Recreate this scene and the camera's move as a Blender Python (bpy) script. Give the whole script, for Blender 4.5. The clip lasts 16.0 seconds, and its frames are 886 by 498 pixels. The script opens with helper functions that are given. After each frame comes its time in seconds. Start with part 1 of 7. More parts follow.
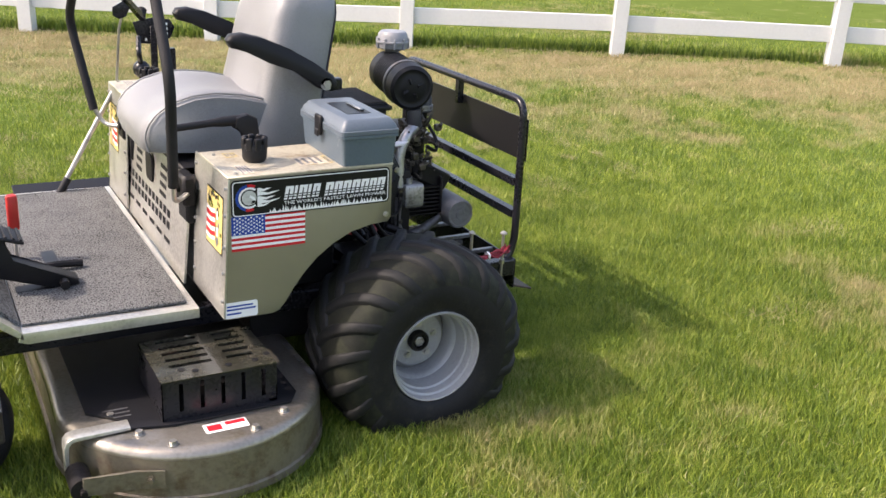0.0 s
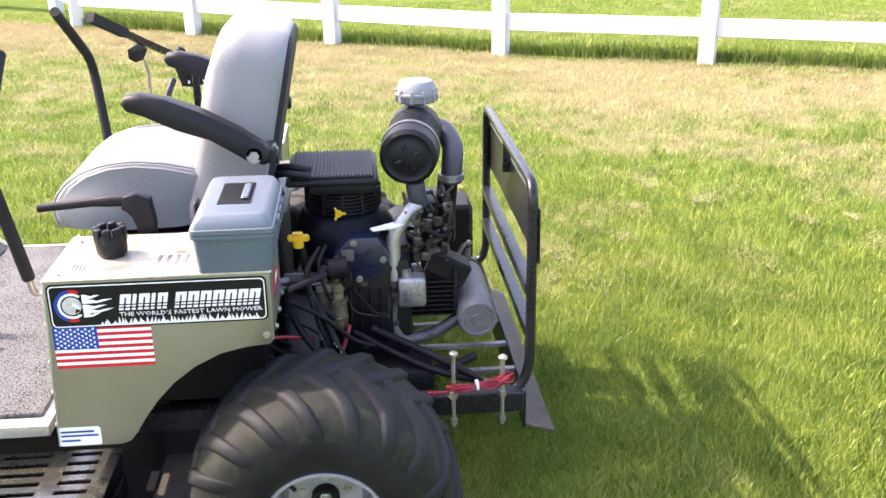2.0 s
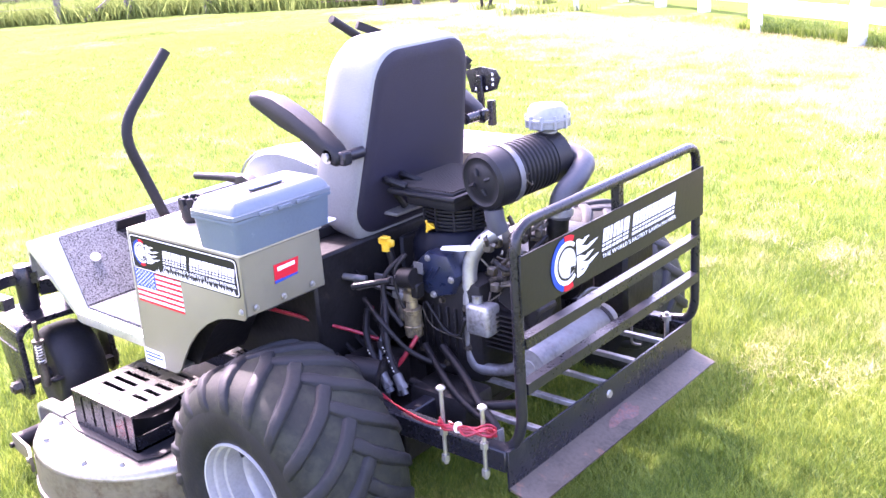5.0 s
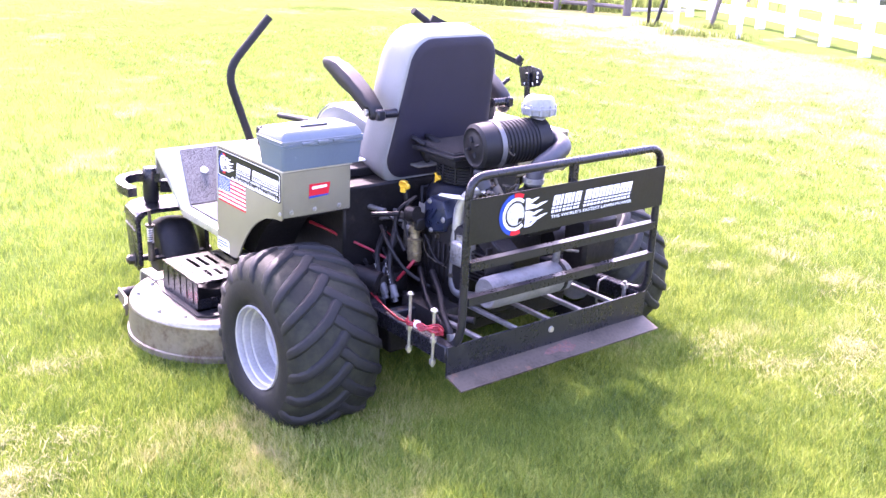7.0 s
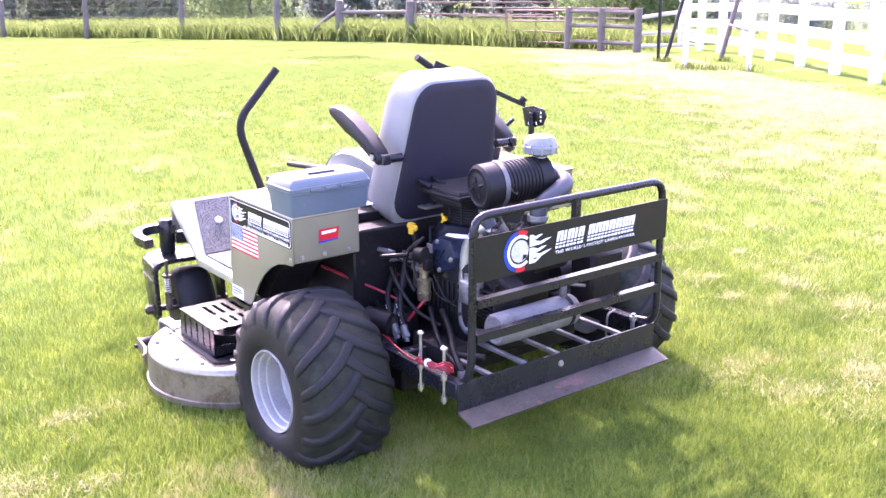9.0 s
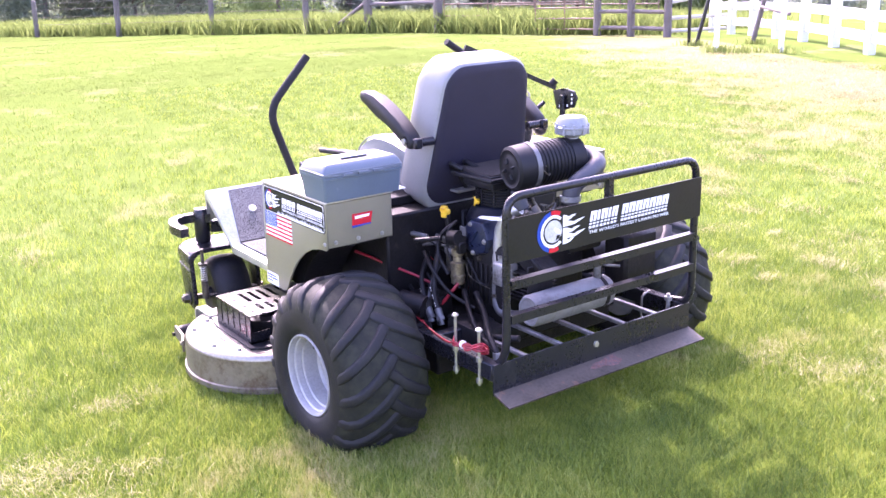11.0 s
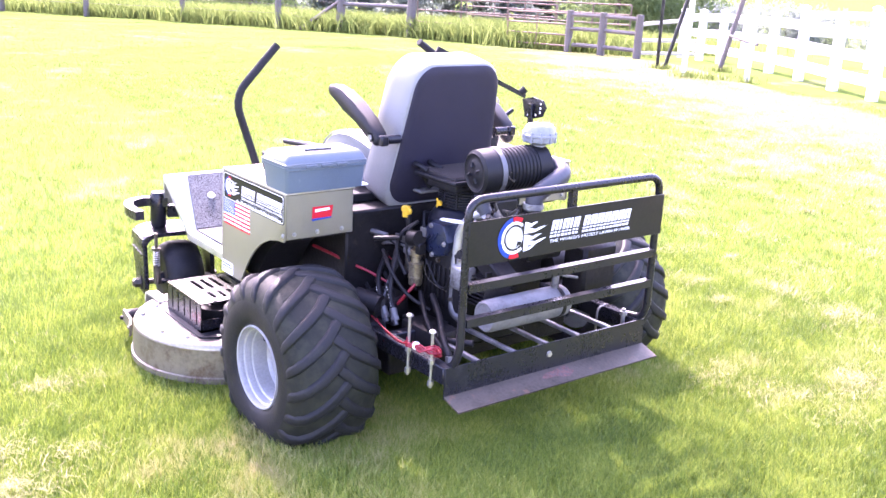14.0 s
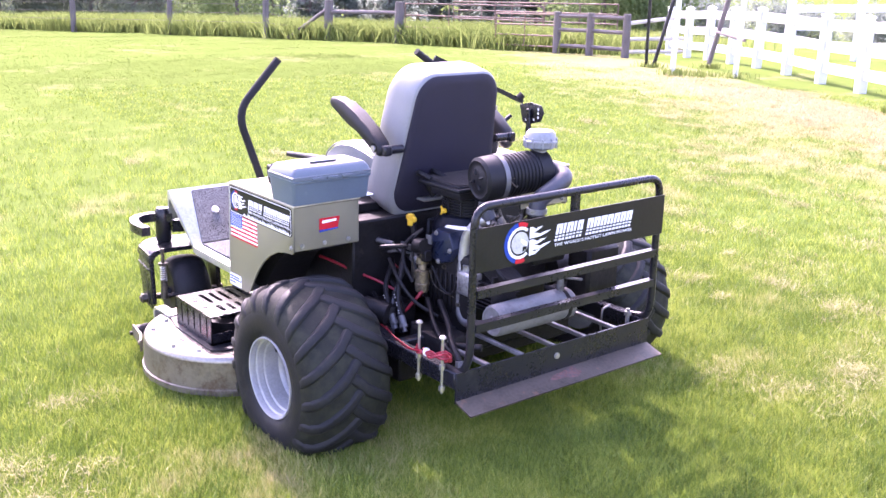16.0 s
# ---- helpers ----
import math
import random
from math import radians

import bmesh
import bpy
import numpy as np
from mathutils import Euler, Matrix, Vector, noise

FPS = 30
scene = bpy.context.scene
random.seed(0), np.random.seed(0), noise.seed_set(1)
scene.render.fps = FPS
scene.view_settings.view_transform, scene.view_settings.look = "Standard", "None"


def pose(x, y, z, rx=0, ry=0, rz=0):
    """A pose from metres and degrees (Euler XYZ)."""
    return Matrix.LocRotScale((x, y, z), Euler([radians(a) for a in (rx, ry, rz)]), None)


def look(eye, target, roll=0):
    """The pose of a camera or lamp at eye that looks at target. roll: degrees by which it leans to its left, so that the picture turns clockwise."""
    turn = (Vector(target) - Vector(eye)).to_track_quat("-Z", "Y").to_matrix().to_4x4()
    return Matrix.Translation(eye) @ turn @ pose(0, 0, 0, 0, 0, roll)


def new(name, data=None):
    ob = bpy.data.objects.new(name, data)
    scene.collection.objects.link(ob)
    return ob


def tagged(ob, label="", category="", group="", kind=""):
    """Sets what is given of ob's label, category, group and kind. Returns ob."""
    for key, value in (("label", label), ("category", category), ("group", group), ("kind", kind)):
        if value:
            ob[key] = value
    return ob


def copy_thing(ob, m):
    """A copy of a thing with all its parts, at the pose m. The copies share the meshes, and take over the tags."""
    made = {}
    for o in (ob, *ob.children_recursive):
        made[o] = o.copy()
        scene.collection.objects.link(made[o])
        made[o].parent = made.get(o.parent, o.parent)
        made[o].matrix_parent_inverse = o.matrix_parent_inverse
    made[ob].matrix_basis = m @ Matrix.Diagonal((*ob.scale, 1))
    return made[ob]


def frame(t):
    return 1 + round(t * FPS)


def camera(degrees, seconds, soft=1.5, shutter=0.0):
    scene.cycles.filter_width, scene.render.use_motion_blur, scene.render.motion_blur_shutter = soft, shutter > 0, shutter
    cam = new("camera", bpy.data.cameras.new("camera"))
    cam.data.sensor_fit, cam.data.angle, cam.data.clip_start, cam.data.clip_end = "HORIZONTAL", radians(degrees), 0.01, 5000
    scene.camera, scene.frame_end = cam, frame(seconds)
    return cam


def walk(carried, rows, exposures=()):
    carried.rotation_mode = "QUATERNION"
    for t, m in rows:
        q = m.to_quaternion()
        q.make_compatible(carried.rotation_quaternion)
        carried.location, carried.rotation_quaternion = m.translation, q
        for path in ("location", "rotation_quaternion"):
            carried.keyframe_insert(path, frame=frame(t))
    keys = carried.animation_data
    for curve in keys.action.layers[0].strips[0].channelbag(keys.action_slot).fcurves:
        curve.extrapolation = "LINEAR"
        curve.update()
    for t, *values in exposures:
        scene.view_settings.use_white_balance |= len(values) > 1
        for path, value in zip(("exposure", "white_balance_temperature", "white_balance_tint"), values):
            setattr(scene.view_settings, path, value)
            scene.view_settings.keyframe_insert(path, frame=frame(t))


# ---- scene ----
cam = camera(48.1, 16.0, soft=1.5)
PATH = [
    (0, (-1.256, -2.798, 1.528), (-0.514, -1.492, 0.977), 3.1),
    (0.5, (-0.943, -2.703, 1.576), (-0.278, -1.367, 0.998), 0.2),
    (1, (-0.523, -2.697, 1.598), (-0.106, -1.237, 1.093), -1.2),
    (1.5, (-0.186, -2.558, 1.537), (0.078, -1.082, 0.977), -1.3),
    (2, (0.125, -2.366, 1.576), (0.253, -0.875, 1.008), -0.7),
    (2.5, (0.499, -2.252, 1.586), (0.285, -0.803, 0.941), -1.6),
    (3, (0.776, -2.127, 1.498), (0.311, -0.746, 0.838), -5.3),
    (3.5, (1.024, -1.89, 1.53), (0.478, -0.557, 0.834), -1.7),
    (4, (1.323, -1.753, 1.512), (0.55, -0.505, 0.875), -1.2),
    (4.2, (1.389, -1.781, 1.516), (0.576, -0.535, 0.927), -3.0),
    (6.3, (2.421, -1.702, 1.579), (1.235, -0.738, 1.106), 0.4),
    (6.5, (2.483, -1.779, 1.6), (1.314, -0.79, 1.138), 1.3),
    (7, (2.664, -1.939, 1.592), (1.482, -0.986, 1.085), 2.4),
    (7.5, (2.702, -1.95, 1.614), (1.494, -1.011, 1.144), 2.4),
    (8, (2.737, -1.944, 1.615), (1.537, -0.997, 1.144), 1.7),
    (8.5, (2.725, -1.938, 1.606), (1.508, -0.998, 1.163), 0.8),
    (9, (2.745, -1.942, 1.605), (1.525, -1.006, 1.162), -0.1),
    (9.2, (2.746, -1.947, 1.602), (1.521, -1.026, 1.145), -0.4),
    (11.3, (2.756, -1.954, 1.577), (1.508, -1.062, 1.122), -1.6),
    (11.5, (2.763, -1.944, 1.59), (1.547, -1.018, 1.115), -0.5),
    (12, (2.758, -1.95, 1.576), (1.559, -1.027, 1.054), 0.1),
    (12.5, (2.751, -1.946, 1.557), (1.552, -1.063, 0.971), 2.1),
    (13, (2.723, -1.945, 1.546), (1.506, -1.059, 1.002), 2.3),
    (13.5, (2.726, -1.942, 1.538), (1.526, -1.02, 1.016), 3.1),
    (14, (2.73, -1.947, 1.55), (1.521, -0.997, 1.106), 3.0),
    (14.5, (2.74, -1.984, 1.567), (1.555, -0.998, 1.139), 2.6),
    (15, (2.765, -1.998, 1.57), (1.601, -0.98, 1.158), 2.4),
    (15.5, (2.756, -2.0, 1.576), (1.515, -1.074, 1.172), 0.6),
    (16, (2.74, -2.011, 1.574), (1.537, -1.052, 1.136), 1.3),
]
EXPOSURES = [
    (0, 1.42, 7150, 19.5), (0.5, 1.92, 7120, 20.5), (1.0, 2.15, 7100, 21.5), (1.5, 2.08, 7100, 22.5), (2.0, 2.40, 7000, 24.5), (2.5, 2.72, 6900, 27.5), (3.0, 2.92, 6780, 31.5), (3.5, 3.34, 6600, 37.5), (4.2, 3.52, 6200, 48), (6.5, 3.4, 6150, 52.5), (8, 3.31, 6150, 52.5),
    (9, 3.15, 6150, 52.5), (11.5, 3.02, 6150, 52.5), (12.5, 3.31, 6150, 52.5), (14, 3.46, 6150, 52.5), (15, 3.31, 6150, 52.5), (16, 2.94, 6200, 51.5),
]
walk(cam, [(t, look(eye, target, roll)) for t, eye, target, roll in PATH], EXPOSURES)

# ---- daylight ----
SUN_EL, SUN_AZ = radians(46), math.atan2(-0.95, 0.31)
world = bpy.data.worlds.new("sky")
scene.world = world
world.use_nodes = True
wn = world.node_tree.nodes
sky = wn.new("ShaderNodeTexSky")
sky.sky_type = "NISHITA"
sky.sun_disc = False
sky.sun_elevation, sky.sun_rotation = SUN_EL, SUN_AZ
sky.air_density, sky.dust_density = 1.2, 3.0
wn["Background"].inputs["Strength"].default_value = 0.15
world.node_tree.links.new(sky.outputs[0], wn["Background"].inputs[0])
sun = new("sun", bpy.data.lights.new("sun", "SUN"))
sun.data.energy, sun.data.angle, sun.data.color = 2.05, radians(0.6), (1.0, 0.95, 0.86)
sun.matrix_world = look((-9.5, 3.1, 10.3), (0, 0, 0))


# ---- materials ----
def nodes_of(name):
    m = bpy.data.materials.new(name)
    m.use_nodes = True
    return m, m.node_tree.nodes, m.node_tree.links, m.node_tree.nodes["Principled BSDF"]


def ramp(nodes, stops):
    r = nodes.new("ShaderNodeValToRGB")
    e = r.color_ramp.elements
    while len(e) < len(stops):
        e.new(0.5)
    for k, (p, c) in zip(e, stops):
        k.position, k.color = p, (*c, 1)
    return r


def mat(name, col, rough=0.5, metal=0.0, dark=0.6, big=3.0, fine=60.0, bump=0.15, spread=0.35, dirt=None, dirt_at=0.62, coat=0.0, stretch=None, weight=0.6):
    """A painted, plastic, rubber or metal surface: a tone that drifts at two scales, fine relief, uneven gloss, optional stains."""
    m, n, l, b = nodes_of(name)
    tc = n.new("ShaderNodeTexCoord")
    src = tc.outputs["Object"]
    if stretch:
        mp = n.new("ShaderNodeMapping")
        mp.inputs["Scale"].default_value = stretch
        l.new(src, mp.inputs[0])
        src = mp.outputs[0]
    a, f = n.new("ShaderNodeTexNoise"), n.new("ShaderNodeTexNoise")
    a.inputs["Scale"].default_value, a.inputs["Detail"].default_value = big, 6
    f.inputs["Scale"].default_value, f.inputs["Detail"].default_value = fine, 4
    l.new(tc.outputs["Object"], a.inputs["Vector"])
    l.new(src, f.inputs["Vector"])
    mix = n.new("ShaderNodeMath")
    mix.operation = "MULTIPLY_ADD"
    l.new(f.outputs[0], mix.inputs[0])
    mix.inputs[1].default_value = 1 - weight
    half = n.new("ShaderNodeMath")
    half.operation = "MULTIPLY"
    l.new(a.outputs[0], half.inputs[0])
    half.inputs[1].default_value = weight
    l.new(half.outputs[0], mix.inputs[2])
    lo = tuple(c * dark for c in col)
    hi = tuple(min(1, c * (2 - dark) ** 0.5) for c in col)
    r = ramp(n, [(0.5 - spread / 2, lo), (0.5, col), (0.5 + spread / 2, hi)])
    l.new(mix.outputs[0], r.inputs[0])
    out = r.outputs[0]
    if dirt:
        d = n.new("ShaderNodeTexNoise")
        d.inputs["Scale"].default_value, d.inputs["Detail"].default_value, d.inputs["Roughness"].default_value = big * 2.3, 8, 0.7
        l.new(tc.outputs["Object"], d.inputs["Vector"])
        k = ramp(n, [(dirt_at - 0.06, (0, 0, 0)), (dirt_at + 0.1, (0.85, 0.85, 0.85))])
        l.new(d.outputs[0], k.inputs[0])
        x = n.new("ShaderNodeMixRGB")
        l.new(k.outputs[0], x.inputs[0])
        l.new(out, x.inputs[1])
        x.inputs[2].default_value = (*dirt, 1)
        out = x.outputs[0]
    l.new(out, b.inputs["Base Color"])
    rr = n.new("ShaderNodeMapRange")
    rr.inputs["To Min"].default_value, rr.inputs["To Max"].default_value = max(0.03, rough - 0.13), min(1, rough + 0.13)
    l.new(mix.outputs[0], rr.inputs[0])
    l.new(rr.outputs[0], b.inputs["Roughness"])
    b.inputs["Metallic"].default_value = metal
    b.inputs["Coat Weight"].default_value = coat
    if bump:
        bp = n.new("ShaderNodeBump")
        bp.inputs["Strength"].default_value, bp.inputs["Distance"].default_value = bump, 0.004
        l.new(f.outputs[0], bp.inputs["Height"])
        l.new(bp.outputs[0], b.inputs["Normal"])
    return m


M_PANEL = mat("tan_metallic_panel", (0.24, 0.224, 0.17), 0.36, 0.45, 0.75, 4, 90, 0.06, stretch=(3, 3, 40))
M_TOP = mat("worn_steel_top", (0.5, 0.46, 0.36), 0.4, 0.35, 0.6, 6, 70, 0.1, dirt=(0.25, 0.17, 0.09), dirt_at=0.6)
M_STEEL = mat("bare_steel", (0.55, 0.54, 0.5), 0.36, 0.7, 0.7, 5, 80, 0.1, dirt=(0.3, 0.25, 0.18), dirt_at=0.66)
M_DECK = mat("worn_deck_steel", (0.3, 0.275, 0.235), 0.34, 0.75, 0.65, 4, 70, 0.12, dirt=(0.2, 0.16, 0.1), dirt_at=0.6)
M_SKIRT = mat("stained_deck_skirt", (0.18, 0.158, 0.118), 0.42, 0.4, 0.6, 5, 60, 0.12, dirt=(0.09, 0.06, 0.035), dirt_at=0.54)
M_BLACK = mat("black_gloss_paint", (0.012, 0.012, 0.016), 0.28, 0.0, 0.6, 5, 90, 0.08, dirt=(0.04, 0.038, 0.04), dirt_at=0.66)
M_BLACKMAT = mat("black_matt_plastic", (0.009, 0.009, 0.011), 0.5, 0.0, 0.6, 6, 160, 0.15)
M_GRIME = mat("oily_black_metal", (0.013, 0.012, 0.013), 0.5, 0.2, 0.5, 9, 60, 0.3, dirt=(0.035, 0.03, 0.024), dirt_at=0.64)
M_ENGINE = mat("blue_black_shroud", (0.005, 0.006, 0.011), 0.42, 0.0, 0.6, 6, 60, 0.08, dirt=(0.03, 0.027, 0.024), dirt_at=0.66)
M_SCROLL = mat("dark_blue_gloss_paint", (0.014, 0.02, 0.045), 0.3, 0.0, 0.6, 7, 70, 0.08, dirt=(0.035, 0.033, 0.032), dirt_at=0.62)
M_SATIN = mat("satin_metal_pipe", (0.4, 0.4, 0.41), 0.36, 0.65, 0.6, 9, 70, 0.12, dirt=(0.2, 0.17, 0.14), dirt_at=0.64)
M_ALU = mat("dull_cast_aluminium", (0.36, 0.36, 0.36), 0.45, 0.7, 0.5, 12, 90, 0.3, dirt=(0.1, 0.075, 0.05), dirt_at=0.58)
M_PIPE = mat("heat_grey_pipe", (0.17, 0.172, 0.18), 0.55, 0.3, 0.6, 9, 70, 0.15, dirt=(0.14, 0.11, 0.09), dirt_at=0.62)
M_HOSE = mat("grey_rubber_hose", (0.05, 0.051, 0.06), 0.5, 0.0, 0.75, 8, 90, 0.12)
M_CAPGREY = mat("pale_grey_plastic", (0.23, 0.24, 0.26), 0.45, 0.0, 0.8, 8, 90, 0.06)
M_RUBBER = mat("tyre_rubber", (0.012, 0.012, 0.014), 0.55, 0.0, 0.6, 6, 90, 0.2, dirt=(0.026, 0.026, 0.022), dirt_at=0.6)
M_CARCASS = mat("dusty_olive_rubber", (0.0125, 0.0135, 0.0105), 0.7, 0.0, 0.5, 7, 60, 0.3, dirt=(0.025, 0.0275, 0.017), dirt_at=0.5)
M_TREAD = mat("tread_rubber", (0.0135, 0.014, 0.0145), 0.6, 0.0, 0.6, 6, 70, 0.3, dirt=(0.026, 0.027, 0.021), dirt_at=0.6)
for rubber in (M_RUBBER, M_CARCASS, M_TREAD):
    rubber.node_tree.nodes["Principled BSDF"].inputs["Specular IOR Level"].default_value = 0.38
M_RIM = mat("silver_painted_rim", (0.33, 0.335, 0.345), 0.38, 0.12, 0.8, 6, 90, 0.05, dirt=(0.3, 0.26, 0.2), dirt_at=0.68)
M_VINYL = mat("grey_vinyl", (0.205, 0.209, 0.216), 0.45, 0.0, 0.82, 4, 180, 0.2, dirt=(0.17, 0.17, 0.17), dirt_at=0.7)
M_SHELL = mat("dark_textured_seat_shell", (0.021, 0.019, 0.032), 0.6, 0.0, 0.7, 5, 220, 0.3)
M_FOAM = mat("black_foam_grip", (0.016, 0.016, 0.018), 0.7, 0.0, 0.6, 8, 200, 0.35)
M_BOX = mat("blue_grey_plastic", (0.082, 0.112, 0.143), 0.42, 0.0, 0.85, 5, 140, 0.1, dirt=(0.22, 0.25, 0.28), dirt_at=0.68)
M_BOXLID = mat("pale_blue_grey_plastic", (0.1, 0.124, 0.152), 0.42, 0.0, 0.85, 5, 140, 0.1)
M_MAT = mat("grey_speckled_rubber_mat", (0.12, 0.122, 0.122), 0.95, 0.0, 0.12, 9, 170, 1.0, spread=0.22, weight=0.15)
M_MAT.node_tree.nodes["Principled BSDF"].inputs["Specular IOR Level"].default_value = 0.15
M_WHITE = mat("white_print", (0.8, 0.8, 0.8), 0.45, 0, 0.95, 4, 50, 0.0)
M_FADEDGREY = mat("grey_print", (0.5, 0.5, 0.48), 0.5, 0, 0.7, 40, 120, 0.0)
M_RED = mat("red_print", (0.55, 0.02, 0.03), 0.4, 0, 0.9, 4, 50, 0.0)
M_BLUE = mat("blue_print", (0.02, 0.06, 0.3), 0.4, 0, 0.9, 4, 50, 0.0)
M_YELLOW = mat("yellow_plastic", (0.7, 0.42, 0.02), 0.4, 0, 0.8, 6, 60, 0.05)
M_LABELY = mat("yellow_print", (0.55, 0.43, 0.16), 0.45, 0, 0.8, 6, 60, 0.0)
M_FADED = mat("faded_label", (0.55, 0.5, 0.42), 0.5, 0, 0.7, 14, 80, 0.0, dirt=(0.35, 0.28, 0.16), dirt_at=0.5)
M_FADEDY = mat("faded_yellow_label", (0.5, 0.38, 0.12), 0.5, 0, 0.7, 14, 80, 0.0, dirt=(0.4, 0.34, 0.24), dirt_at=0.5)
M_WIRE = mat("red_cable", (0.24, 0.01, 0.02), 0.4, 0, 0.8, 6, 60, 0.0)
M_SIGN = mat("black_sign_print", (0.012, 0.012, 0.013), 0.35, 0, 0.8, 4, 60, 0.02)
M_PLATE = mat("dark_sign_plate", (0.013, 0.013, 0.014), 0.33, 0.0, 0.7, 4, 80, 0.06)
for print_ink in (M_WHITE, M_RED, M_BLUE, M_LABELY, M_SIGN):
    print_ink.node_tree.nodes["Principled BSDF"].inputs["Specular IOR Level"].default_value = 0.18
M_BOLT = mat("zinc_bolt", (0.42, 0.41, 0.39), 0.35, 0.75, 0.7, 20, 90, 0.1)
M_DULLPIPE = mat("sooty_grey_pipe", (0.13, 0.13, 0.135), 0.5, 0.4, 0.55, 9, 70, 0.2, dirt=(0.06, 0.05, 0.045), dirt_at=0.55)
M_CARB = mat("grimy_cast_metal", (0.1, 0.088, 0.07), 0.48, 0.5, 0.5, 14, 90, 0.3, dirt=(0.04, 0.033, 0.028), dirt_at=0.5)
M_RUST = mat("worn_angle_steel", (0.082, 0.067, 0.052), 0.62, 0.2, 0.5, 7, 80, 0.25, dirt=(0.26, 0.12, 0.07), dirt_at=0.66)
M_BRASSY = mat("stained_brass_can", (0.22, 0.185, 0.12), 0.4, 0.6, 0.5, 14, 90, 0.2, dirt=(0.06, 0.05, 0.04), dirt_at=0.56)
M_RUSTSPOT = mat("rust", (0.14, 0.065, 0.05), 0.8, 0.0, 0.4, 25, 90, 0.4, dirt=(0.08, 0.065, 0.06), dirt_at=0.5)
M_SHELF = mat("grimy_grey_steel", (0.2, 0.195, 0.185), 0.45, 0.35, 0.6, 6, 80, 0.15, dirt=(0.09, 0.075, 0.06), dirt_at=0.58)
M_BARE = mat("worn_edge_bar", (0.27, 0.26, 0.25), 0.4, 0.5, 0.5, 8, 80, 0.2)
M_REDGRIP = mat("red_rubber_grip", (0.4, 0.02, 0.015), 0.45, 0, 0.8, 6, 80, 0.1)
M_FENCE = mat("white_vinyl", (0.64, 0.64, 0.635), 0.45, 0, 0.92, 2, 40, 0.02)
M_OLDWOOD = mat("grey_weathered_wood", (0.12, 0.1, 0.098), 0.85, 0, 0.55, 4, 30, 0.5, stretch=(20, 20, 2))
M_GATE = mat("rusty_tube", (0.17, 0.11, 0.085), 0.7, 0.2, 0.6, 6, 40, 0.2)
M_BARK = mat("bark", (0.12, 0.1, 0.085), 0.9, 0, 0.5, 6, 25, 0.8)

for m in (M_BLACKMAT, M_GRIME, M_RUBBER, M_CARCASS, M_TREAD, M_SHELL, M_FOAM, M_RUST):
    m.node_tree.nodes["Principled BSDF"].inputs["Specular IOR Level"].default_value = 0.22
M_PLATE.node_tree.nodes["Principled BSDF"].inputs["Specular IOR Level"].default_value = 0.25
for m, gloss in ((M_ENGINE, 0.13), (M_BLACKMAT, 0.26), (M_GRIME, 0.24)):
    m.node_tree.nodes["Principled BSDF"].inputs["Specular IOR Level"].default_value = gloss
M_BLACK.node_tree.nodes["Principled BSDF"].inputs["Specular IOR Level"].default_value = 0.35
FENCE_P, FENCE_D = (-1.54, 8.3), (0.869, -0.495)


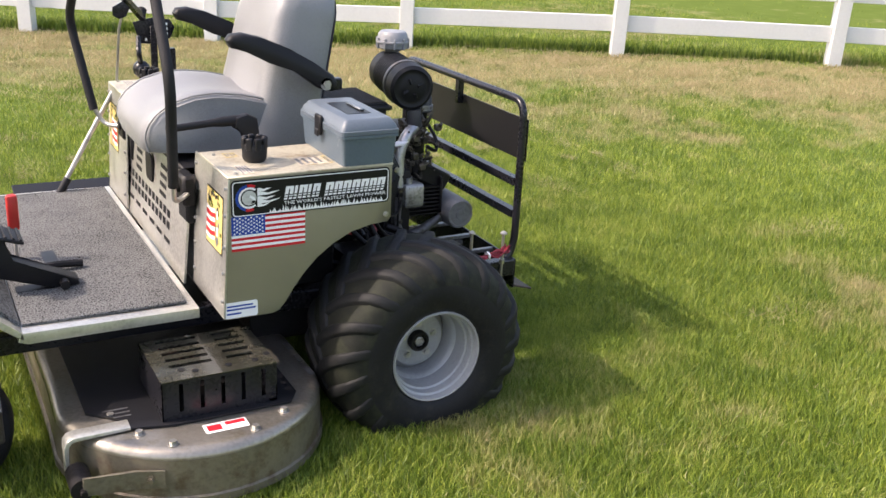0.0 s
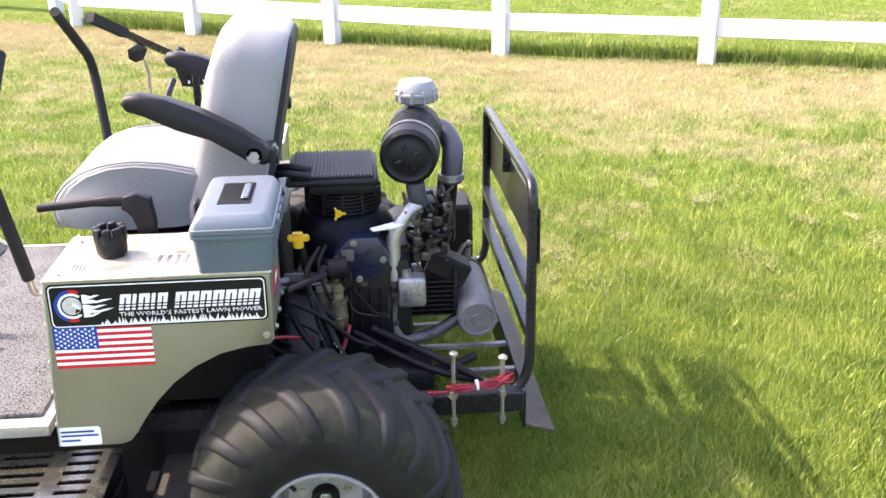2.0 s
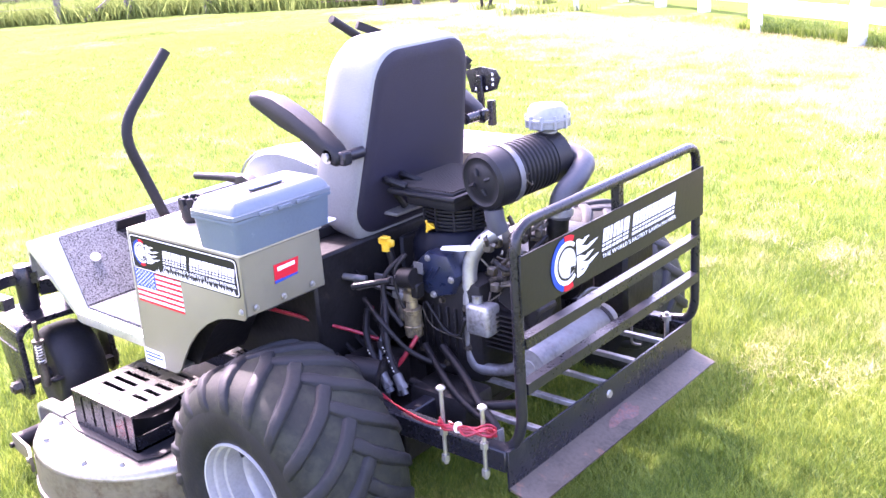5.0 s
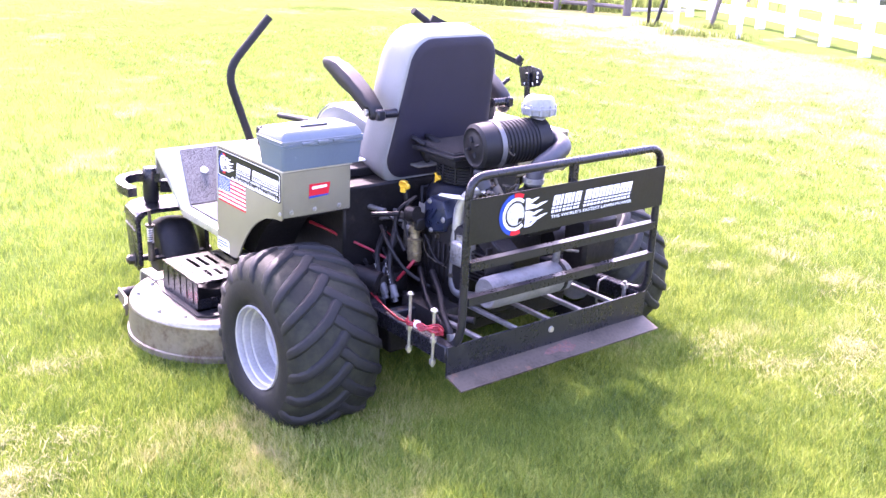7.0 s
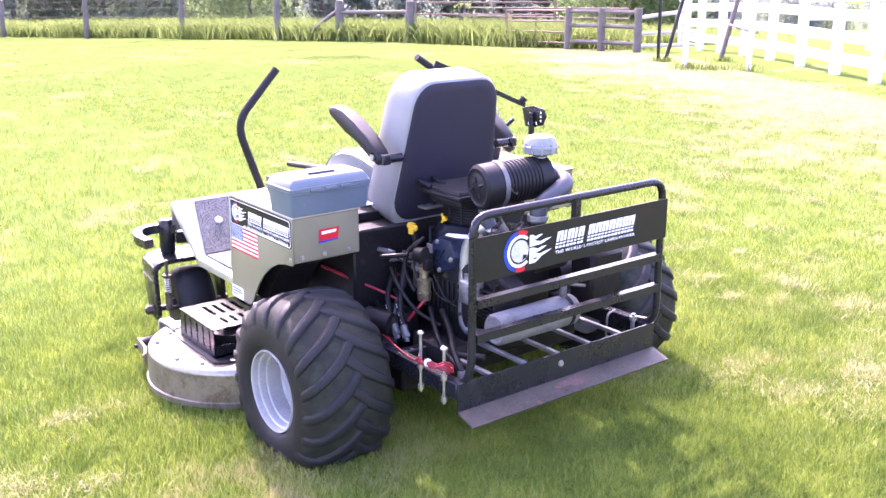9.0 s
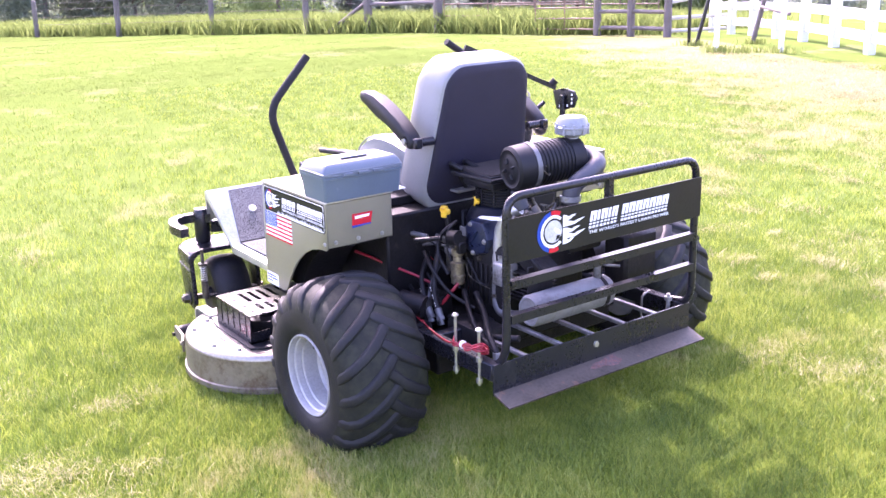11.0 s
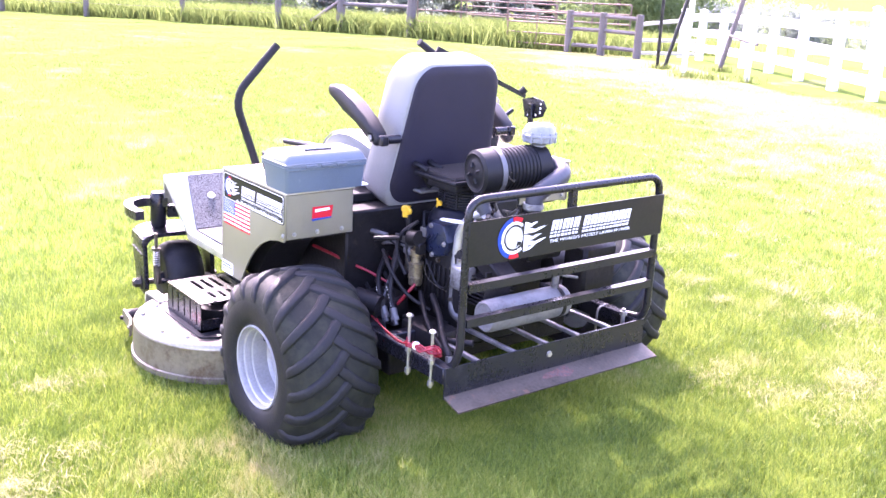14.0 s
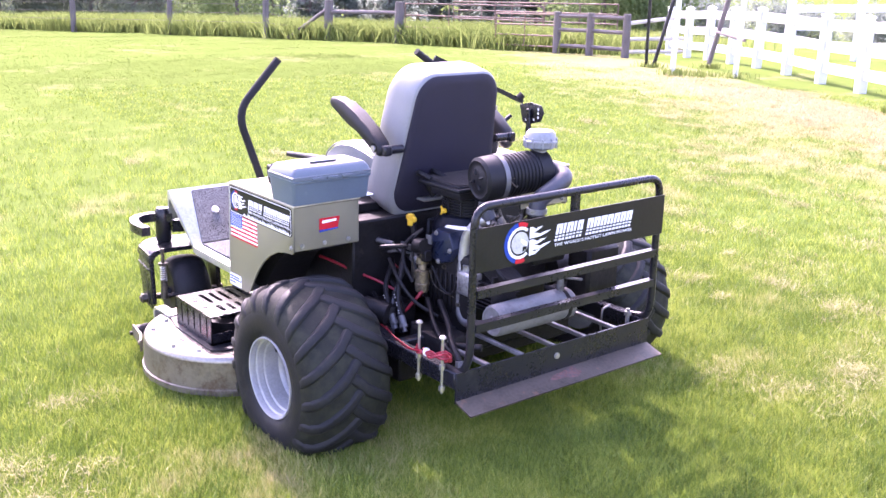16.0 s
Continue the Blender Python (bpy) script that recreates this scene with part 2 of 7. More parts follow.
def plant(name, greens, tan, tan_amount, through_light=0.4, band=True, upright=0.0, spread=0.42, gloss=0.0):
    """Grass or leaves: greens that vary by blade, bleached patches, light that passes through the blade."""
    m, n, l, b = nodes_of(name)
    geo = n.new("ShaderNodeNewGeometry")
    a, c = n.new("ShaderNodeTexNoise"), n.new("ShaderNodeTexNoise")
    a.inputs["Scale"].default_value, a.inputs["Detail"].default_value, a.inputs["Roughness"].default_value = 0.69, 7, 0.62
    c.inputs["Scale"].default_value, c.inputs["Detail"].default_value, c.inputs["Roughness"].default_value = 3.9, 6, 0.68
    for k in (a, c):
        l.new(geo.outputs["Position"], k.inputs["Vector"])
    r1 = ramp(n, [(0.0, greens[0]), (0.5, greens[1]), (1.0, greens[2])])
    tone = n.new("ShaderNodeMath")
    tone.operation = "MULTIPLY_ADD"
    l.new(geo.outputs["Random Per Island"], tone.inputs[0])
    tone.inputs[1].default_value = spread
    sc = n.new("ShaderNodeMath")
    sc.operation = "MULTIPLY_ADD"
    l.new(c.outputs[0], sc.inputs[0])
    sc.inputs[1].default_value, sc.inputs[2].default_value = 1.1, -0.05 - spread / 2
    l.new(sc.outputs[0], tone.inputs[2])
    l.new(tone.outputs[0], r1.inputs[0])
    out = r1.outputs[0]
    if tan:
        amount = n.new("ShaderNodeMath")
        amount.operation = "MULTIPLY_ADD"
        l.new(c.outputs[0], amount.inputs[0])
        amount.inputs[1].default_value = 0.75
        l.new(a.outputs[0], amount.inputs[2])
        last = amount.outputs[0]
        if band:
            dot = n.new("ShaderNodeVectorMath")
            dot.operation = "DOT_PRODUCT"
            l.new(geo.outputs["Position"], dot.inputs[0])
            dot.inputs[1].default_value = (FENCE_D[1], -FENCE_D[0], 0)
            mr = n.new("ShaderNodeMapRange")
            at = FENCE_P[0] * FENCE_D[1] - FENCE_P[1] * FENCE_D[0]
            mr.inputs["From Min"].default_value, mr.inputs["From Max"].default_value = at + 3.7, at + 1.0
            mr.inputs["To Min"].default_value, mr.inputs["To Max"].default_value = 0.0, 0.33
            l.new(dot.outputs["Value"], mr.inputs["Value"])
            cut = n.new("ShaderNodeMath")
            cut.operation = "GREATER_THAN"
            l.new(dot.outputs["Value"], cut.inputs[0])
            cut.inputs[1].default_value = at + 0.15
            mul = n.new("ShaderNodeMath")
            mul.operation = "MULTIPLY"
            l.new(cut.outputs[0], mul.inputs[0])
            l.new(mr.outputs[0], mul.inputs[1])
            add = n.new("ShaderNodeMath")
            l.new(last, add.inputs[0])
            l.new(mul.outputs[0], add.inputs[1])
            last = add.outputs[0]
        own = n.new("ShaderNodeMath")
        own.operation = "MULTIPLY_ADD"
        l.new(geo.outputs["Random Per Island"], own.inputs[0])
        own.inputs[1].default_value = 0.14
        l.new(last, own.inputs[2])
        k = ramp(n, [(tan_amount, (0, 0, 0)), (min(1, tan_amount + 0.16), (1, 1, 1))])
        half = n.new("ShaderNodeMath")
        half.operation = "MULTIPLY"
        half.inputs[1].default_value = 0.8
        l.new(own.outputs[0], half.inputs[0])
        l.new(half.outputs[0], k.inputs[0])
        x = n.new("ShaderNodeMixRGB")
        l.new(k.outputs[0], x.inputs[0])
        l.new(out, x.inputs[1])
        x.inputs[2].default_value = (*tan, 1)
        out = x.outputs[0]
    l.new(out, b.inputs["Base Color"])
    b.inputs["Roughness"].default_value = 0.75 if gloss == 0 else 0.42
    b.inputs["Specular IOR Level"].default_value = gloss
    if upright:
        # the soft sward shades by the lie of the lawn more than by each blade; on far leaves this mimics haze
        sv, av, nv = (n.new("ShaderNodeVectorMath") for k in range(3))
        sv.operation, av.operation, nv.operation = "SCALE", "ADD", "NORMALIZE"
        l.new(geo.outputs["Normal"], sv.inputs[0])
        sv.inputs["Scale"].default_value = 1 - upright
        l.new(sv.outputs[0], av.inputs[0])
        av.inputs[1].default_value = (0, 0, upright)
        l.new(av.outputs[0], nv.inputs[0])
        l.new(nv.outputs[0], b.inputs["Normal"])
    if through_light:
        t = n.new("ShaderNodeBsdfTranslucent")
        l.new(out, t.inputs[0])
        s = n.new("ShaderNodeMixShader")
        s.inputs[0].default_value = through_light
        l.new(b.outputs[0], s.inputs[1])
        l.new(t.outputs[0], s.inputs[2])
        l.new(s.outputs[0], n["Material Output"].inputs[0])
    return m


TAN = (0.37, 0.31, 0.16)
M_GRASS = plant("lawn_grass", [(0.045, 0.092, 0.013), (0.16, 0.23, 0.028), (0.43, 0.475, 0.09)], TAN, 0.83, 0.36, True, 0.2, 0.62, 0.28)
M_GRASSFAR = plant("far_lawn_grass", [(0.076, 0.114, 0.028), (0.1, 0.142, 0.034), (0.128, 0.175, 0.044)], (0.175, 0.188, 0.08), 0.83, 0.3, True, 0.85)
M_GROUND = plant("lawn_ground", [(0.074, 0.108, 0.026), (0.094, 0.133, 0.032), (0.12, 0.165, 0.041)], (0.178, 0.184, 0.08), 0.82, 0)
M_TALL = plant("tall_grass", [(0.09, 0.13, 0.03), (0.16, 0.205, 0.055), (0.26, 0.295, 0.11)], (0.42, 0.4, 0.22), 0.88, 0.62, False, 0.3)
M_STRAW = plant("dry_straw", [(0.2, 0.18, 0.08), (0.33, 0.305, 0.15), (0.46, 0.44, 0.26)], None, 0, 0.3, True, 0.5)
M_HAY = plant("tan_hay", [(0.25, 0.195, 0.095), (0.39, 0.32, 0.18), (0.52, 0.45, 0.28)], None, 0, 0.3, True, 0.5)
M_WEED = plant("weed_leaves", [(0.09, 0.125, 0.03), (0.14, 0.185, 0.05), (0.2, 0.245, 0.08)], None, 0, 0.62, True, 0.4)
M_LEAF = plant("tree_leaves", [(0.12, 0.17, 0.07), (0.16, 0.22, 0.09), (0.21, 0.27, 0.12)], None, 0, 0.62, True, 0.5)
# Distance haze is put into this leaf colour: paler and greyer than the leaves
M_LEAFHAZE = plant("pale_tree_leaves", [(0.15, 0.19, 0.16), (0.185, 0.225, 0.19), (0.22, 0.26, 0.22)], None, 0, 0.8, True, 0.7)
M_LEAFDARK = plant("dark_tree_leaves", [(0.15, 0.195, 0.14), (0.185, 0.23, 0.165), (0.22, 0.265, 0.19)], None, 0, 0.7, True, 0.6)
# Haze painted on: pale blue-grey emission, though hills give off no light
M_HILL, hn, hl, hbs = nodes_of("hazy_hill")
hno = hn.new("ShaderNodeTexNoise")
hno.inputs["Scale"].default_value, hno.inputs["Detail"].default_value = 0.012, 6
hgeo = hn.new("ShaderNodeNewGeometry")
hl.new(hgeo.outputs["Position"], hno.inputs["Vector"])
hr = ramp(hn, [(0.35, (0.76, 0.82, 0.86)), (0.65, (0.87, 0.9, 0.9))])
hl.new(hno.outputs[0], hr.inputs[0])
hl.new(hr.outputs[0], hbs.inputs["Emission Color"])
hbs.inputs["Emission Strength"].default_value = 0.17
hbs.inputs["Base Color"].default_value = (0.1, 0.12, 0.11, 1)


# ---- building helpers ----
def islands(bm):
    """The loose pieces of a bmesh, each as a bmesh of its own."""
    seen, out = set(), []
    bm.verts.index_update()
    for v in list(bm.verts):
        if v.index in seen:
            continue
        stack, own = [v], []
        seen.add(v.index)
        while stack:
            k = stack.pop()
            own.append(k)
            for e in k.link_edges:
                o = e.other_vert(k)
                if o.index not in seen:
                    seen.add(o.index)
                    stack.append(o)
        piece, table = bmesh.new(), {}
        for k in own:
            table[k.index] = piece.verts.new(k.co)
        for f in {f for k in own for f in k.link_faces}:
            piece.faces.new([table[k.index] for k in f.verts]).material_index = f.material_index
        out.append(piece)
    bm.free()
    return out


def pieces(name, bm, material, parent, label="", smooth=38):
    """Links every loose piece of a bmesh as a part of its own."""
    return [part(name, k, material, parent, label, smooth) for k in islands(bm)]


def part(name, bm, material, parent=None, label="", smooth=38):
    """Links a bmesh, given in world metres, as one mesh object under a thing or a part."""
    me = bpy.data.meshes.new(name)
    base = Vector()
    p = parent
    while p is not None:
        base += p.location
        p = p.parent
    bmesh.ops.translate(bm, verts=bm.verts, vec=-base)
    bmesh.ops.recalc_face_normals(bm, faces=bm.faces)
    for f in bm.faces:
        f.smooth = True
    bm.to_mesh(me)
    bm.free()
    me.set_sharp_from_angle(angle=radians(smooth))
    for m in material if isinstance(material, (list, tuple)) else [material]:
        me.materials.append(m)
    ob = new(name, me)
    ob.parent = parent
    return tagged(ob, label)


def thing(name, at, label, category, group="", kind=""):
    ob = new(name)
    ob.location = at
    ob.empty_display_size = 0.1
    return tagged(ob, label, category, group, kind)


def B():
    return bmesh.new()


def bx(bm, x0, x1, y0, y1, z0, z1, bev=0.004, m=None, seg=1, mi=0):
    v = bmesh.ops.create_cube(bm, size=1.0)["verts"]
    for k in v:
        k.co = Vector(((x0 + x1) / 2 + k.co.x * (x1 - x0), (y0 + y1) / 2 + k.co.y * (y1 - y0), (z0 + z1) / 2 + k.co.z * (z1 - z0)))
    fs = list({f for k in v for f in k.link_faces})
    if bev:
        r = bmesh.ops.bevel(bm, geom=list({e for k in v for e in k.link_edges}), offset=bev, segments=seg, affect="EDGES", profile=0.5)
        v = list({k for f in r["faces"] for k in f.verts} | {k for k in v if k.is_valid})
        fs = list({f for k in v for f in k.link_faces})
    for f in fs:
        f.material_index = mi
    if m is not None:
        bmesh.ops.transform(bm, matrix=m, verts=v)
    return v


def frame_to(d):
    return Vector(d).normalized().to_track_quat("Z", "Y").to_matrix()


def cy(bm, p0, p1, r0, r1=None, seg=20, mi=0):
    """A capped cylinder or cone from p0 to p1."""
    p0, p1 = Vector(p0), Vector(p1)
    r1 = r0 if r1 is None else r1
    q = frame_to(p1 - p0)
    rings = []
    for p, r in ((p0, r0), (p1, r1)):
        rings.append([bm.verts.new(p + q @ Vector((r * math.cos(a), r * math.sin(a), 0))) for a in (2 * math.pi * k / seg for k in range(seg))])
    fs = [bm.faces.new((rings[0][k], rings[0][(k + 1) % seg], rings[1][(k + 1) % seg], rings[1][k])) for k in range(seg)]
    fs += [bm.faces.new(rings[0][::-1]), bm.faces.new(rings[1])]
    for f in fs:
        f.material_index = mi
    return rings


def lathe(bm, profile, at, axis, seg=32, mi=0):
    """Turns rows of (along the axis, radius) about an axis."""
    q, at = frame_to(axis), Vector(at)
    rings = []
    for h, r in profile:
        rings.append([bm.verts.new(at + q @ Vector((r * math.cos(a), r * math.sin(a), h))) for a in (2 * math.pi * k / seg for k in range(seg))])
    for a, b in zip(rings, rings[1:]):
        for k in range(seg):
            bm.faces.new((a[k], a[(k + 1) % seg], b[(k + 1) % seg], b[k])).material_index = mi
    for ring in (rings[0], rings[-1]):
        bm.faces.new(ring).material_index = mi
    return rings


def rounded(pts, fillet, n=5):
    """A path with its corners turned into arcs."""
    pts = [Vector(p) for p in pts]
    out = [pts[0]]
    for a, b, c in zip(pts, pts[1:], pts[2:]):
        d0, d1 = (a - b), (c - b)
        k = min(fillet, d0.length * 0.49, d1.length * 0.49)
        s, e = b + d0.normalized() * k, b + d1.normalized() * k
        out += [(s * (1 - u) + b * u) * (1 - u) + (b * (1 - u) + e * u) * u for u in (j / n for j in range(n + 1))]
    return out + [pts[-1]]


def tb(bm, pts, r, fillet=0.04, seg=10, mi=0, square=False, r1=None):
    """A bent tube; square gives a box section."""
    path = rounded(pts, fillet) if fillet else [Vector(p) for p in pts]
    up, rings = None, []
    if square:
        seg = 4
    for k, p in enumerate(path):
        d = (path[min(k + 1, len(path) - 1)] - path[max(k - 1, 0)]).normalized()
        if up is None:
            up = d.cross(Vector((0, 0, 1)) if abs(d.z) < 0.9 else Vector((0, 1, 0))).normalized()
        up = (up - d * up.dot(d)).normalized()
        side = d.cross(up)
        rad = r if r1 is None else r + (r1 - r) * k / (len(path) - 1)
        off = math.pi / 4 if square else 0
        rr = rad * (2**0.5 if square else 1)
        rings.append([bm.verts.new(p + rr * (math.cos(a + off) * up + math.sin(a + off) * side)) for a in (2 * math.pi * j / seg for j in range(seg))])
    for a, b in zip(rings, rings[1:]):
        for j in range(seg):
            bm.faces.new((a[j], a[(j + 1) % seg], b[(j + 1) % seg], b[j])).material_index = mi
    bm.faces.new(rings[0][::-1]).material_index = mi
    bm.faces.new(rings[-1]).material_index = mi


def prism(bm, poly, axis, a, b, bev=0.0, mi=0):
    """A flat outline, drawn in the two other axes in order, drawn out along an axis from a to b."""
    def put(u, v, w):
        return {"x": (w, u, v), "y": (u, w, v), "z": (u, v, w)}[axis]
    lo = [bm.verts.new(put(u, v, a)) for u, v in poly]
    hi = [bm.verts.new(put(u, v, b)) for u, v in poly]
    n = len(poly)
    fs = [bm.faces.new((lo[k], lo[(k + 1) % n], hi[(k + 1) % n], hi[k])) for k in range(n)]
    fs += [bm.faces.new(lo[::-1]), bm.faces.new(hi)]
    for f in fs:
        f.material_index = mi
    if bev:
        rim = [e for f in fs[-2:] for e in f.edges]
        bmesh.ops.bevel(bm, geom=list(set(rim)), offset=bev, segments=2, affect="EDGES", profile=0.5)


def rrect(u0, u1, v0, v1, r, n=4):
    out = []
    for cu, cv, a0 in ((u1 - r, v1 - r, 0), (u0 + r, v1 - r, 90), (u0 + r, v0 + r, 180), (u1 - r, v0 + r, 270)):
        out += [(cu + r * math.cos(radians(a0 + 90 * k / n)), cv + r * math.sin(radians(a0 + 90 * k / n))) for k in range(n + 1)]
    return out


def ball(bm, c, r, seg=10, sq=(1, 1, 1)):
    v = bmesh.ops.create_uvsphere(bm, u_segments=seg, v_segments=max(5, seg // 2 + 1), radius=r)["verts"]
    for k in v:
        k.co = Vector(c) + Vector((k.co.x * sq[0], k.co.y * sq[1], k.co.z * sq[2]))


def hexbolt(bm, p, d, r=0.009, h=0.006):
    p, d = Vector(p), Vector(d).normalized()
    cy(bm, p, p + d * 0.002, r * 1.5, seg=12)
    cy(bm, p + d * 0.002, p + d * (0.002 + h), r, seg=6)


def words(name, text, size, m, material, parent, depth=0.0006, width=None):
    """A line of raised lettering, as a mesh."""
    cu = bpy.data.curves.new(name, "FONT")
    cu.body, cu.size, cu.extrude, cu.align_x, cu.resolution_u = text, size, depth, "LEFT", 1
    tmp = new("tmp", cu)
    me = bpy.data.meshes.new_from_object(tmp.evaluated_get(bpy.context.evaluated_depsgraph_get()))
    bpy.data.objects.remove(tmp)
    bpy.data.curves.remove(cu)
    base, p = Vector(), parent
    while p is not None:
        base += p.location
        p = p.parent
    if width:
        me.transform(Matrix.Diagonal((width / max(v.co.x for v in me.vertices), 1, 1, 1)))
    me.transform(Matrix.Translation(-base) @ m)
    me.materials.clear()
    me.materials.append(material)
    ob = new(name, me)
    ob.parent = parent
    return ob


YC = 0.28  # the mower's middle line
SIZE = 0.8  # metres to a unit of the mower's and the lawn's plan


def mir(y):
    return 2 * YC - y


def plan(x, y, z=0.02):
    """A place of the plan, in metres."""
    return SIZE * x, YC + SIZE * (y - YC), 0.02 + SIZE * (z - 0.02)


# ---- ground ----
def smooth01(v):
    v = np.clip(v, 0, 1)
    return v * v * (3 - 2 * v)


def ground_z(x, y):
    """The lawn: flat by the mower, a slight rise along the white fence, falling away towards the old wooden fence."""
    x, y = np.asarray(x, float), np.asarray(y, float)
    z = 0.02 + 0.07 * smooth01((x - 1.0) / 4.0) * smooth01((y - 1.0) / 3.0)
    d = np.hypot(x - 2.7, y + 2.0)
    z = z - (0.04 * np.clip(d - 17.6, 0, 25) + 0.09 * np.clip(d - 42, 0, 70)) * smooth01((-3 - x) / 8)
    z = z + 0.01 * np.sin(1.6 * x + 0.9 * y) * np.sin(1.1 * y - 0.75 * x)
    return z


def mesh_np(name, verts, faces, material, parent=None, label="", category="", kind=""):
    me = bpy.data.meshes.new(name)
    k = faces[0].shape[1] if isinstance(faces, list) else faces.shape[1]
    faces = faces if isinstance(faces, list) else [faces]
    me.vertices.add(len(verts))
    me.vertices.foreach_set("co", np.ascontiguousarray(verts, dtype=np.float32).ravel())
    loops = np.concatenate([f.ravel() for f in faces]).astype(np.int32)
    sizes = np.concatenate([np.full(len(f), f.shape[1], np.int32) for f in faces])
    me.loops.add(len(loops))
    me.loops.foreach_set("vertex_index", loops)
    me.polygons.add(len(sizes))
    me.polygons.foreach_set("loop_start", np.r_[0, np.cumsum(sizes)[:-1]].astype(np.int32))
    me.polygons.foreach_set("use_smooth", np.ones(len(sizes), bool))
    me.update(calc_edges=True)
    me.materials.append(material)
    ob = new(name, me)
    ob.parent = parent
    return tagged(ob, label, category, "", kind)


g = np.sinh(np.linspace(-6.2, 6.2, 181)) / np.sinh(6.2)
gx, gy = np.meshgrid(g * 900 + 0.5, g * 900 + 2.0, indexing="ij")
gv = np.stack([gx, gy, ground_z(gx, gy)], -1).reshape(-1, 3)
ii = (np.arange(180)[:, None] * 181 + np.arange(180)[None]).ravel()
mesh_np("ground", gv, np.stack([ii, ii + 181, ii + 182, ii + 1], -1), M_GROUND, None, "mown green lawn with bleached straw patches", "lawn", "structure")

rng = np.random.default_rng(5)


def blades(n, place, high, wide, lean=0.5, plain=False):
    """Verts and faces of n bent grass blades; place gives n places; plain ones are single slips."""
    xy = place(n) * SIZE + np.array([0, YC * (1 - SIZE)])
    z = ground_z(xy[:, 0], xy[:, 1])
    a, b = rng.uniform(0, 2 * np.pi, n), rng.uniform(0, 2 * np.pi, n)
    h = 0.85 * high * rng.uniform(0.55, 1.2, n)
    w = SIZE * wide * rng.uniform(0.6, 1.25, n) / 2
    side = np.stack([np.cos(a), np.sin(a), 0 * a], -1) * w[:, None]
    bend = np.stack([np.cos(b), np.sin(b), 0 * b], -1) * (h * lean * rng.uniform(0.1, 1.0, n))[:, None]
    up = np.stack([0 * h, 0 * h, h], -1)
    root = np.stack([xy[:, 0], xy[:, 1], z - 0.004], -1)
    if plain:
        v = np.stack([root - side, root + side, root + up + bend], 1)
        return v.reshape(-1, 3), [np.arange(n)[:, None] * 3 + np.array([[0, 1, 2]])]
    v = np.stack([root - side, root + side, root + 0.55 * up + 0.3 * bend + 0.8 * side, root + 0.55 * up + 0.3 * bend - 0.8 * side, root + up + bend], 1)
    i = np.arange(n)[:, None] * 5
    return v.reshape(-1, 3), [i + np.array([[0, 1, 2, 3]]), i + np.array([[3, 2, 4]])]


def tufted(x0, x1, y0, y1, per=7, size=0.035):
    def at(n):
        c = np.stack([rng.uniform(x0, x1, n // per + 1), rng.uniform(y0, y1, n // per + 1)], -1)
        return np.repeat(c, per, 0)[:n] + rng.normal(0, size, (n, 2))
    return at


def round_mower(n):
    """Places round the mower, dense near it and thinning out."""
    m = n // 5 + 1
    r, a = np.abs(rng.normal(0, 5.2, m)), rng.uniform(0, 2 * np.pi, m)
    c = np.stack([0.8 + r * np.cos(a), 0.2 + r * np.sin(a)], -1)
    return np.repeat(c, 5, 0)[:n] + rng.normal(0, 0.03, (n, 2))


def beside_mower(n):
    """Places on the lawn that lies next to the mower."""
    r, a = np.sqrt(rng.uniform(0, 1, n)) * np.clip(rng.normal(0.9, 0.33, n), 0.2, 2.2), rng.uniform(0, 2 * np.pi, n)
    return np.stack([0.5 + 2.9 * r * np.cos(a), 0.2 + 3.0 * r * np.sin(a)], -1)


for n, where, high, wide, lean, plain, material, lb in (
    (520000, round_mower, 0.056, 0.0048, 0.85, False, M_GRASS, "short bright green lawn grass round the mower"),
    (330000, beside_mower, 0.056, 0.0036, 0.95, False, M_GRASS, "fine bright green lawn grass beside the mower"),
    (200000, tufted(-12.0, 10.0, 2.0, 13.0, 5, 0.06), 0.04, 0.011, 1.2, True, M_GRASS, "lawn grass with dry straw towards the fence"),
    (36000, tufted(3.4, 10.0, -2.6, 4.2, 5, 0.05), 0.042, 0.01, 1.2, True, M_GRASS, "lawn grass beside the mower"),
    (220000, tufted(-16.0, -1.5, -8.0, 10.0, 4, 0.08), 0.022, 0.01, 2.2, True, M_GRASSFAR, "sunlit lawn grass of the wide lawn"),
    (120000, tufted(-46.0, -12.0, -14.0, 16.0, 3, 0.15), 0.018, 0.026, 2.2, True, M_GRASSFAR, "sunlit lawn grass towards the old fence"),
):
    v, fc = blades(n, where, high, wide, lean, plain)
    mesh_np("lawn_grass", v, fc, material, None, lb, "grass", "stuff")


def tufts(n):
    """Dried clippings lying in loose heaps, thickest on the side towards the fence."""
    c = np.stack([rng.uniform(-6, 8, 330), rng.uniform(-2, 10, 330)], -1)
    c = c[(c[:, 1] > 2.2) | (rng.uniform(0, 1, 330) < 0.12)]
    c = c[(np.abs(c[:, 0] + 0.4) > 2.2) | (np.abs(c[:, 1] - 0.2) > 1.6)]
    size = rng.uniform(0.05, 0.16, len(c))
    k = rng.integers(0, len(c), n)
    return c[k] + rng.normal(0, 1, (n, 2)) * size[k][:, None] * np.array([1.6, 0.8])


v, fc = blades(34000, tufts, 0.03, 0.005, 3.0)
v[:, 2] += 0.022
mesh_np("dry_clippings", v, fc, M_STRAW, None, "loose heaps of dry pale grass clippings", "grass clippings", "stuff")


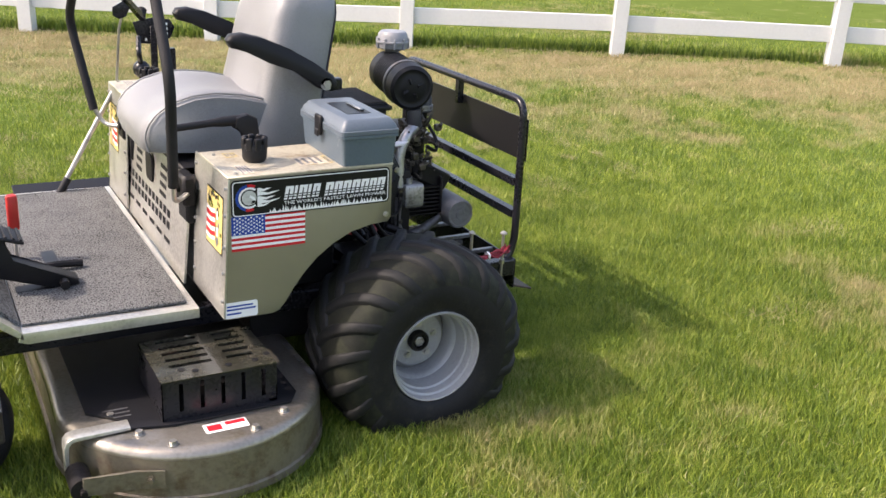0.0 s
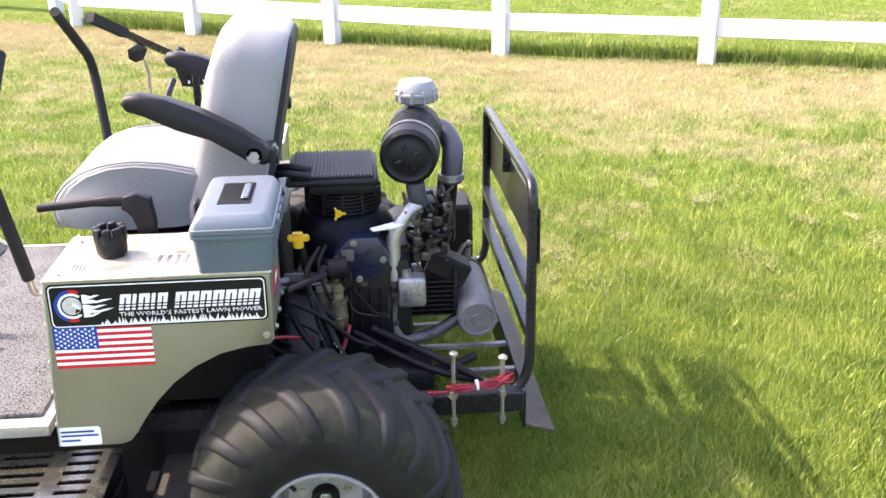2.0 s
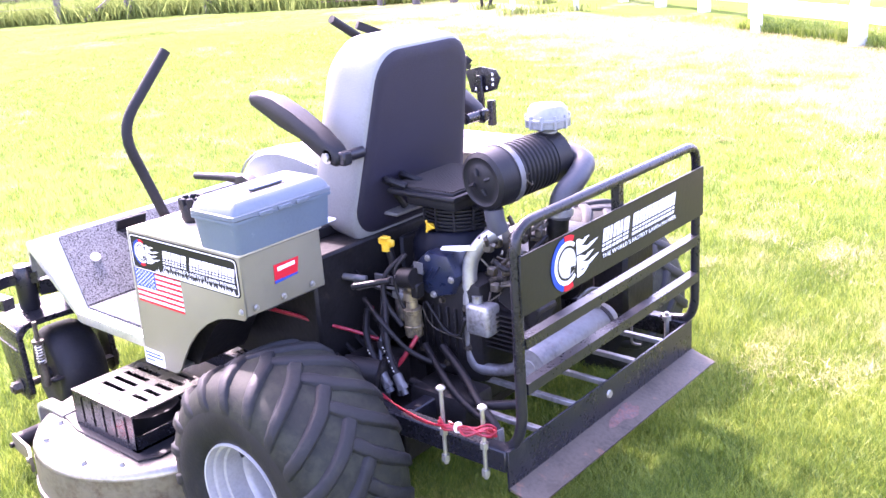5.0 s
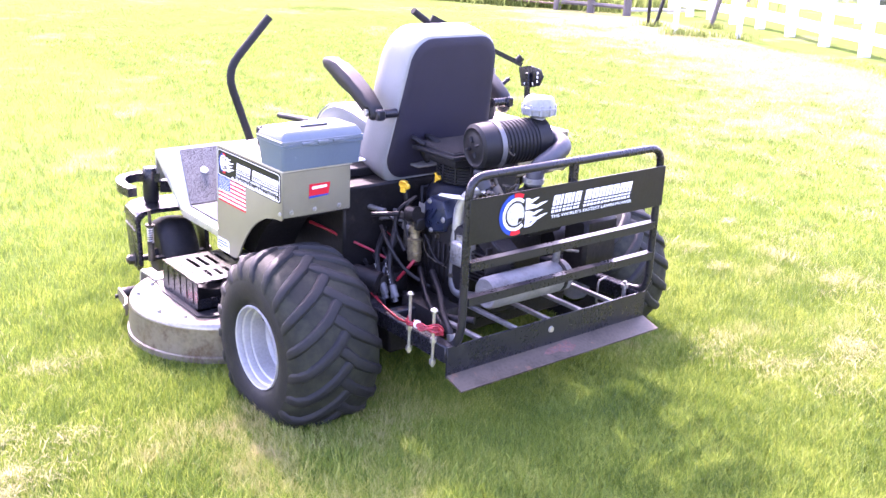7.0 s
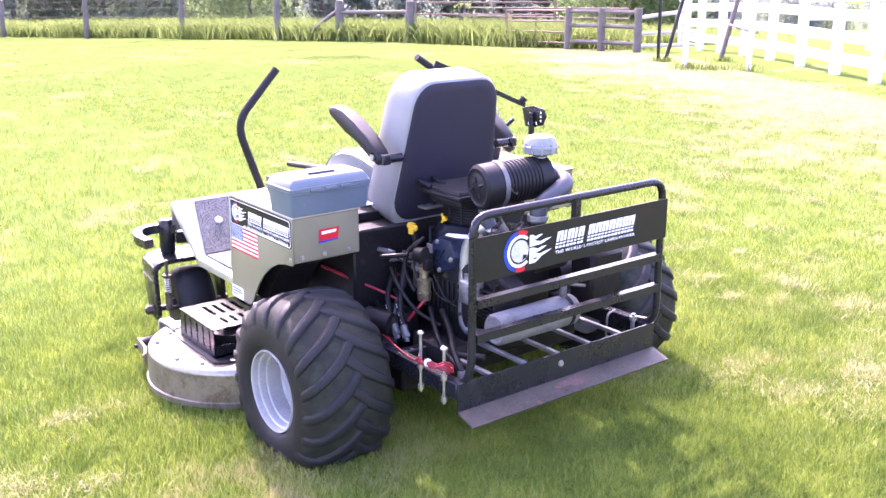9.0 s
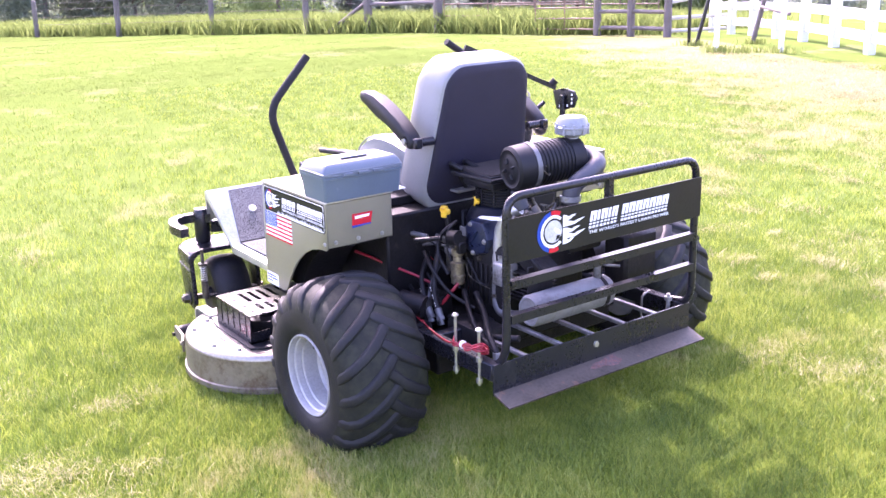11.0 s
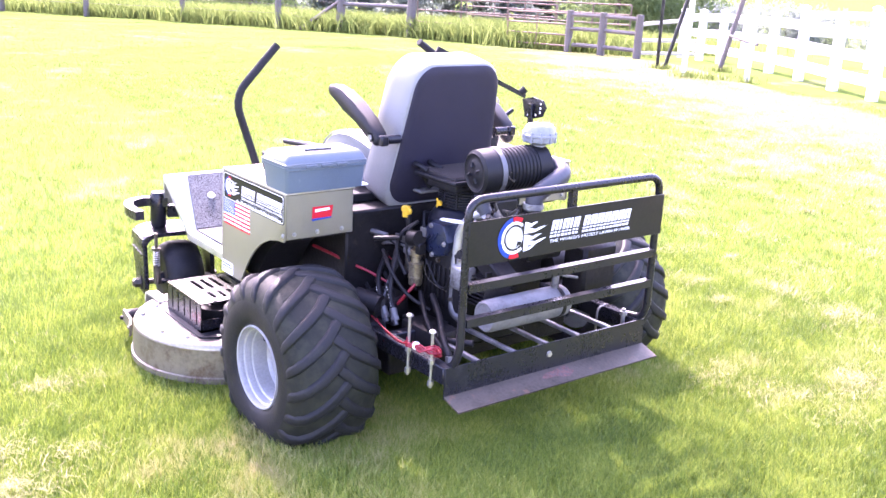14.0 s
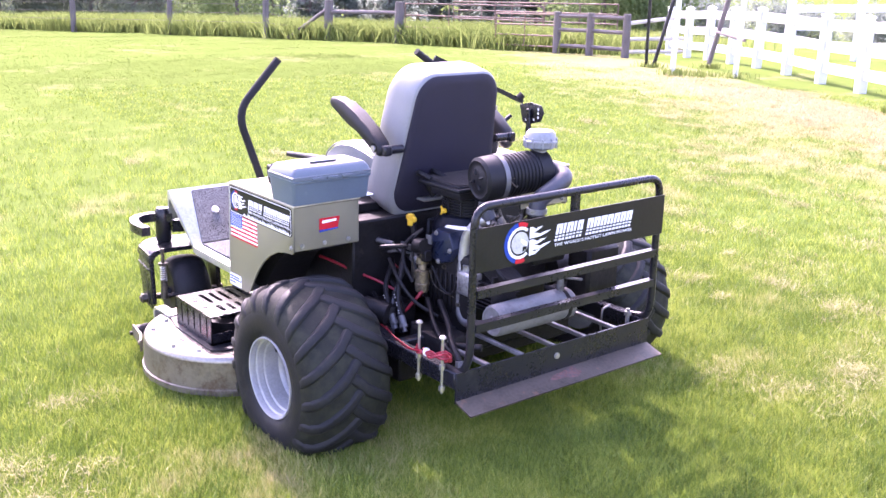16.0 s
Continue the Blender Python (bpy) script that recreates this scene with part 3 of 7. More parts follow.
def hay(n):
    """Dry clippings raked together in low lumps along the white fence."""
    k = rng.uniform(-2.5, 7.5, 420)
    out = np.clip(np.abs(rng.normal(0.6, 0.95, 420)), 0.12, 3.6)
    c = np.stack([-1.92 + 1.8 * k + 0.05 * k * k - 0.5 * out, 10.3 - 1.03 * k - 0.02 * k * k - 0.87 * out], -1)
    size = rng.uniform(0.06, 0.22, 420)
    j = rng.integers(0, 420, n)
    return c[j] + rng.normal(0, 1, (n, 2)) * size[j][:, None] * np.array([1.5, 0.7])


v, fc = blades(74000, hay, 0.05, 0.008, 2.2, True)
mesh_np("dry_clippings", v, fc, M_HAY, None, "dry tan hay lying in lumps along the white fence", "grass clippings", "stuff")


def strands(n):
    """Thin clippings dropped in small heaps beside the mower, and some lying singly."""
    c = np.stack([rng.uniform(-1.2, 3.2, 90), rng.uniform(-3.2, 3.2, 90)], -1)
    c = c[((c[:, 1] < -1.25) | (c[:, 1] > 1.25))]
    streak = np.stack([rng.uniform(-0.4, 0.9, 16), rng.normal(-1.8, 0.12, 16)], -1)
    band = np.stack([rng.normal(0.9, 0.3, 10), rng.uniform(1.3, 2.0, 10)], -1)
    c = np.concatenate([c, streak, band])
    size = rng.uniform(0.02, 0.085, len(c))
    k = rng.integers(0, len(c), n)
    out = c[k] + rng.normal(0, 1, (n, 2)) * size[k][:, None] * np.array([0.9, 1.5])
    loose = rng.uniform(0, 1, n) < 0.17
    far = np.stack([rng.uniform(-1.5, 3.4, n), np.where(rng.uniform(0, 1, n) < 0.6, rng.uniform(-3.2, -1.15, n), rng.uniform(1.15, 3.0, n))], -1)
    return np.where(loose[:, None], far, out)


v, fc = blades(17000, strands, 0.014, 0.0027, 5.5)
v[:, 2] += 0.04
mesh_np("dry_clippings", v, fc, M_STRAW, None, "thin pale dry clippings scattered beside the mower", "grass clippings", "stuff")

# ---- mower ----
mower = thing("riding_mower", (0, YC, 0.02), "tan and black zero-turn riding mower parked on the lawn", "lawn mower")
mower.scale = (SIZE, SIZE, SIZE)


def star(u, v, r):
    return [(u + (r if k % 2 == 0 else r * 0.4) * math.sin(k * math.pi / 5), v + (r if k % 2 == 0 else r * 0.4) * math.cos(k * math.pi / 5)) for k in range(10)]


def logo_art(put, c, r, flame_end, name_box):
    """Emblem, flames and slanted blocks in place of the maker's name. put(name, outline, layer, material)."""
    def arc(r0, r1, a0, a1):
        return [(c[0] + r1 * math.cos(radians(a)), c[1] + r1 * math.sin(radians(a))) for a in np.linspace(a0, a1, 14)] + [(c[0] + r0 * math.cos(radians(a)), c[1] + r0 * math.sin(radians(a))) for a in np.linspace(a1, a0, 14)]
    put("emblem_ring", arc(r * 0.8, r, 100, 252), 1, M_BLUE)
    put("emblem_ring", arc(r * 0.8, r, 62, 98), 1, M_RED)
    put("emblem_ring", arc(r * 0.8, r, 254, 290), 1, M_RED)
    put("emblem_ring", arc(r * 0.64, r * 0.79, 50, 310), 1, M_WHITE)
    put("emblem_disc", [(c[0] + r * 0.54 * math.cos(radians(a)), c[1] + r * 0.54 * math.sin(radians(a))) for a in range(0, 360, 15)], 1, M_FADEDGREY)
    put("emblem_mark", [(c[0] + r * 0.08, c[1] + r * 0.2), (c[0] + r * 0.4, c[1] + r * 0.02), (c[0] + r * 0.46, c[1] - r * 0.2), (c[0] + r * 0.22, c[1] - r * 0.12), (c[0] + r * 0.02, c[1] + r * 0.06)], 2, M_WHITE)
    put("emblem_mark", [(c[0] + r * 0.14, c[1] - r * 0.46), (c[0] + r * 0.4, c[1] - r * 0.34), (c[0] + r * 0.42, c[1] - r * 0.22), (c[0] + r * 0.2, c[1] - r * 0.2)], 2, M_SIGN)
    L = flame_end - c[0]
    for dy, ln, up in ((0.52, 0.7, 0.1), (0.24, 0.98, 0.14), (-0.1, 0.84, 0.12), (-0.36, 1.0, 0.16), (-0.6, 0.66, 0.12)):
        y, x0, x1 = c[1] + dy * r, c[0] + r * 0.6, c[0] + L * ln
        xm = (x0 + x1) / 2
        put("flame", [(x0, y - 0.13 * r), (xm, y - 0.1 * r), (xm + 0.2 * (x1 - x0), y - 0.02 * r), (x1, y + up * r), (xm + 0.15 * (x1 - x0), y + 0.1 * r), (xm, y + 0.03 * r), (x0 + 0.2 * (x1 - x0), y + 0.15 * r), (x0, y + 0.15 * r)], 1, M_WHITE)
    x0, x1, z0, z1 = name_box
    widths = (1, 0.5, 1, 0.5, 0.9, -0.5, 1, 1, 1, 1, 1, 0.9, 1)
    unit = (x1 - x0 - 0.18 * (z1 - z0)) / sum(abs(w) for w in widths)
    x = x0
    for w in widths:
        if w > 0:
            h = z1 - z0
            cut = ((0.0, 0.14), (0.22, 0.32), (0.4, 1.0))
            for b0, b1 in ((0.0, 0.36), (0.5, 0.86)) if w > 0.7 else ((0.0, 0.6),):
                for c0, c1 in cut:
                    xa, xb = x + unit * w * b0, x + unit * w * b1
                    put("name_block", [(xa + 0.2 * h * c0, z0 + h * c0), (xb + 0.2 * h * c0, z0 + h * c0), (xb + 0.2 * h * c1, z0 + h * c1), (xa + 0.2 * h * c1, z0 + h * c1)], 1, M_WHITE)
            if w > 0.7:
                xa, xb = x + unit * w * 0.36, x + unit * w * 0.5
                put("name_block", [(xa + 0.16 * h, z1 - 0.2 * h), (xb + 0.16 * h, z1 - 0.2 * h), (xb + 0.2 * h, z1), (xa + 0.2 * h, z1)], 1, M_WHITE)
        x += unit * abs(w)


def joined_art(parent, plane, at, sign, step=0.0009):
    """Collects flat print pieces by name and links one mesh for each kind of piece and colour."""
    store = {}

    def put(name, poly, layer, material):
        bm = store.setdefault((name, material.name), (B(), material))[0]
        prism(bm, poly, plane, at + sign * step * layer, at + sign * step * (layer + 0.8))

    def done():
        for (name, _), (bm, material) in store.items():
            (part if name in ("grass_print", "border", "name_block") else pieces)(name, bm, material, parent)
    return put, done


def tank(s):
    """Side tank with its wheel arch; s = -1 near side, +1 far side."""
    Y = lambda y: y if s < 0 else mir(y)
    arch = [(-0.105, 0.78), (-0.17, 0.775), (-0.24, 0.76), (-0.31, 0.725), (-0.37, 0.68), (-0.42, 0.625), (-0.46, 0.57), (-0.485, 0.53), (-0.505, 0.505), (-0.53, 0.497)]
    outline = [(-0.092, 0.985), (-0.092, 0.795)] + arch + [(-0.69, 0.497), (-0.7, 0.51), (-0.675, 0.985)]
    bm = B()
    prism(bm, outline, "y", Y(-0.58), Y(-0.572), 0.0015)
    body = part("fuel_tank", bm, M_PANEL, mower, "brushed tan metal side tank with wheel arch")
    bm = B()
    bx(bm, -0.668, -0.095, min(Y(-0.575), Y(-0.25)), max(Y(-0.575), Y(-0.25)), 0.79, 0.984, 0.004)
    part("tank_box", bm, M_PANEL, body)
    bm = B()
    bx(bm, -0.677, -0.088, min(Y(-0.581), Y(-0.245)), max(Y(-0.581), Y(-0.245)), 0.985, 0.992, 0.002)
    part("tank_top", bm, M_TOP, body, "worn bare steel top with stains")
    bm = B()
    prism(bm, [(-0.7, 0.5), (-0.676, 0.984), (-0.67, 0.984), (-0.694, 0.5)], "y", Y(-0.581), Y(-0.2), 0.001)
    prism(bm, [(-0.7, 0.5), (-0.53, 0.5), (-0.53, 0.506), (-0.7, 0.506)], "y", Y(-0.572), Y(-0.5))
    part("front_flange", bm, M_STEEL, body)
    bm = B()
    prism(bm, [(-0.66, 0.52), (-0.66, 0.79), (-0.1, 0.79), (-0.1, 0.785)] + arch[1:], "y", Y(-0.5), Y(-0.3))
    part("inner_arch", bm, M_GRIME, body)
    bm = B()
    for x, z in ((-0.112, 0.808), (-0.655, 0.7), (-0.66, 0.62)):
        if x > -0.2:
            hexbolt(bm, (x, Y(-0.58), z), (0, s, 0), 0.007)
    for y in (-0.54, -0.43, -0.31):
        hexbolt(bm, (-0.09, Y(y), 0.815), (1, 0, 0), 0.007)
    for z in (0.56, 0.66, 0.75, 0.86, 0.95):
        hexbolt(bm, (-0.7 + (z - 0.5) * 0.05, Y(-0.565), z), (-1, 0, 0), 0.006)
        hexbolt(bm, (-0.7 + (z - 0.5) * 0.05, Y(-0.225), z), (-1, 0, 0), 0.006)
    for x, y in ((-0.64, -0.55), (-0.64, -0.3), (-0.14, -0.55)):
        hexbolt(bm, (x, Y(y), 0.992), (0, 0, 1), 0.005, 0.004)
    pieces("bolt", bm, M_BOLT, body)
    # filler cap: a notched crown on a ribbed barrel
    bm = B()
    cx, cyy = -0.53, Y(-0.41)
    lathe(bm, [(0.992, 0.034), (1.0, 0.04), (1.01, 0.042), (1.05, 0.043), (1.055, 0.04), (1.056, 0.03)], (cx, cyy, 0), (0, 0, 1), 24)
    cap = part("filler_cap", bm, M_BLACKMAT, body, "notched black plastic filler cap")
    bm = B()
    for k in range(8):
        a = 2 * math.pi * k / 8
        bx(bm, -0.011, 0.011, 0.027, 0.044, 1.035, 1.076, 0.003, Matrix.Translation((cx, cyy, 0)) @ Matrix.Rotation(a, 4, "Z"))
    pieces("cap_rib", bm, M_BLACKMAT, cap)
    # front sticker
    xs = lambda z: -0.7 + (z - 0.5) * 0.05 - 0.0015
    bm = B()
    def fs(y0, y1, z0, z1, mi, lay=0):
        q = [bm.verts.new((xs(z) - 0.001 * lay, Y(y), z)) for y, z in ((y0, z0), (y1, z0), (y1, z1), (y0, z1))]
        bm.faces.new(q).material_index = mi
    fs(-0.545, -0.36, 0.71, 0.915, 4)
    fs(-0.54, -0.365, 0.716, 0.909, 0, 1)
    rr = random.Random(3)
    for k in range(22):
        y, z = rr.uniform(-0.53, -0.39), rr.uniform(0.845, 0.895)
        fs(y, y + rr.uniform(0.006, 0.016), z, z + rr.uniform(0.008, 0.02), rr.choice((4, 3, 5, 4)), 2)
    for k in range(7):
        z = 0.735 + 0.016 * k
        q = [bm.verts.new((xs(z) - 0.003, Y(y), zz)) for y, zz in ((-0.47, z + 0.01), (-0.42, z), (-0.37, z + 0.004), (-0.37, z + 0.018), (-0.42, z + 0.014), (-0.47, z + 0.024))]
        bm.faces.new(q).material_index = 1 if k % 2 else 2
    for k in range(8):
        y, z = rr.uniform(-0.535, -0.48), rr.uniform(0.725, 0.84)
        fs(y, y + rr.uniform(0.01, 0.022), z, z + rr.uniform(0.014, 0.035), rr.choice((2, 3, 5)), 2)
    pieces("front_sticker", bm, [M_LABELY, M_RED, M_WHITE, M_ALU, M_SIGN, M_WEED], body, "worn yellow, red and white sticker")
    # warning labels on the top
    bm = B()
    for x0, x1, y0, y1, mi in ((-0.41, -0.3, -0.52, -0.42, 0), (-0.3, -0.285, -0.52, -0.42, 1), (-0.62, -0.575, -0.56, -0.45, 0), (-0.61, -0.565, -0.35, -0.29, 1)):
        bx(bm, x0, x1, min(Y(y0), Y(y1)), max(Y(y0), Y(y1)), 0.9925, 0.9932, 0, mi=mi)
        for k in range(4):
            xx = x0 + (x1 - x0) * (0.1 + 0.22 * k)
            bx(bm, xx, xx + (x1 - x0) * 0.1, min(Y(y0 + 0.01 + 0.01 * (k % 2)), Y(y1 - 0.012)), max(Y(y0 + 0.01 + 0.01 * (k % 2)), Y(y1 - 0.012)), 0.9933, 0.9938, 0, mi=2)
    pieces("warning_label", bm, [M_FADED, M_FADEDY, M_PIPE], body, "faded yellow and white labels")
    # sign plate
    bm = B()
    prism(bm, rrect(-0.668, -0.102, 0.853, 0.98, 0.016), "y", Y(-0.58), Y(-0.5812))
    sign = part("name_sign", bm, M_SIGN, body, "black sign with emblem, flames and white border")
    put, done = joined_art(sign, "y", Y(-0.5813), s)
    sx = 1 if s < 0 else -1
    ctr = -0.385
    def flip(name, poly, layer, material):
        put(name, poly if s < 0 else [(2 * ctr - u, v) for u, v in poly], layer, material)
    logo_art(flip, (-0.607, 0.918), 0.046, -0.5, (-0.489, -0.113, 0.9, 0.945))
    o, i = rrect(-0.663, -0.107, 0.858, 0.975, 0.013), rrect(-0.66, -0.11, 0.861, 0.972, 0.011)
    n = len(o)
    for k in range(n):
        flip("border", [o[k], o[(k + 1) % n], i[(k + 1) % n], i[k]], 1, M_WHITE)
    rr = random.Random(3)
    for k in range(46):
        u = -0.54 + k * 0.009
        hgt = rr.uniform(0.006, 0.022)
        flip("grass_print", [(u, 0.861), (u + 0.009, 0.861), (u + 0.0045 + rr.uniform(-0.006, 0.006), 0.861 + hgt)], 1, M_WHITE)
    done()
    m = Matrix.Translation((-0.489 if s < 0 else -0.281, Y(-0.5834), 0.8835)) @ Matrix.Rotation(radians(0 if s < 0 else 180), 4, "Z") @ Matrix.Rotation(radians(90), 4, "X")
    words("slogan", "THE WORLD'S FASTEST LAWN MOWER", 0.0165, m, M_WHITE, sign, width=0.372)
    # flag sticker
    u0, u1, v0, v1 = -0.668, -0.413, 0.737, 0.857
    bm = B()
    for k in range(13):
        z0, z1 = v0 + (v1 - v0) * k / 13, v0 + (v1 - v0) * (k + 1) / 13
        prism(bm, [(u0, z0), (u1, z0), (u1, z1), (u0, z1)], "y", Y(-0.58), Y(-0.5808), mi=k % 2)
    cu1, cv0 = u0 + 0.45 * (u1 - u0), v0 + (v1 - v0) * 6 / 13
    prism(bm, [(u0, cv0), (cu1, cv0), (cu1, v1), (u0, v1)], "y", Y(-0.5808), Y(-0.5816), mi=2)
    for row in range(9):
        for c in range(6 if row % 2 == 0 else 5):
            su = u0 + (cu1 - u0) * ((2 * c + (1 if row % 2 == 0 else 2)) / 12)
            sv = cv0 + (v1 - cv0) * (row + 1) / 10
            prism(bm, star(su, sv, 0.0046), "y", Y(-0.5816), Y(-0.5822), mi=1)
    part("flag_sticker", bm, [M_RED, M_WHITE, M_BLUE], body, "stars and stripes flag sticker")
    bm = B()
    prism(bm, rrect(-0.698, -0.583, 0.5, 0.557, 0.008), "y", Y(-0.58), Y(-0.5808), mi=0)
    for v, w in ((0.54, 0.09), (0.528, 0.1), (0.513, 0.05)):
        prism(bm, [(-0.69, v), (-0.69 + w, v), (-0.69 + w, v + 0.006), (-0.69, v + 0.006)], "y", Y(-0.5808), Y(-0.5814), mi=1)
    part("service_sticker", bm, [M_WHITE, M_BLUE], body, "white service sticker with blue lines")
    if s < 0:
        bm = B()
        q = [(-0.455, 0.862), (-0.362, 0.868), (-0.352, 0.922), (-0.452, 0.922)]
        prism(bm, q, "x", -0.0945, -0.0925, mi=0)
        prism(bm, [(-0.455, 0.862), (-0.362, 0.868), (-0.361, 0.874), (-0.456, 0.872)], "x", -0.0925, -0.0915, mi=1)
        prism(bm, [(-0.44, 0.899), (-0.37, 0.903), (-0.369, 0.914), (-0.44, 0.912)], "x", -0.0925, -0.0915, mi=2)
        part("red_sticker", bm, [M_RED, M_BLUE, M_WHITE], body, "red dealer sticker with a blue edge")
    return body


tank(-1)
tank(1).location += Vector((-0.045, -0.06, 0))

# seat pan, body between the tanks, front plate with its louvres
bm = B()
bx(bm, -0.66, -0.16, -0.24, mir(-0.24), 0.43, 0.86, 0.01)
body = part("body_frame", bm, M_GRIME, mower, "black steel body frame under the seat")
bm = B()
prism(bm, [(-0.735, 0.49), (-0.7, 0.88), (-0.692, 0.88), (-0.727, 0.49)], "y", -0.2, mir(-0.2), 0.001)
plate = part("front_plate", bm, M_STEEL, body, "silver front plate with louvres and stencilled rows")
# Flat black slips on the uncut plate paint the dark of louvres and cut-outs
bm = B()
fx = lambda z: -0.735 + (z - 0.49) * 0.09 - 0.002
def fslot(y0, y1, z0, z1):
    bm.faces.new([bm.verts.new((fx(z), y, z)) for y, z in ((y0, z0), (y1, z0), (y1, z1), (y0, z1))])
for k in range(4):
    fslot(0.5, 0.6, 0.72 + 0.035 * k, 0.738 + 0.035 * k)
    fslot(0.1, 0.2, 0.72 + 0.035 * k, 0.738 + 0.035 * k)
for row in (0.665, 0.62):
    for k in range(12):
        fslot(0.03 + k * 0.06, 0.07 + k * 0.06, row, row + 0.03)
for k in range(6):
    fslot(0.02 + k * 0.12, 0.1 + k * 0.12, 0.565, 0.582)
pieces("louvre", bm, M_BLACKMAT, plate)
bm = B()
prism(bm, rrect(0.3, 0.4, 0.73, 0.84, 0.02), "x", -0.72, -0.712)
part("badge", bm, M_GRIME, plate)
bm = B()
bx(bm, -0.7, -0.3, -0.2, mir(-0.2), 0.86, 0.9, 0.005)
bx(bm, -0.72, -0.6, -0.22, -0.1, 0.72, 0.9, 0.012)
bx(bm, -0.72, -0.6, mir(-0.1), mir(-0.22), 0.72, 0.9, 0.012)
part("seat_base", bm, M_BLACKMAT, body)


# ---- seat ----
SY0, SY1 = -0.005, 0.505
bm = B()
side_prof = [(-0.8, 0.93), (-0.815, 0.98), (-0.805, 1.03), (-0.77, 1.075), (-0.71, 1.115), (-0.63, 1.14), (-0.54, 1.147), (-0.44, 1.137), (-0.35, 1.117), (-0.3, 1.105), (-0.28, 1.03), (-0.285, 0.94), (-0.4, 0.915), (-0.6, 0.91), (-0.75, 0.92)]
rows = []
cxp, czp = -0.54, 1.0
for u in np.linspace(-1, 1, 15):
    k = (1 - abs(u) ** 5) ** 0.35 if abs(u) < 1 else 0.0
    k = 0.86 + 0.14 * k
    dip = 0.02 * math.cos(u * math.pi / 2) ** 2
    rows.append([bm.verts.new((cxp + (x - cxp) * k, (SY0 + SY1) / 2 + u * (SY1 - SY0) / 2, czp + (z - czp) * k - (dip if z > 1.06 else 0))) for x, z in side_prof])
for a, b in zip(rows, rows[1:]):
    for k in range(len(side_prof)):
        bm.faces.new((a[k], a[(k + 1) % len(side_prof)], b[(k + 1) % len(side_prof)], b[k]))
bm.faces.new(rows[0])
bm.faces.new(rows[-1][::-1])
seat = part("seat", bm, M_VINYL, mower, "padded pale grey vinyl seat", 60)
bm = B()
for y in (SY0 + 0.014, SY1 - 0.014):
    tb(bm, [(cxp + (x - cxp) * 0.955, y, czp + (z - czp) * 0.955) for x, z in side_prof[:11]], 0.004, 0.02, 6)
pieces("piping", bm, M_VINYL, seat)

# backrest, leaning back; local frame: u along the width, w up the back, d thickness forward
bm = B()
LEAN = Matrix.Translation((-0.15, 0.26, 1.033)) @ Matrix.Rotation(math.atan2(0.105, 0.5), 4, "Y")
def back_pt(u, w, d):
    return LEAN @ Vector((-d, u, w))
def back_outline(shrink=0.0, top=0.487, half=0.292, low=-0.21):
    out = []
    w0, w1, h = low + shrink, top - shrink, half - shrink
    r = 0.125
    for cu, cw, a0, rr in ((h - r, w1 - r, 0, r), (-h + r, w1 - r, 90, r), (-h + 0.1, w0 + 0.1, 180, 0.1), (h - 0.1, w0 + 0.1, 270, 0.1)):
        for k in range(7):
            a = radians(a0 + 15 * k)
            taper = 1 - 0.255 * max(0.0, (cw - 0.1)) / 0.4
            out.append(((cu + rr * math.cos(a)) * taper, cw + rr * math.sin(a)))
    return out
rings = []
for shrink, d in ((0.03, -0.014), (0.006, -0.008), (0.0, 0.005), (0.0, 0.06), (0.0, 0.14), (0.006, 0.195), (0.03, 0.222), (0.08, 0.227), (0.14, 0.217)):
    rings.append([bm.verts.new(back_pt(u, w, d - (0.03 * max(0, w - 0.3) / 0.2 if d > 0.1 else 0))) for u, w in back_outline(shrink)])
n = len(rings[0])
for a, b in zip(rings, rings[1:]):
    for k in range(n):
        bm.faces.new((a[k], a[(k + 1) % n], b[(k + 1) % n], b[k]))
bm.faces.new(rings[0])
bm.faces.new(rings[-1][::-1])
back = part("backrest", bm, M_VINYL, mower, "tall grey vinyl backrest with dark rear shell", 60)
bm = B()
rings = []
for shrink, d in ((0.012, 0.01), (0.01, -0.014), (0.02, -0.022), (0.05, -0.026)):
    rings.append([bm.verts.new(back_pt(u, w, d)) for u, w in back_outline(shrink, low=-0.175)])
for a, b in zip(rings, rings[1:]):
    for k in range(n):
        bm.faces.new((a[k], a[(k + 1) % n], b[(k + 1) % n], b[k]))
bm.faces.new(rings[-1][::-1])
part("rear_shell", bm, M_SHELL, back, "dark textured plastic shell", 50)
bm = B()
for y in (0.06, 0.42):
    tb(bm, [(-0.16, y, 0.95), (-0.125, y, 1.1)], 0.014, 0, square=True)
part("back_bracket", bm, M_GRIME, back)
bm = B()
bx(bm, -0.36, -0.085, 0.1, 0.7, 0.925, 0.937, 0.003)
part("seat_shelf", bm, M_SHELF, body, "bare grey steel shelf behind the seat")


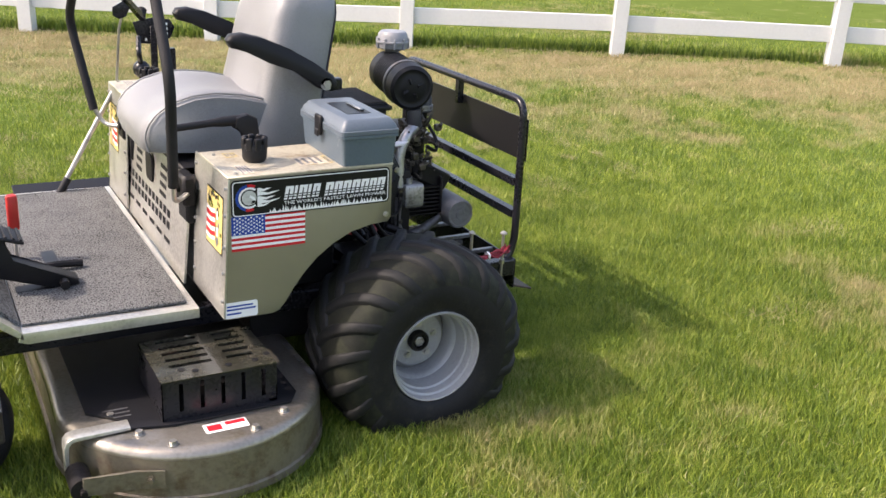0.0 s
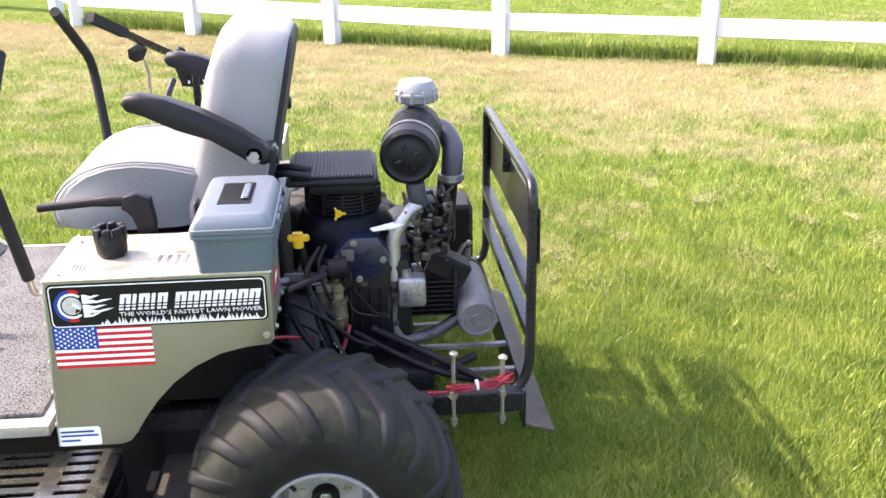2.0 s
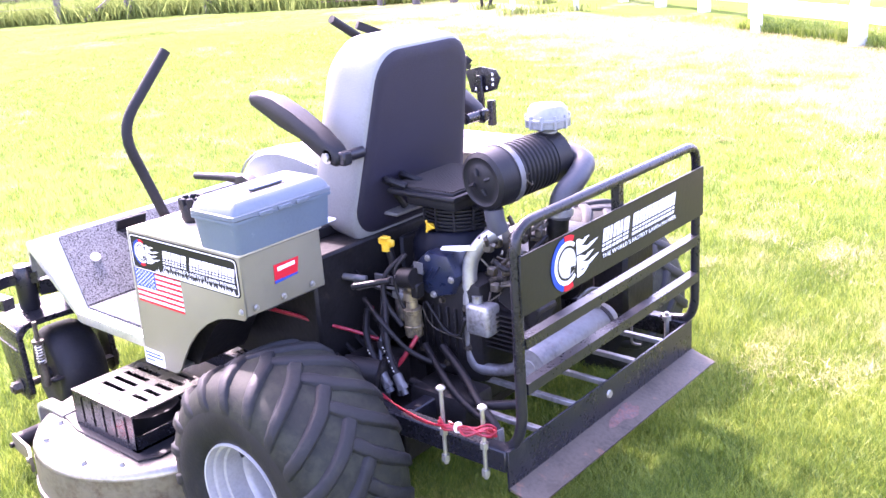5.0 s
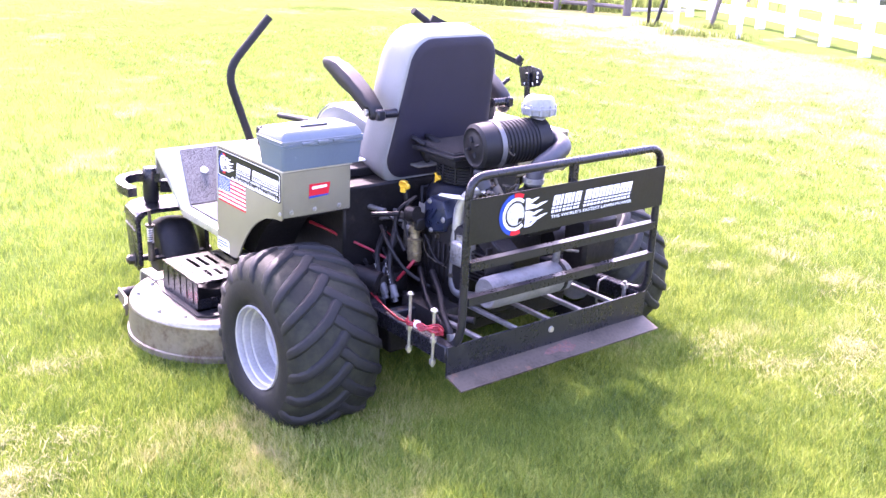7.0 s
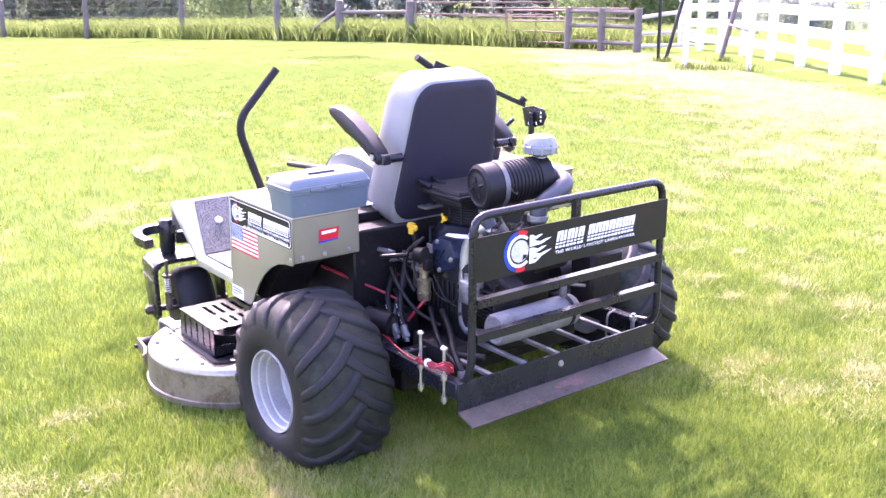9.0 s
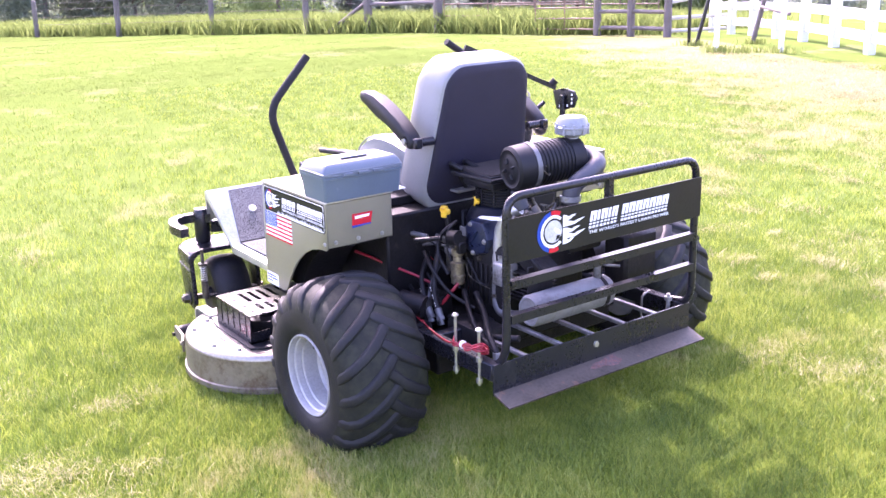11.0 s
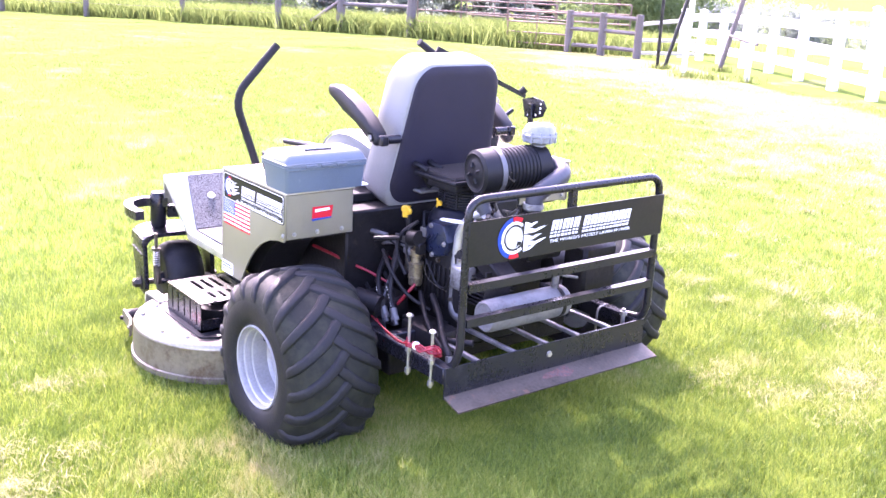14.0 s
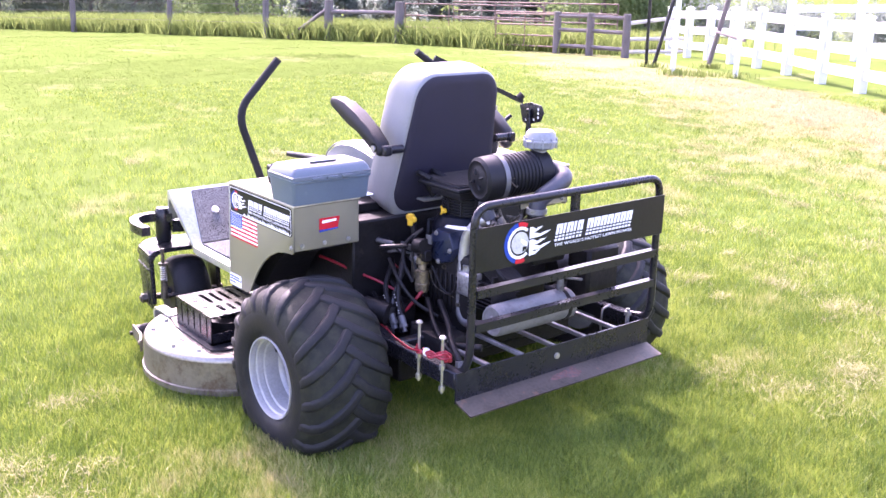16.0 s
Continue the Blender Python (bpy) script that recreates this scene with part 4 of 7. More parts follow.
def armrest(y, s):
    bm = B()
    prof = [(-0.105, 1.185), (-0.125, 1.215), (-0.2, 1.262), (-0.3, 1.318), (-0.4, 1.358), (-0.47, 1.375), (-0.515, 1.37), (-0.528, 1.35), (-0.515, 1.325), (-0.46, 1.31), (-0.37, 1.283), (-0.28, 1.235), (-0.18, 1.165), (-0.13, 1.15), (-0.108, 1.16)]
    prism(bm, prof, "y", y - 0.032, y + 0.032, 0.016)
    arm = part("armrest", bm, M_BLACKMAT, mower, "black padded armrest", 50)
    bm = B()
    hexbolt(bm, (-0.155, y + s * 0.03, 1.183), (0, s, 0), 0.016, 0.01)
    part("pivot_bolt", bm, M_BOLT, arm)
    bm = B()
    cy(bm, (-0.115, y, 1.178), (-0.115, y - s * 0.09, 1.178), 0.02)
    bx(bm, -0.15, -0.085, y - 0.02, y + 0.02, 1.155, 1.2, 0.006)
    part("arm_bracket", bm, M_BLACK, arm)


armrest(-0.1, -1)
armrest(0.63, 1)


# ---- steering levers ----
def lever(s):
    Y = lambda y: y if s < 0 else mir(y)
    bm = B()
    dx = 0.0 if s < 0 else -0.065
    tb(bm, [(-0.79 + dx * 0.5, Y(-0.335), 0.905), (-0.815 + dx, Y(-0.455), 1.285), (-0.8 + dx * 1.4, -0.24 if s < 0 else 0.645, 1.522)], 0.0185, 0.09, 12)
    lv = part("steering_lever", bm, M_FOAM, mower, "bent steering lever with black foam grip")
    bm = B()
    tb(bm, [(-0.79 + dx * 0.5, Y(-0.338), 0.915), (-0.788, Y(-0.325), 0.85), (-0.76, Y(-0.29), 0.84), (-0.69, Y(-0.22), 0.855)], 0.0095, 0.03, 10)
    part("lever_rod", bm, M_BOLT, lv)
    bm = B()
    bx(bm, -0.74, -0.69, min(Y(-0.26), Y(-0.16)), max(Y(-0.26), Y(-0.16)), 0.8, 0.91, 0.01)
    cy(bm, (-0.75, Y(-0.2), 0.86), (-0.69, Y(-0.2), 0.86), 0.02)
    part("lever_pivot", bm, M_GRIME, lv)


lever(-1)
lever(1)

# parking brake lever by the filler cap
bm = B()
tb(bm, [(-0.775, -0.21, 1.07), (-0.6, -0.2, 1.082), (-0.5, -0.2, 1.085)], 0.0125, 0.02, 10, r1=0.019)
prism(bm, [(-0.54, 1.06), (-0.53, 1.098), (-0.49, 1.108), (-0.455, 1.09), (-0.445, 1.02), (-0.45, 0.95), (-0.49, 0.95), (-0.5, 1.04)], "y", -0.225, -0.18, 0.008)
part("brake_lever", bm, M_BLACKMAT, mower, "black parking brake lever beside the seat")


# ---- rear wheels ----
def wheel(s):
    Y = lambda y: y if s < 0 else mir(y)
    ax, wc = (0, s, 0), (-0.58 if s < 0 else mir(-0.61))
    at = Vector((0.02, wc, 0.31))
    bm = B()
    prof = [(0.03, 0.0), (0.03, 0.09), (0.027, 0.105), (0.01, 0.118), (-0.005, 0.128), (0.05, 0.13), (0.062, 0.134), (0.07, 0.143), (0.12, 0.145), (0.132, 0.147), (0.136, 0.154), (0.158, 0.155), (0.164, 0.157), (0.168, 0.164), (0.184, 0.165), (0.193, 0.168), (0.194, 0.173), (0.186, 0.176), (0.16, 0.167), (0.05, 0.157), (-0.15, 0.157), (-0.15, 0.0)]
    lathe(bm, prof, at, ax, 40)
    w = part("rear_wheel", bm, M_RIM, mower, "silver painted steel wheel")
    bm = B()
    lathe(bm, [(0.03, 0.04), (0.05, 0.04), (0.056, 0.036), (0.056, 0.026), (0.04, 0.024), (0.04, 0.0)], at, ax, 24)
    hub = part("hub", bm, M_GRIME, w)
    bm = B()
    lathe(bm, [(0.04, 0.02), (0.052, 0.02), (0.054, 0.016), (0.05, 0.012), (0.05, 0.0)], at, ax, 6)
    part("hub_nut", bm, M_ALU, w)
    bm = B()
    for k in range(5):
        a = 2 * math.pi * k / 5 + 0.3
        p = at + Vector((0.066 * math.cos(a), s * 0.03, 0.066 * math.sin(a)))
        hexbolt(bm, p, ax, 0.011, 0.012)
    pieces("wheel_nut", bm, M_BOLT, w)
    bm = B()
    p = at + Vector((-0.09, s * 0.1, 0.088))
    cy(bm, p + Vector((-0.02, 0, 0.02)), p + Vector((0.014, s * 0.012, -0.012)), 0.008, 0.006, 10)
    part("valve", bm, M_BLACKMAT, w)
    # tyre body
    bm = B()
    h = 0.2
    tp = [(0.165, 0.166), (0.185, 0.172), (0.2, 0.2), (0.208, 0.24), (0.205, 0.28), (0.19, 0.325), (0.165, 0.352), (0.12, 0.367), (0.06, 0.374), (0, 0.376)]
    prof = tp + [(-a, r) for a, r in reversed(tp[:-1])]
    seg = 72
    q = frame_to(ax)
    grid = []
    for a, r in prof:
        grid.append([bm.verts.new(at + q @ Vector((r * math.cos(t), r * math.sin(t), a))) for t in (2 * math.pi * k / seg for k in range(seg))])
    for a, b in zip(grid, grid[1:]):
        for k in range(seg):
            bm.faces.new((a[k], a[(k + 1) % seg], b[(k + 1) % seg], b[k]))
    for v in bm.verts:
        if v.co.z < 0.012:
            v.co.z = 0.012
    for f in bm.faces:
        c = f.calc_center_median() - at
        f.material_index = 1 if math.hypot(c.x, c.z) > 0.29 else 0
    part("tyre", bm, [M_RUBBER, M_CARCASS], w, "wide balloon tyre with dusty olive grooves", 50)
    # lugs: each runs from the middle, trailing, over the shoulder and down the sidewall
    bm = B()
    N = 19
    lat = [(-0.03, 0.374), (0.01, 0.376), (0.04, 0.375), (0.08, 0.371), (0.12, 0.366), (0.155, 0.354), (0.182, 0.332), (0.198, 0.3), (0.204, 0.272)]
    lift = [0.01, 0.012, 0.013, 0.015, 0.017, 0.019, 0.016, 0.011, 0.001]
    wide = [0.05, 0.062, 0.058, 0.052, 0.047, 0.044, 0.042, 0.038, 0.03]
    for hand in (-1, 1):
        for k in range(N):
            t0 = 2 * math.pi * (k + (0.5 if hand > 0 else 0)) / N
            prev = None
            for j, (a, r) in enumerate(lat):
                u = j / (len(lat) - 1)
                t = t0 + 0.74 * u - 0.24 * u * u
                ring = []
                for dw, dl in ((-1.2, 0.0), (-0.85, 0.8), (-0.6, 1.0), (0.6, 1.0), (0.85, 0.8), (1.2, 0.0)):
                    # the face leans outward over the shoulder
                    nrm_a = max(0.0, (j - 4) / 4) * 0.9
                    rr, aa = r + lift[j] * dl * math.cos(nrm_a) - (0.003 if dl == 0 else 0), a + lift[j] * dl * math.sin(nrm_a)
                    ang = t + dw * wide[j] * 0.5 / r
                    # top of the wheel moves to -x: the apex leads
                    x, z = math.sin(ang), math.cos(ang)
                    ring.append(bm.verts.new(at + Vector((rr * x, -hand * aa, rr * z))))
                if prev:
                    for m2 in range(5):
                        bm.faces.new((prev[m2], prev[m2 + 1], ring[m2 + 1], ring[m2]))
                else:
                    bm.faces.new(ring)
                prev = ring
            bm.faces.new(prev[::-1])
    for v in bm.verts:
        if v.co.z < 0.006:
            v.co.z = 0.006
    pieces("tread_lug", bm, M_TREAD, w, "", 62)


wheel(-1)
wheel(1)
bm = B()
cy(bm, (0.02, -0.4, 0.31), (0.02, mir(-0.4), 0.31), 0.045)
bx(bm, -0.12, 0.12, -0.36, -0.2, 0.25, 0.44, 0.015)
bx(bm, -0.12, 0.12, mir(-0.2), mir(-0.36), 0.25, 0.44, 0.015)
part("axle", bm, M_GRIME, mower, "oily black axle and wheel motors")

# ---- chassis and rear carrier ----
bm = B()
for y in (-0.27, mir(-0.27)):
    bx(bm, -1.45, 0.642, y - 0.025, y + 0.025, 0.36, 0.43, 0.004)
pieces("side_rail", bm, M_BLACK, mower, "black steel chassis rail")
bm = B()
bx(bm, 0.2, 0.25, -0.25, mir(-0.25), 0.36, 0.43, 0.004)
bx(bm, -0.62, -0.56, -0.25, mir(-0.25), 0.36, 0.43, 0.004)
bx(bm, -1.3, -1.24, -0.25, mir(-0.25), 0.36, 0.43, 0.004)
chassis = pieces("cross_member", bm, M_BLACK, mower, "black steel cross member")[0]
bm = B()
bx(bm, -0.5, 0.2, -0.24, mir(-0.24), 0.22, 0.36, 0.01)
part("under_tray", bm, M_GRIME, chassis)
bm = B()
bx(bm, 0.642, 0.65, -0.29, 0.845, 0.3, 0.43, 0.001)
bumper = part("rear_bumper", bm, M_BLACK, mower, "black angle iron bumper with a bare lower flange")
bm = B()
prism(bm, [(0.645, 0.305), (0.742, 0.277), (0.744, 0.284), (0.65, 0.313)], "y", -0.29, 0.845, 0.001)
part("lower_flange", bm, M_RUST, bumper, "bare worn steel flange with a rust patch")
bm = B()
pts = []
for k in range(18):
    a = 2 * math.pi * k / 18
    r = 1 + 0.25 * math.sin(3 * a) + 0.15 * math.sin(5 * a + 1)
    pts.append((0.69 + 0.026 * r * math.cos(a), 0.29 + 0.085 * r * math.sin(a)))
bm.faces.new([bm.verts.new((x, y, 0.313 - (x - 0.65) * 0.309 + 0.003)) for x, y in pts])
part("rust_patch", bm, M_RUSTSPOT, bumper)
bm = B()
cy(bm, (0.65, 0.26, 0.38), (0.657, 0.26, 0.38), 0.014, 0.012, 16)
part("bumper_bolt", bm, M_BOLT, bumper)
for y in (-0.11, 0.08, 0.26, 0.45, 0.64):
    bm = B()
    bx(bm, 0.24, 0.642, y - 0.01, y + 0.01, 0.408, 0.425, 0.002)
    part("carrier_bar", bm, M_BARE, bumper)

# ---- rear guard ----
GX = 0.668
bm = B()
tb(bm, [(0.54, -0.26, 0.4), (0.64, -0.245, 0.42), (GX, -0.24, 0.5), (GX, -0.235, 1.095), (GX, 0.825, 1.095), (GX, 0.83, 0.5), (GX - 0.02, 0.828, 0.44), (0.54, 0.826, 0.425)], 0.0165, 0.075, 12)
guard = part("rear_guard", bm, M_BLACK, mower, "black tubular rear guard with sign plate")
bm = B()
for z in (0.612, 0.752):
    tb(bm, [(GX, -0.225, z), (GX, 0.82, z)], 0.017, 0, square=True)
tb(bm, [(GX, 0.3, 0.98), (GX, 0.3, 1.09)], 0.014, 0, square=True)
pieces("guard_bar", bm, M_BLACK, guard, "worn black cross bars")
bm = B()
bx(bm, GX + 0.017, GX + 0.023, -0.246, 0.838, 0.842, 1.018, 0.001)
sign = part("guard_sign", bm, M_PLATE, guard, "dark plate with emblem, flames and white blocks")
put, done = joined_art(sign, "x", GX + 0.0235, 1, 0.0011)
logo_art(put, (-0.022, 0.931), 0.083, 0.148, (0.165, 0.635, 0.908, 0.977))
done()
words("slogan", "THE WORLD'S FASTEST LAWN MOWER", 0.0185, Matrix.Translation((GX + 0.0265, 0.165, 0.887)) @ Matrix.Rotation(radians(90), 4, "Z") @ Matrix.Rotation(radians(90), 4, "X"), M_WHITE, sign, width=0.465)

# carriage bolts with the coiled trailer cable
for x, z in ((0.418, 0.582), (0.572, 0.562)):
    bm = B()
    cy(bm, (x, -0.3, 0.325), (x, -0.3, z - 0.006), 0.0065, seg=10)
    lathe(bm, [(z - 0.008, 0.008), (z - 0.006, 0.015), (z, 0.014), (z + 0.006, 0.006)], (x, -0.3, 0), (0, 0, 1), 14)
    cy(bm, (x, -0.3, 0.425), (x, -0.3, 0.445), 0.013, seg=6)
    cy(bm, (x, -0.3, 0.335), (x, -0.3, 0.355), 0.013, seg=6)
    part("carriage_bolt", bm, M_BOLT, chassis, "long zinc carriage bolt")
bm = B()
rr = random.Random(11)
for k in range(7):
    w = lambda q=0.013: rr.uniform(-q, q)
    tb(bm, [(0.37 + w(), -0.305 + w(), 0.47 + w()), (0.41 + w(), -0.33 + w(), 0.468 + w()), (0.45, -0.322 + w(0.005), 0.478 + w(0.006)), (0.5 + w(), -0.325 + w(), 0.485 + w(0.02)), (0.555 + w(), -0.31 + w(), 0.485 + w(0.025)), (0.565, -0.28 + w(), 0.475 + w(0.02)), (0.52 + w(), -0.275 + w(), 0.47 + w(0.02)), (0.45, -0.31 + w(0.005), 0.475 + w(0.006)), (0.39 + w(), -0.295 + w(), 0.455 + w())], 0.0036, 0.03, 6)
for dz, x1 in ((0.0, 0.1), (0.008, 0.06)):
    tb(bm, [(0.37, -0.31, 0.455), (0.3, -0.3, 0.44 + dz), (0.2, -0.285, 0.442 + dz), (x1, -0.27, 0.47)], 0.0026, 0.03, 6)
bmesh.ops.translate(bm, verts=bm.verts, vec=(0.04, 0.0, 0.0))
cable = pieces("coiled_cable", bm, M_WIRE, chassis, "coiled thin red cable")[0]
bm = B()
for x in (0.49,):
    lathe(bm, [(-0.004, 0.017), (0.004, 0.017), (0.004, 0.015)], (x, -0.317, 0.477), (1, 0.1, 0.1), 14)
pieces("cable_tie", bm, M_WHITE, cable)

# ---- engine ----
bm = B()
bx(bm, -0.02, 0.3, -0.02, 0.46, 0.42, 0.78, 0.03, seg=2)
bx(bm, 0.0, 0.24, 0.0, 0.44, 0.3, 0.44, 0.02)
eng = part("engine", bm, M_GRIME, mower, "oily black twin cylinder engine")
bm = B()
lathe(bm, [(0.66, 0.12), (0.7, 0.15), (0.78, 0.17), (0.84, 0.172), (0.862, 0.166), (0.9, 0.142), (0.908, 0.136), (0.912, 0.118), (1.0, 0.112), (1.0, 0.0)], (0.08, 0.17, 0), (0, 0, 1), 36)
bx(bm, -0.05, 0.2, 0.0, 0.34, 0.64, 0.8, 0.05, seg=3)
shroud = part("fan_shroud", bm, M_ENGINE, eng, "blue-black fan shroud", 50)
# scroll housing that bulges out towards the rear corner
bm = B()
prism(bm, [(0.03, 0.74), (0.045, 0.82), (0.1, 0.868), (0.19, 0.868), (0.225, 0.8), (0.2, 0.735), (0.12, 0.71)], "y", -0.045, 0.06, 0.014)
scroll = part("scroll_housing", bm, M_SCROLL, eng, "glossy dark blue pressed steel housing", 40)
bm = B()
for x, z in ((0.055, 0.8), (0.11, 0.85), (0.205, 0.79), (0.125, 0.725)):
    hexbolt(bm, (x, -0.046, z), (0, -1, 0), 0.008, 0.007)
pieces("bolt", bm, M_BOLT, scroll)
bm = B()
for k in range(3):
    tb(bm, [(0.06 + 0.03 * k, -0.046, 0.76 + 0.008 * k), (0.1 + 0.03 * k, -0.048, 0.81 + 0.008 * k)], 0.004, 0, 6)
pieces("pressed_rib", bm, M_SCROLL, scroll)
# crankcase ribs and bolts below it
bm = B()
for k in range(7):
    bx(bm, 0.02 + 0.034 * k, 0.028 + 0.034 * k, -0.032, -0.014, 0.5, 0.68, 0.002)
pieces("casing_rib", bm, M_GRIME, eng)
bm = B()
for x, z in ((0.035, 0.69), (0.14, 0.7), (0.24, 0.69), (0.24, 0.55), (0.14, 0.47), (0.035, 0.5)):
    hexbolt(bm, (x, -0.02, z), (0, -1, 0), 0.009, 0.01)
pieces("casing_bolt", bm, M_CARB, eng)
bm = B()
for k in range(6):
    lathe(bm, [(0.918 + k * 0.0125, 0.113), (0.918 + k * 0.0125, 0.128), (0.923 + k * 0.0125, 0.128), (0.923 + k * 0.0125, 0.113)], (0.08, 0.17, 0), (0, 0, 1), 30)
pieces("screen_ring", bm, M_BLACKMAT, eng)
bm = B()
for k in range(12):
    a = math.tau * k / 12
    bx(bm, 0.112, 0.13, -0.004, 0.004, 0.914, 0.992, 0.001, Matrix.Translation((0.08, 0.17, 0)) @ Matrix.Rotation(a, 4, "Z"))
pieces("screen_rib", bm, M_BLACKMAT, eng)
# slatted cover on top
bm = B()
bx(bm, -0.03, 0.185, 0.02, 0.33, 0.995, 1.035, 0.012, seg=2)
bx(bm, -0.1, 0.2, 0.0, 0.35, 1.03, 1.052, 0.009, seg=2)
bx(bm, -0.085, 0.185, 0.015, 0.335, 1.05, 1.06, 0.003)
cover = part("top_cover", bm, M_BLACKMAT, eng, "slatted black top cover")
bm = B()
for k in range(22):
    x = -0.08 + k * 0.0119
    bx(bm, x, x + 0.006, 0.02, 0.33, 1.06, 1.065, 0)
pieces("slat", bm, mat("dusty_brown_screen", (0.03, 0.023, 0.02), 0.7, 0.0, 0.6, 9, 90, 0.2), cover, "dusty brown screen slats")
bm = B()
for y in (0.02, 0.1):
    tb(bm, [(-0.02, y, 1.06), (-0.1, y - 0.02, 1.085), (-0.155, y + 0.05, 1.05), (-0.13, y + 0.1, 0.95)], 0.012, 0.05, 8)
part("breather_hose", bm, M_BLACKMAT, eng)

# air cleaner: canister on its side
bm = B()
AC, AX = Vector((0.288, 0.03, 1.068)), (0.04, 0.28, 0.015)
prof = [(0.0, 0.0), (0.0, 0.05), (0.004, 0.055), (0.004, 0.075), (0.0, 0.08), (0.01, 0.094), (0.05, 0.096), (0.1, 0.096), (0.112, 0.09)]
h = 0.112
while h < 0.27:
    prof += [(h + 0.002, 0.092), (h + 0.008, 0.092), (h + 0.01, 0.086), (h + 0.016, 0.086)]
    h += 0.018
prof += [(h, 0.09), (h + 0.06, 0.09), (h + 0.075, 0.07), (h + 0.075, 0.0)]
lathe(bm, prof, AC, AX, 36)
air = part("air_cleaner", bm, M_BLACKMAT, eng, "ribbed black canister air cleaner", 40)
bm = B()
q = Vector(AX).normalized()
# Added lighter ring: the sun's glint on the canister rib, modelled as a band
lathe(bm, [(0.082, 0.0965), (0.082, 0.099), (0.104, 0.099), (0.104, 0.0965)], AC, AX, 36)
part("band_clamp", bm, M_DULLPIPE, air, "grey band standing for a glint on the canister rib")
bm = B()
for k in range(4):
    a = k * math.pi / 2 + 0.4
    p = AC + Vector((0.045 * math.cos(a), -0.002, 0.045 * math.sin(a)))
    cy(bm, p, p + Vector((-0.022 * math.cos(a), -0.003, -0.022 * math.sin(a))), 0.007, seg=6)
pieces("cap_rib", bm, M_BLACKMAT, air)
bm = B()
tb(bm, [AC + Vector((0.098, 0.09, 0.01)), AC + Vector((0.11, 0.1, -0.01)), AC + Vector((0.105, 0.13, -0.03)), AC + Vector((0.098, 0.14, -0.01)), AC + Vector((0.104, 0.11, 0.015))], 0.003, 0.008, 6)
pieces("latch", bm, M_CARB, air)
# rain cap
bm = B()
CX, CY = 0.338, 0.335
DOWN = 0.018
lathe(bm, [((z - DOWN) * 1.2, r * 0.97) for z, r in [(1.16, 0.03), (1.195, 0.03), (1.2, 0.036), (1.205, 0.06), (1.21, 0.068), (1.226, 0.071), (1.228, 0.076), (1.234, 0.076), (1.236, 0.07), (1.258, 0.066), (1.268, 0.055), (1.27, 0.0)]], (CX, CY, -0.24 + 0.0), (0, 0, 1), 36)
rain = part("rain_cap", bm, M_CAPGREY, air, "pale grey plastic rain cap")
bm = B()
for k in range(10):
    a = 2 * math.pi * k / 10
    bx(bm, 0.06, 0.074, -0.005, 0.005, (1.207 - DOWN) * 1.2 - 0.24, (1.245 - DOWN) * 1.2 - 0.24, 0.002, Matrix.Translation((CX, CY, 0)) @ Matrix.Rotation(a, 4, "Z"))
pieces("cap_rib", bm, M_CAPGREY, rain)
bm = B()
tb(bm, [(0.33, 0.3, 1.085), (0.36, 0.4, 1.09), (0.44, 0.405, 1.066), (0.462, 0.3, 1.028), (0.45, 0.232, 0.99), (0.446, 0.228, 0.92)], 0.037, 0.055, 16)
part("intake_elbow", bm, M_HOSE, air, "thick grey rubber intake elbow", 60)
bm = B()
lathe(bm, [(0.0, 0.042), (0.0, 0.0445), (0.022, 0.0445), (0.022, 0.042)], (0.446, 0.228, 0.93), (0.0, 0.02, 1), 24)
part("hose_clamp", bm, M_ALU, air)
bm = B()
cy(bm, (0.446, 0.228, 0.99), (0.43, 0.22, 0.8), 0.036)
part("intake_stub", bm, M_GRIME, eng)
bm = B()
tb(bm, [(0.32, 0.05, 1.02), (0.325, 0.05, 0.975), (0.335, 0.06, 0.945)], 0.032, 0.03, 14)
part("intake_boot", bm, M_HOSE, eng, "dark rubber intake boot", 60)
# cylinder head, carburettor, heads and boxes on the rear side
bm = B()
bx(bm, 0.33, 0.47, 0.2, 0.4, 0.74, 0.9, 0.02, seg=2)
for k in range(8):
    bx(bm, 0.27, 0.44, 0.0, 0.16, 0.56 + k * 0.017, 0.566 + k * 0.017, 0)
bx(bm, 0.3, 0.4, 0.03, 0.14, 0.55, 0.69, 0.01)
pieces("cylinder_head", bm, M_GRIME, eng)
bm = B()
rr = random.Random(4)
for k in range(64):
    c = Vector((rr.uniform(0.29, 0.43), rr.uniform(0.0, 0.2), rr.uniform(0.74, 0.95)))
    r = rr.uniform(0.003, 0.011)
    d = Vector((rr.uniform(-1, 1), rr.uniform(-1, 1), rr.uniform(-0.5, 1))).normalized()
    cy(bm, c, c + d * rr.uniform(0.02, 0.06), r * 0.8, seg=8)
    if k % 5 == 0:
        bx(bm, c.x - 0.014, c.x + 0.016, c.y - 0.012, c.y + 0.014, c.z - 0.016, c.z + 0.012, 0.004)
pieces("carburettor_piece", bm, M_CARB, eng, "grimy cast carburettor and linkage")
bm = B()
tb(bm, [(0.33, 0.05, 0.945), (0.285, 0.03, 0.915), (0.24, 0.012, 0.85), (0.24, 0.0, 0.7)], 0.025, 0.06, 14)
part("intake_pipe", bm, M_SATIN, eng, "dull grey metal pipe", 60)
bm = B()
bx(bm, 0.25, 0.345, -0.045, 0.03, 0.61, 0.715, 0.014, seg=2)
cy(bm, (0.28, -0.01, 0.715), (0.28, -0.01, 0.74), 0.018, seg=12)
part("pump_box", bm, M_ALU, eng, "cast aluminium box", 45)
bm = B()
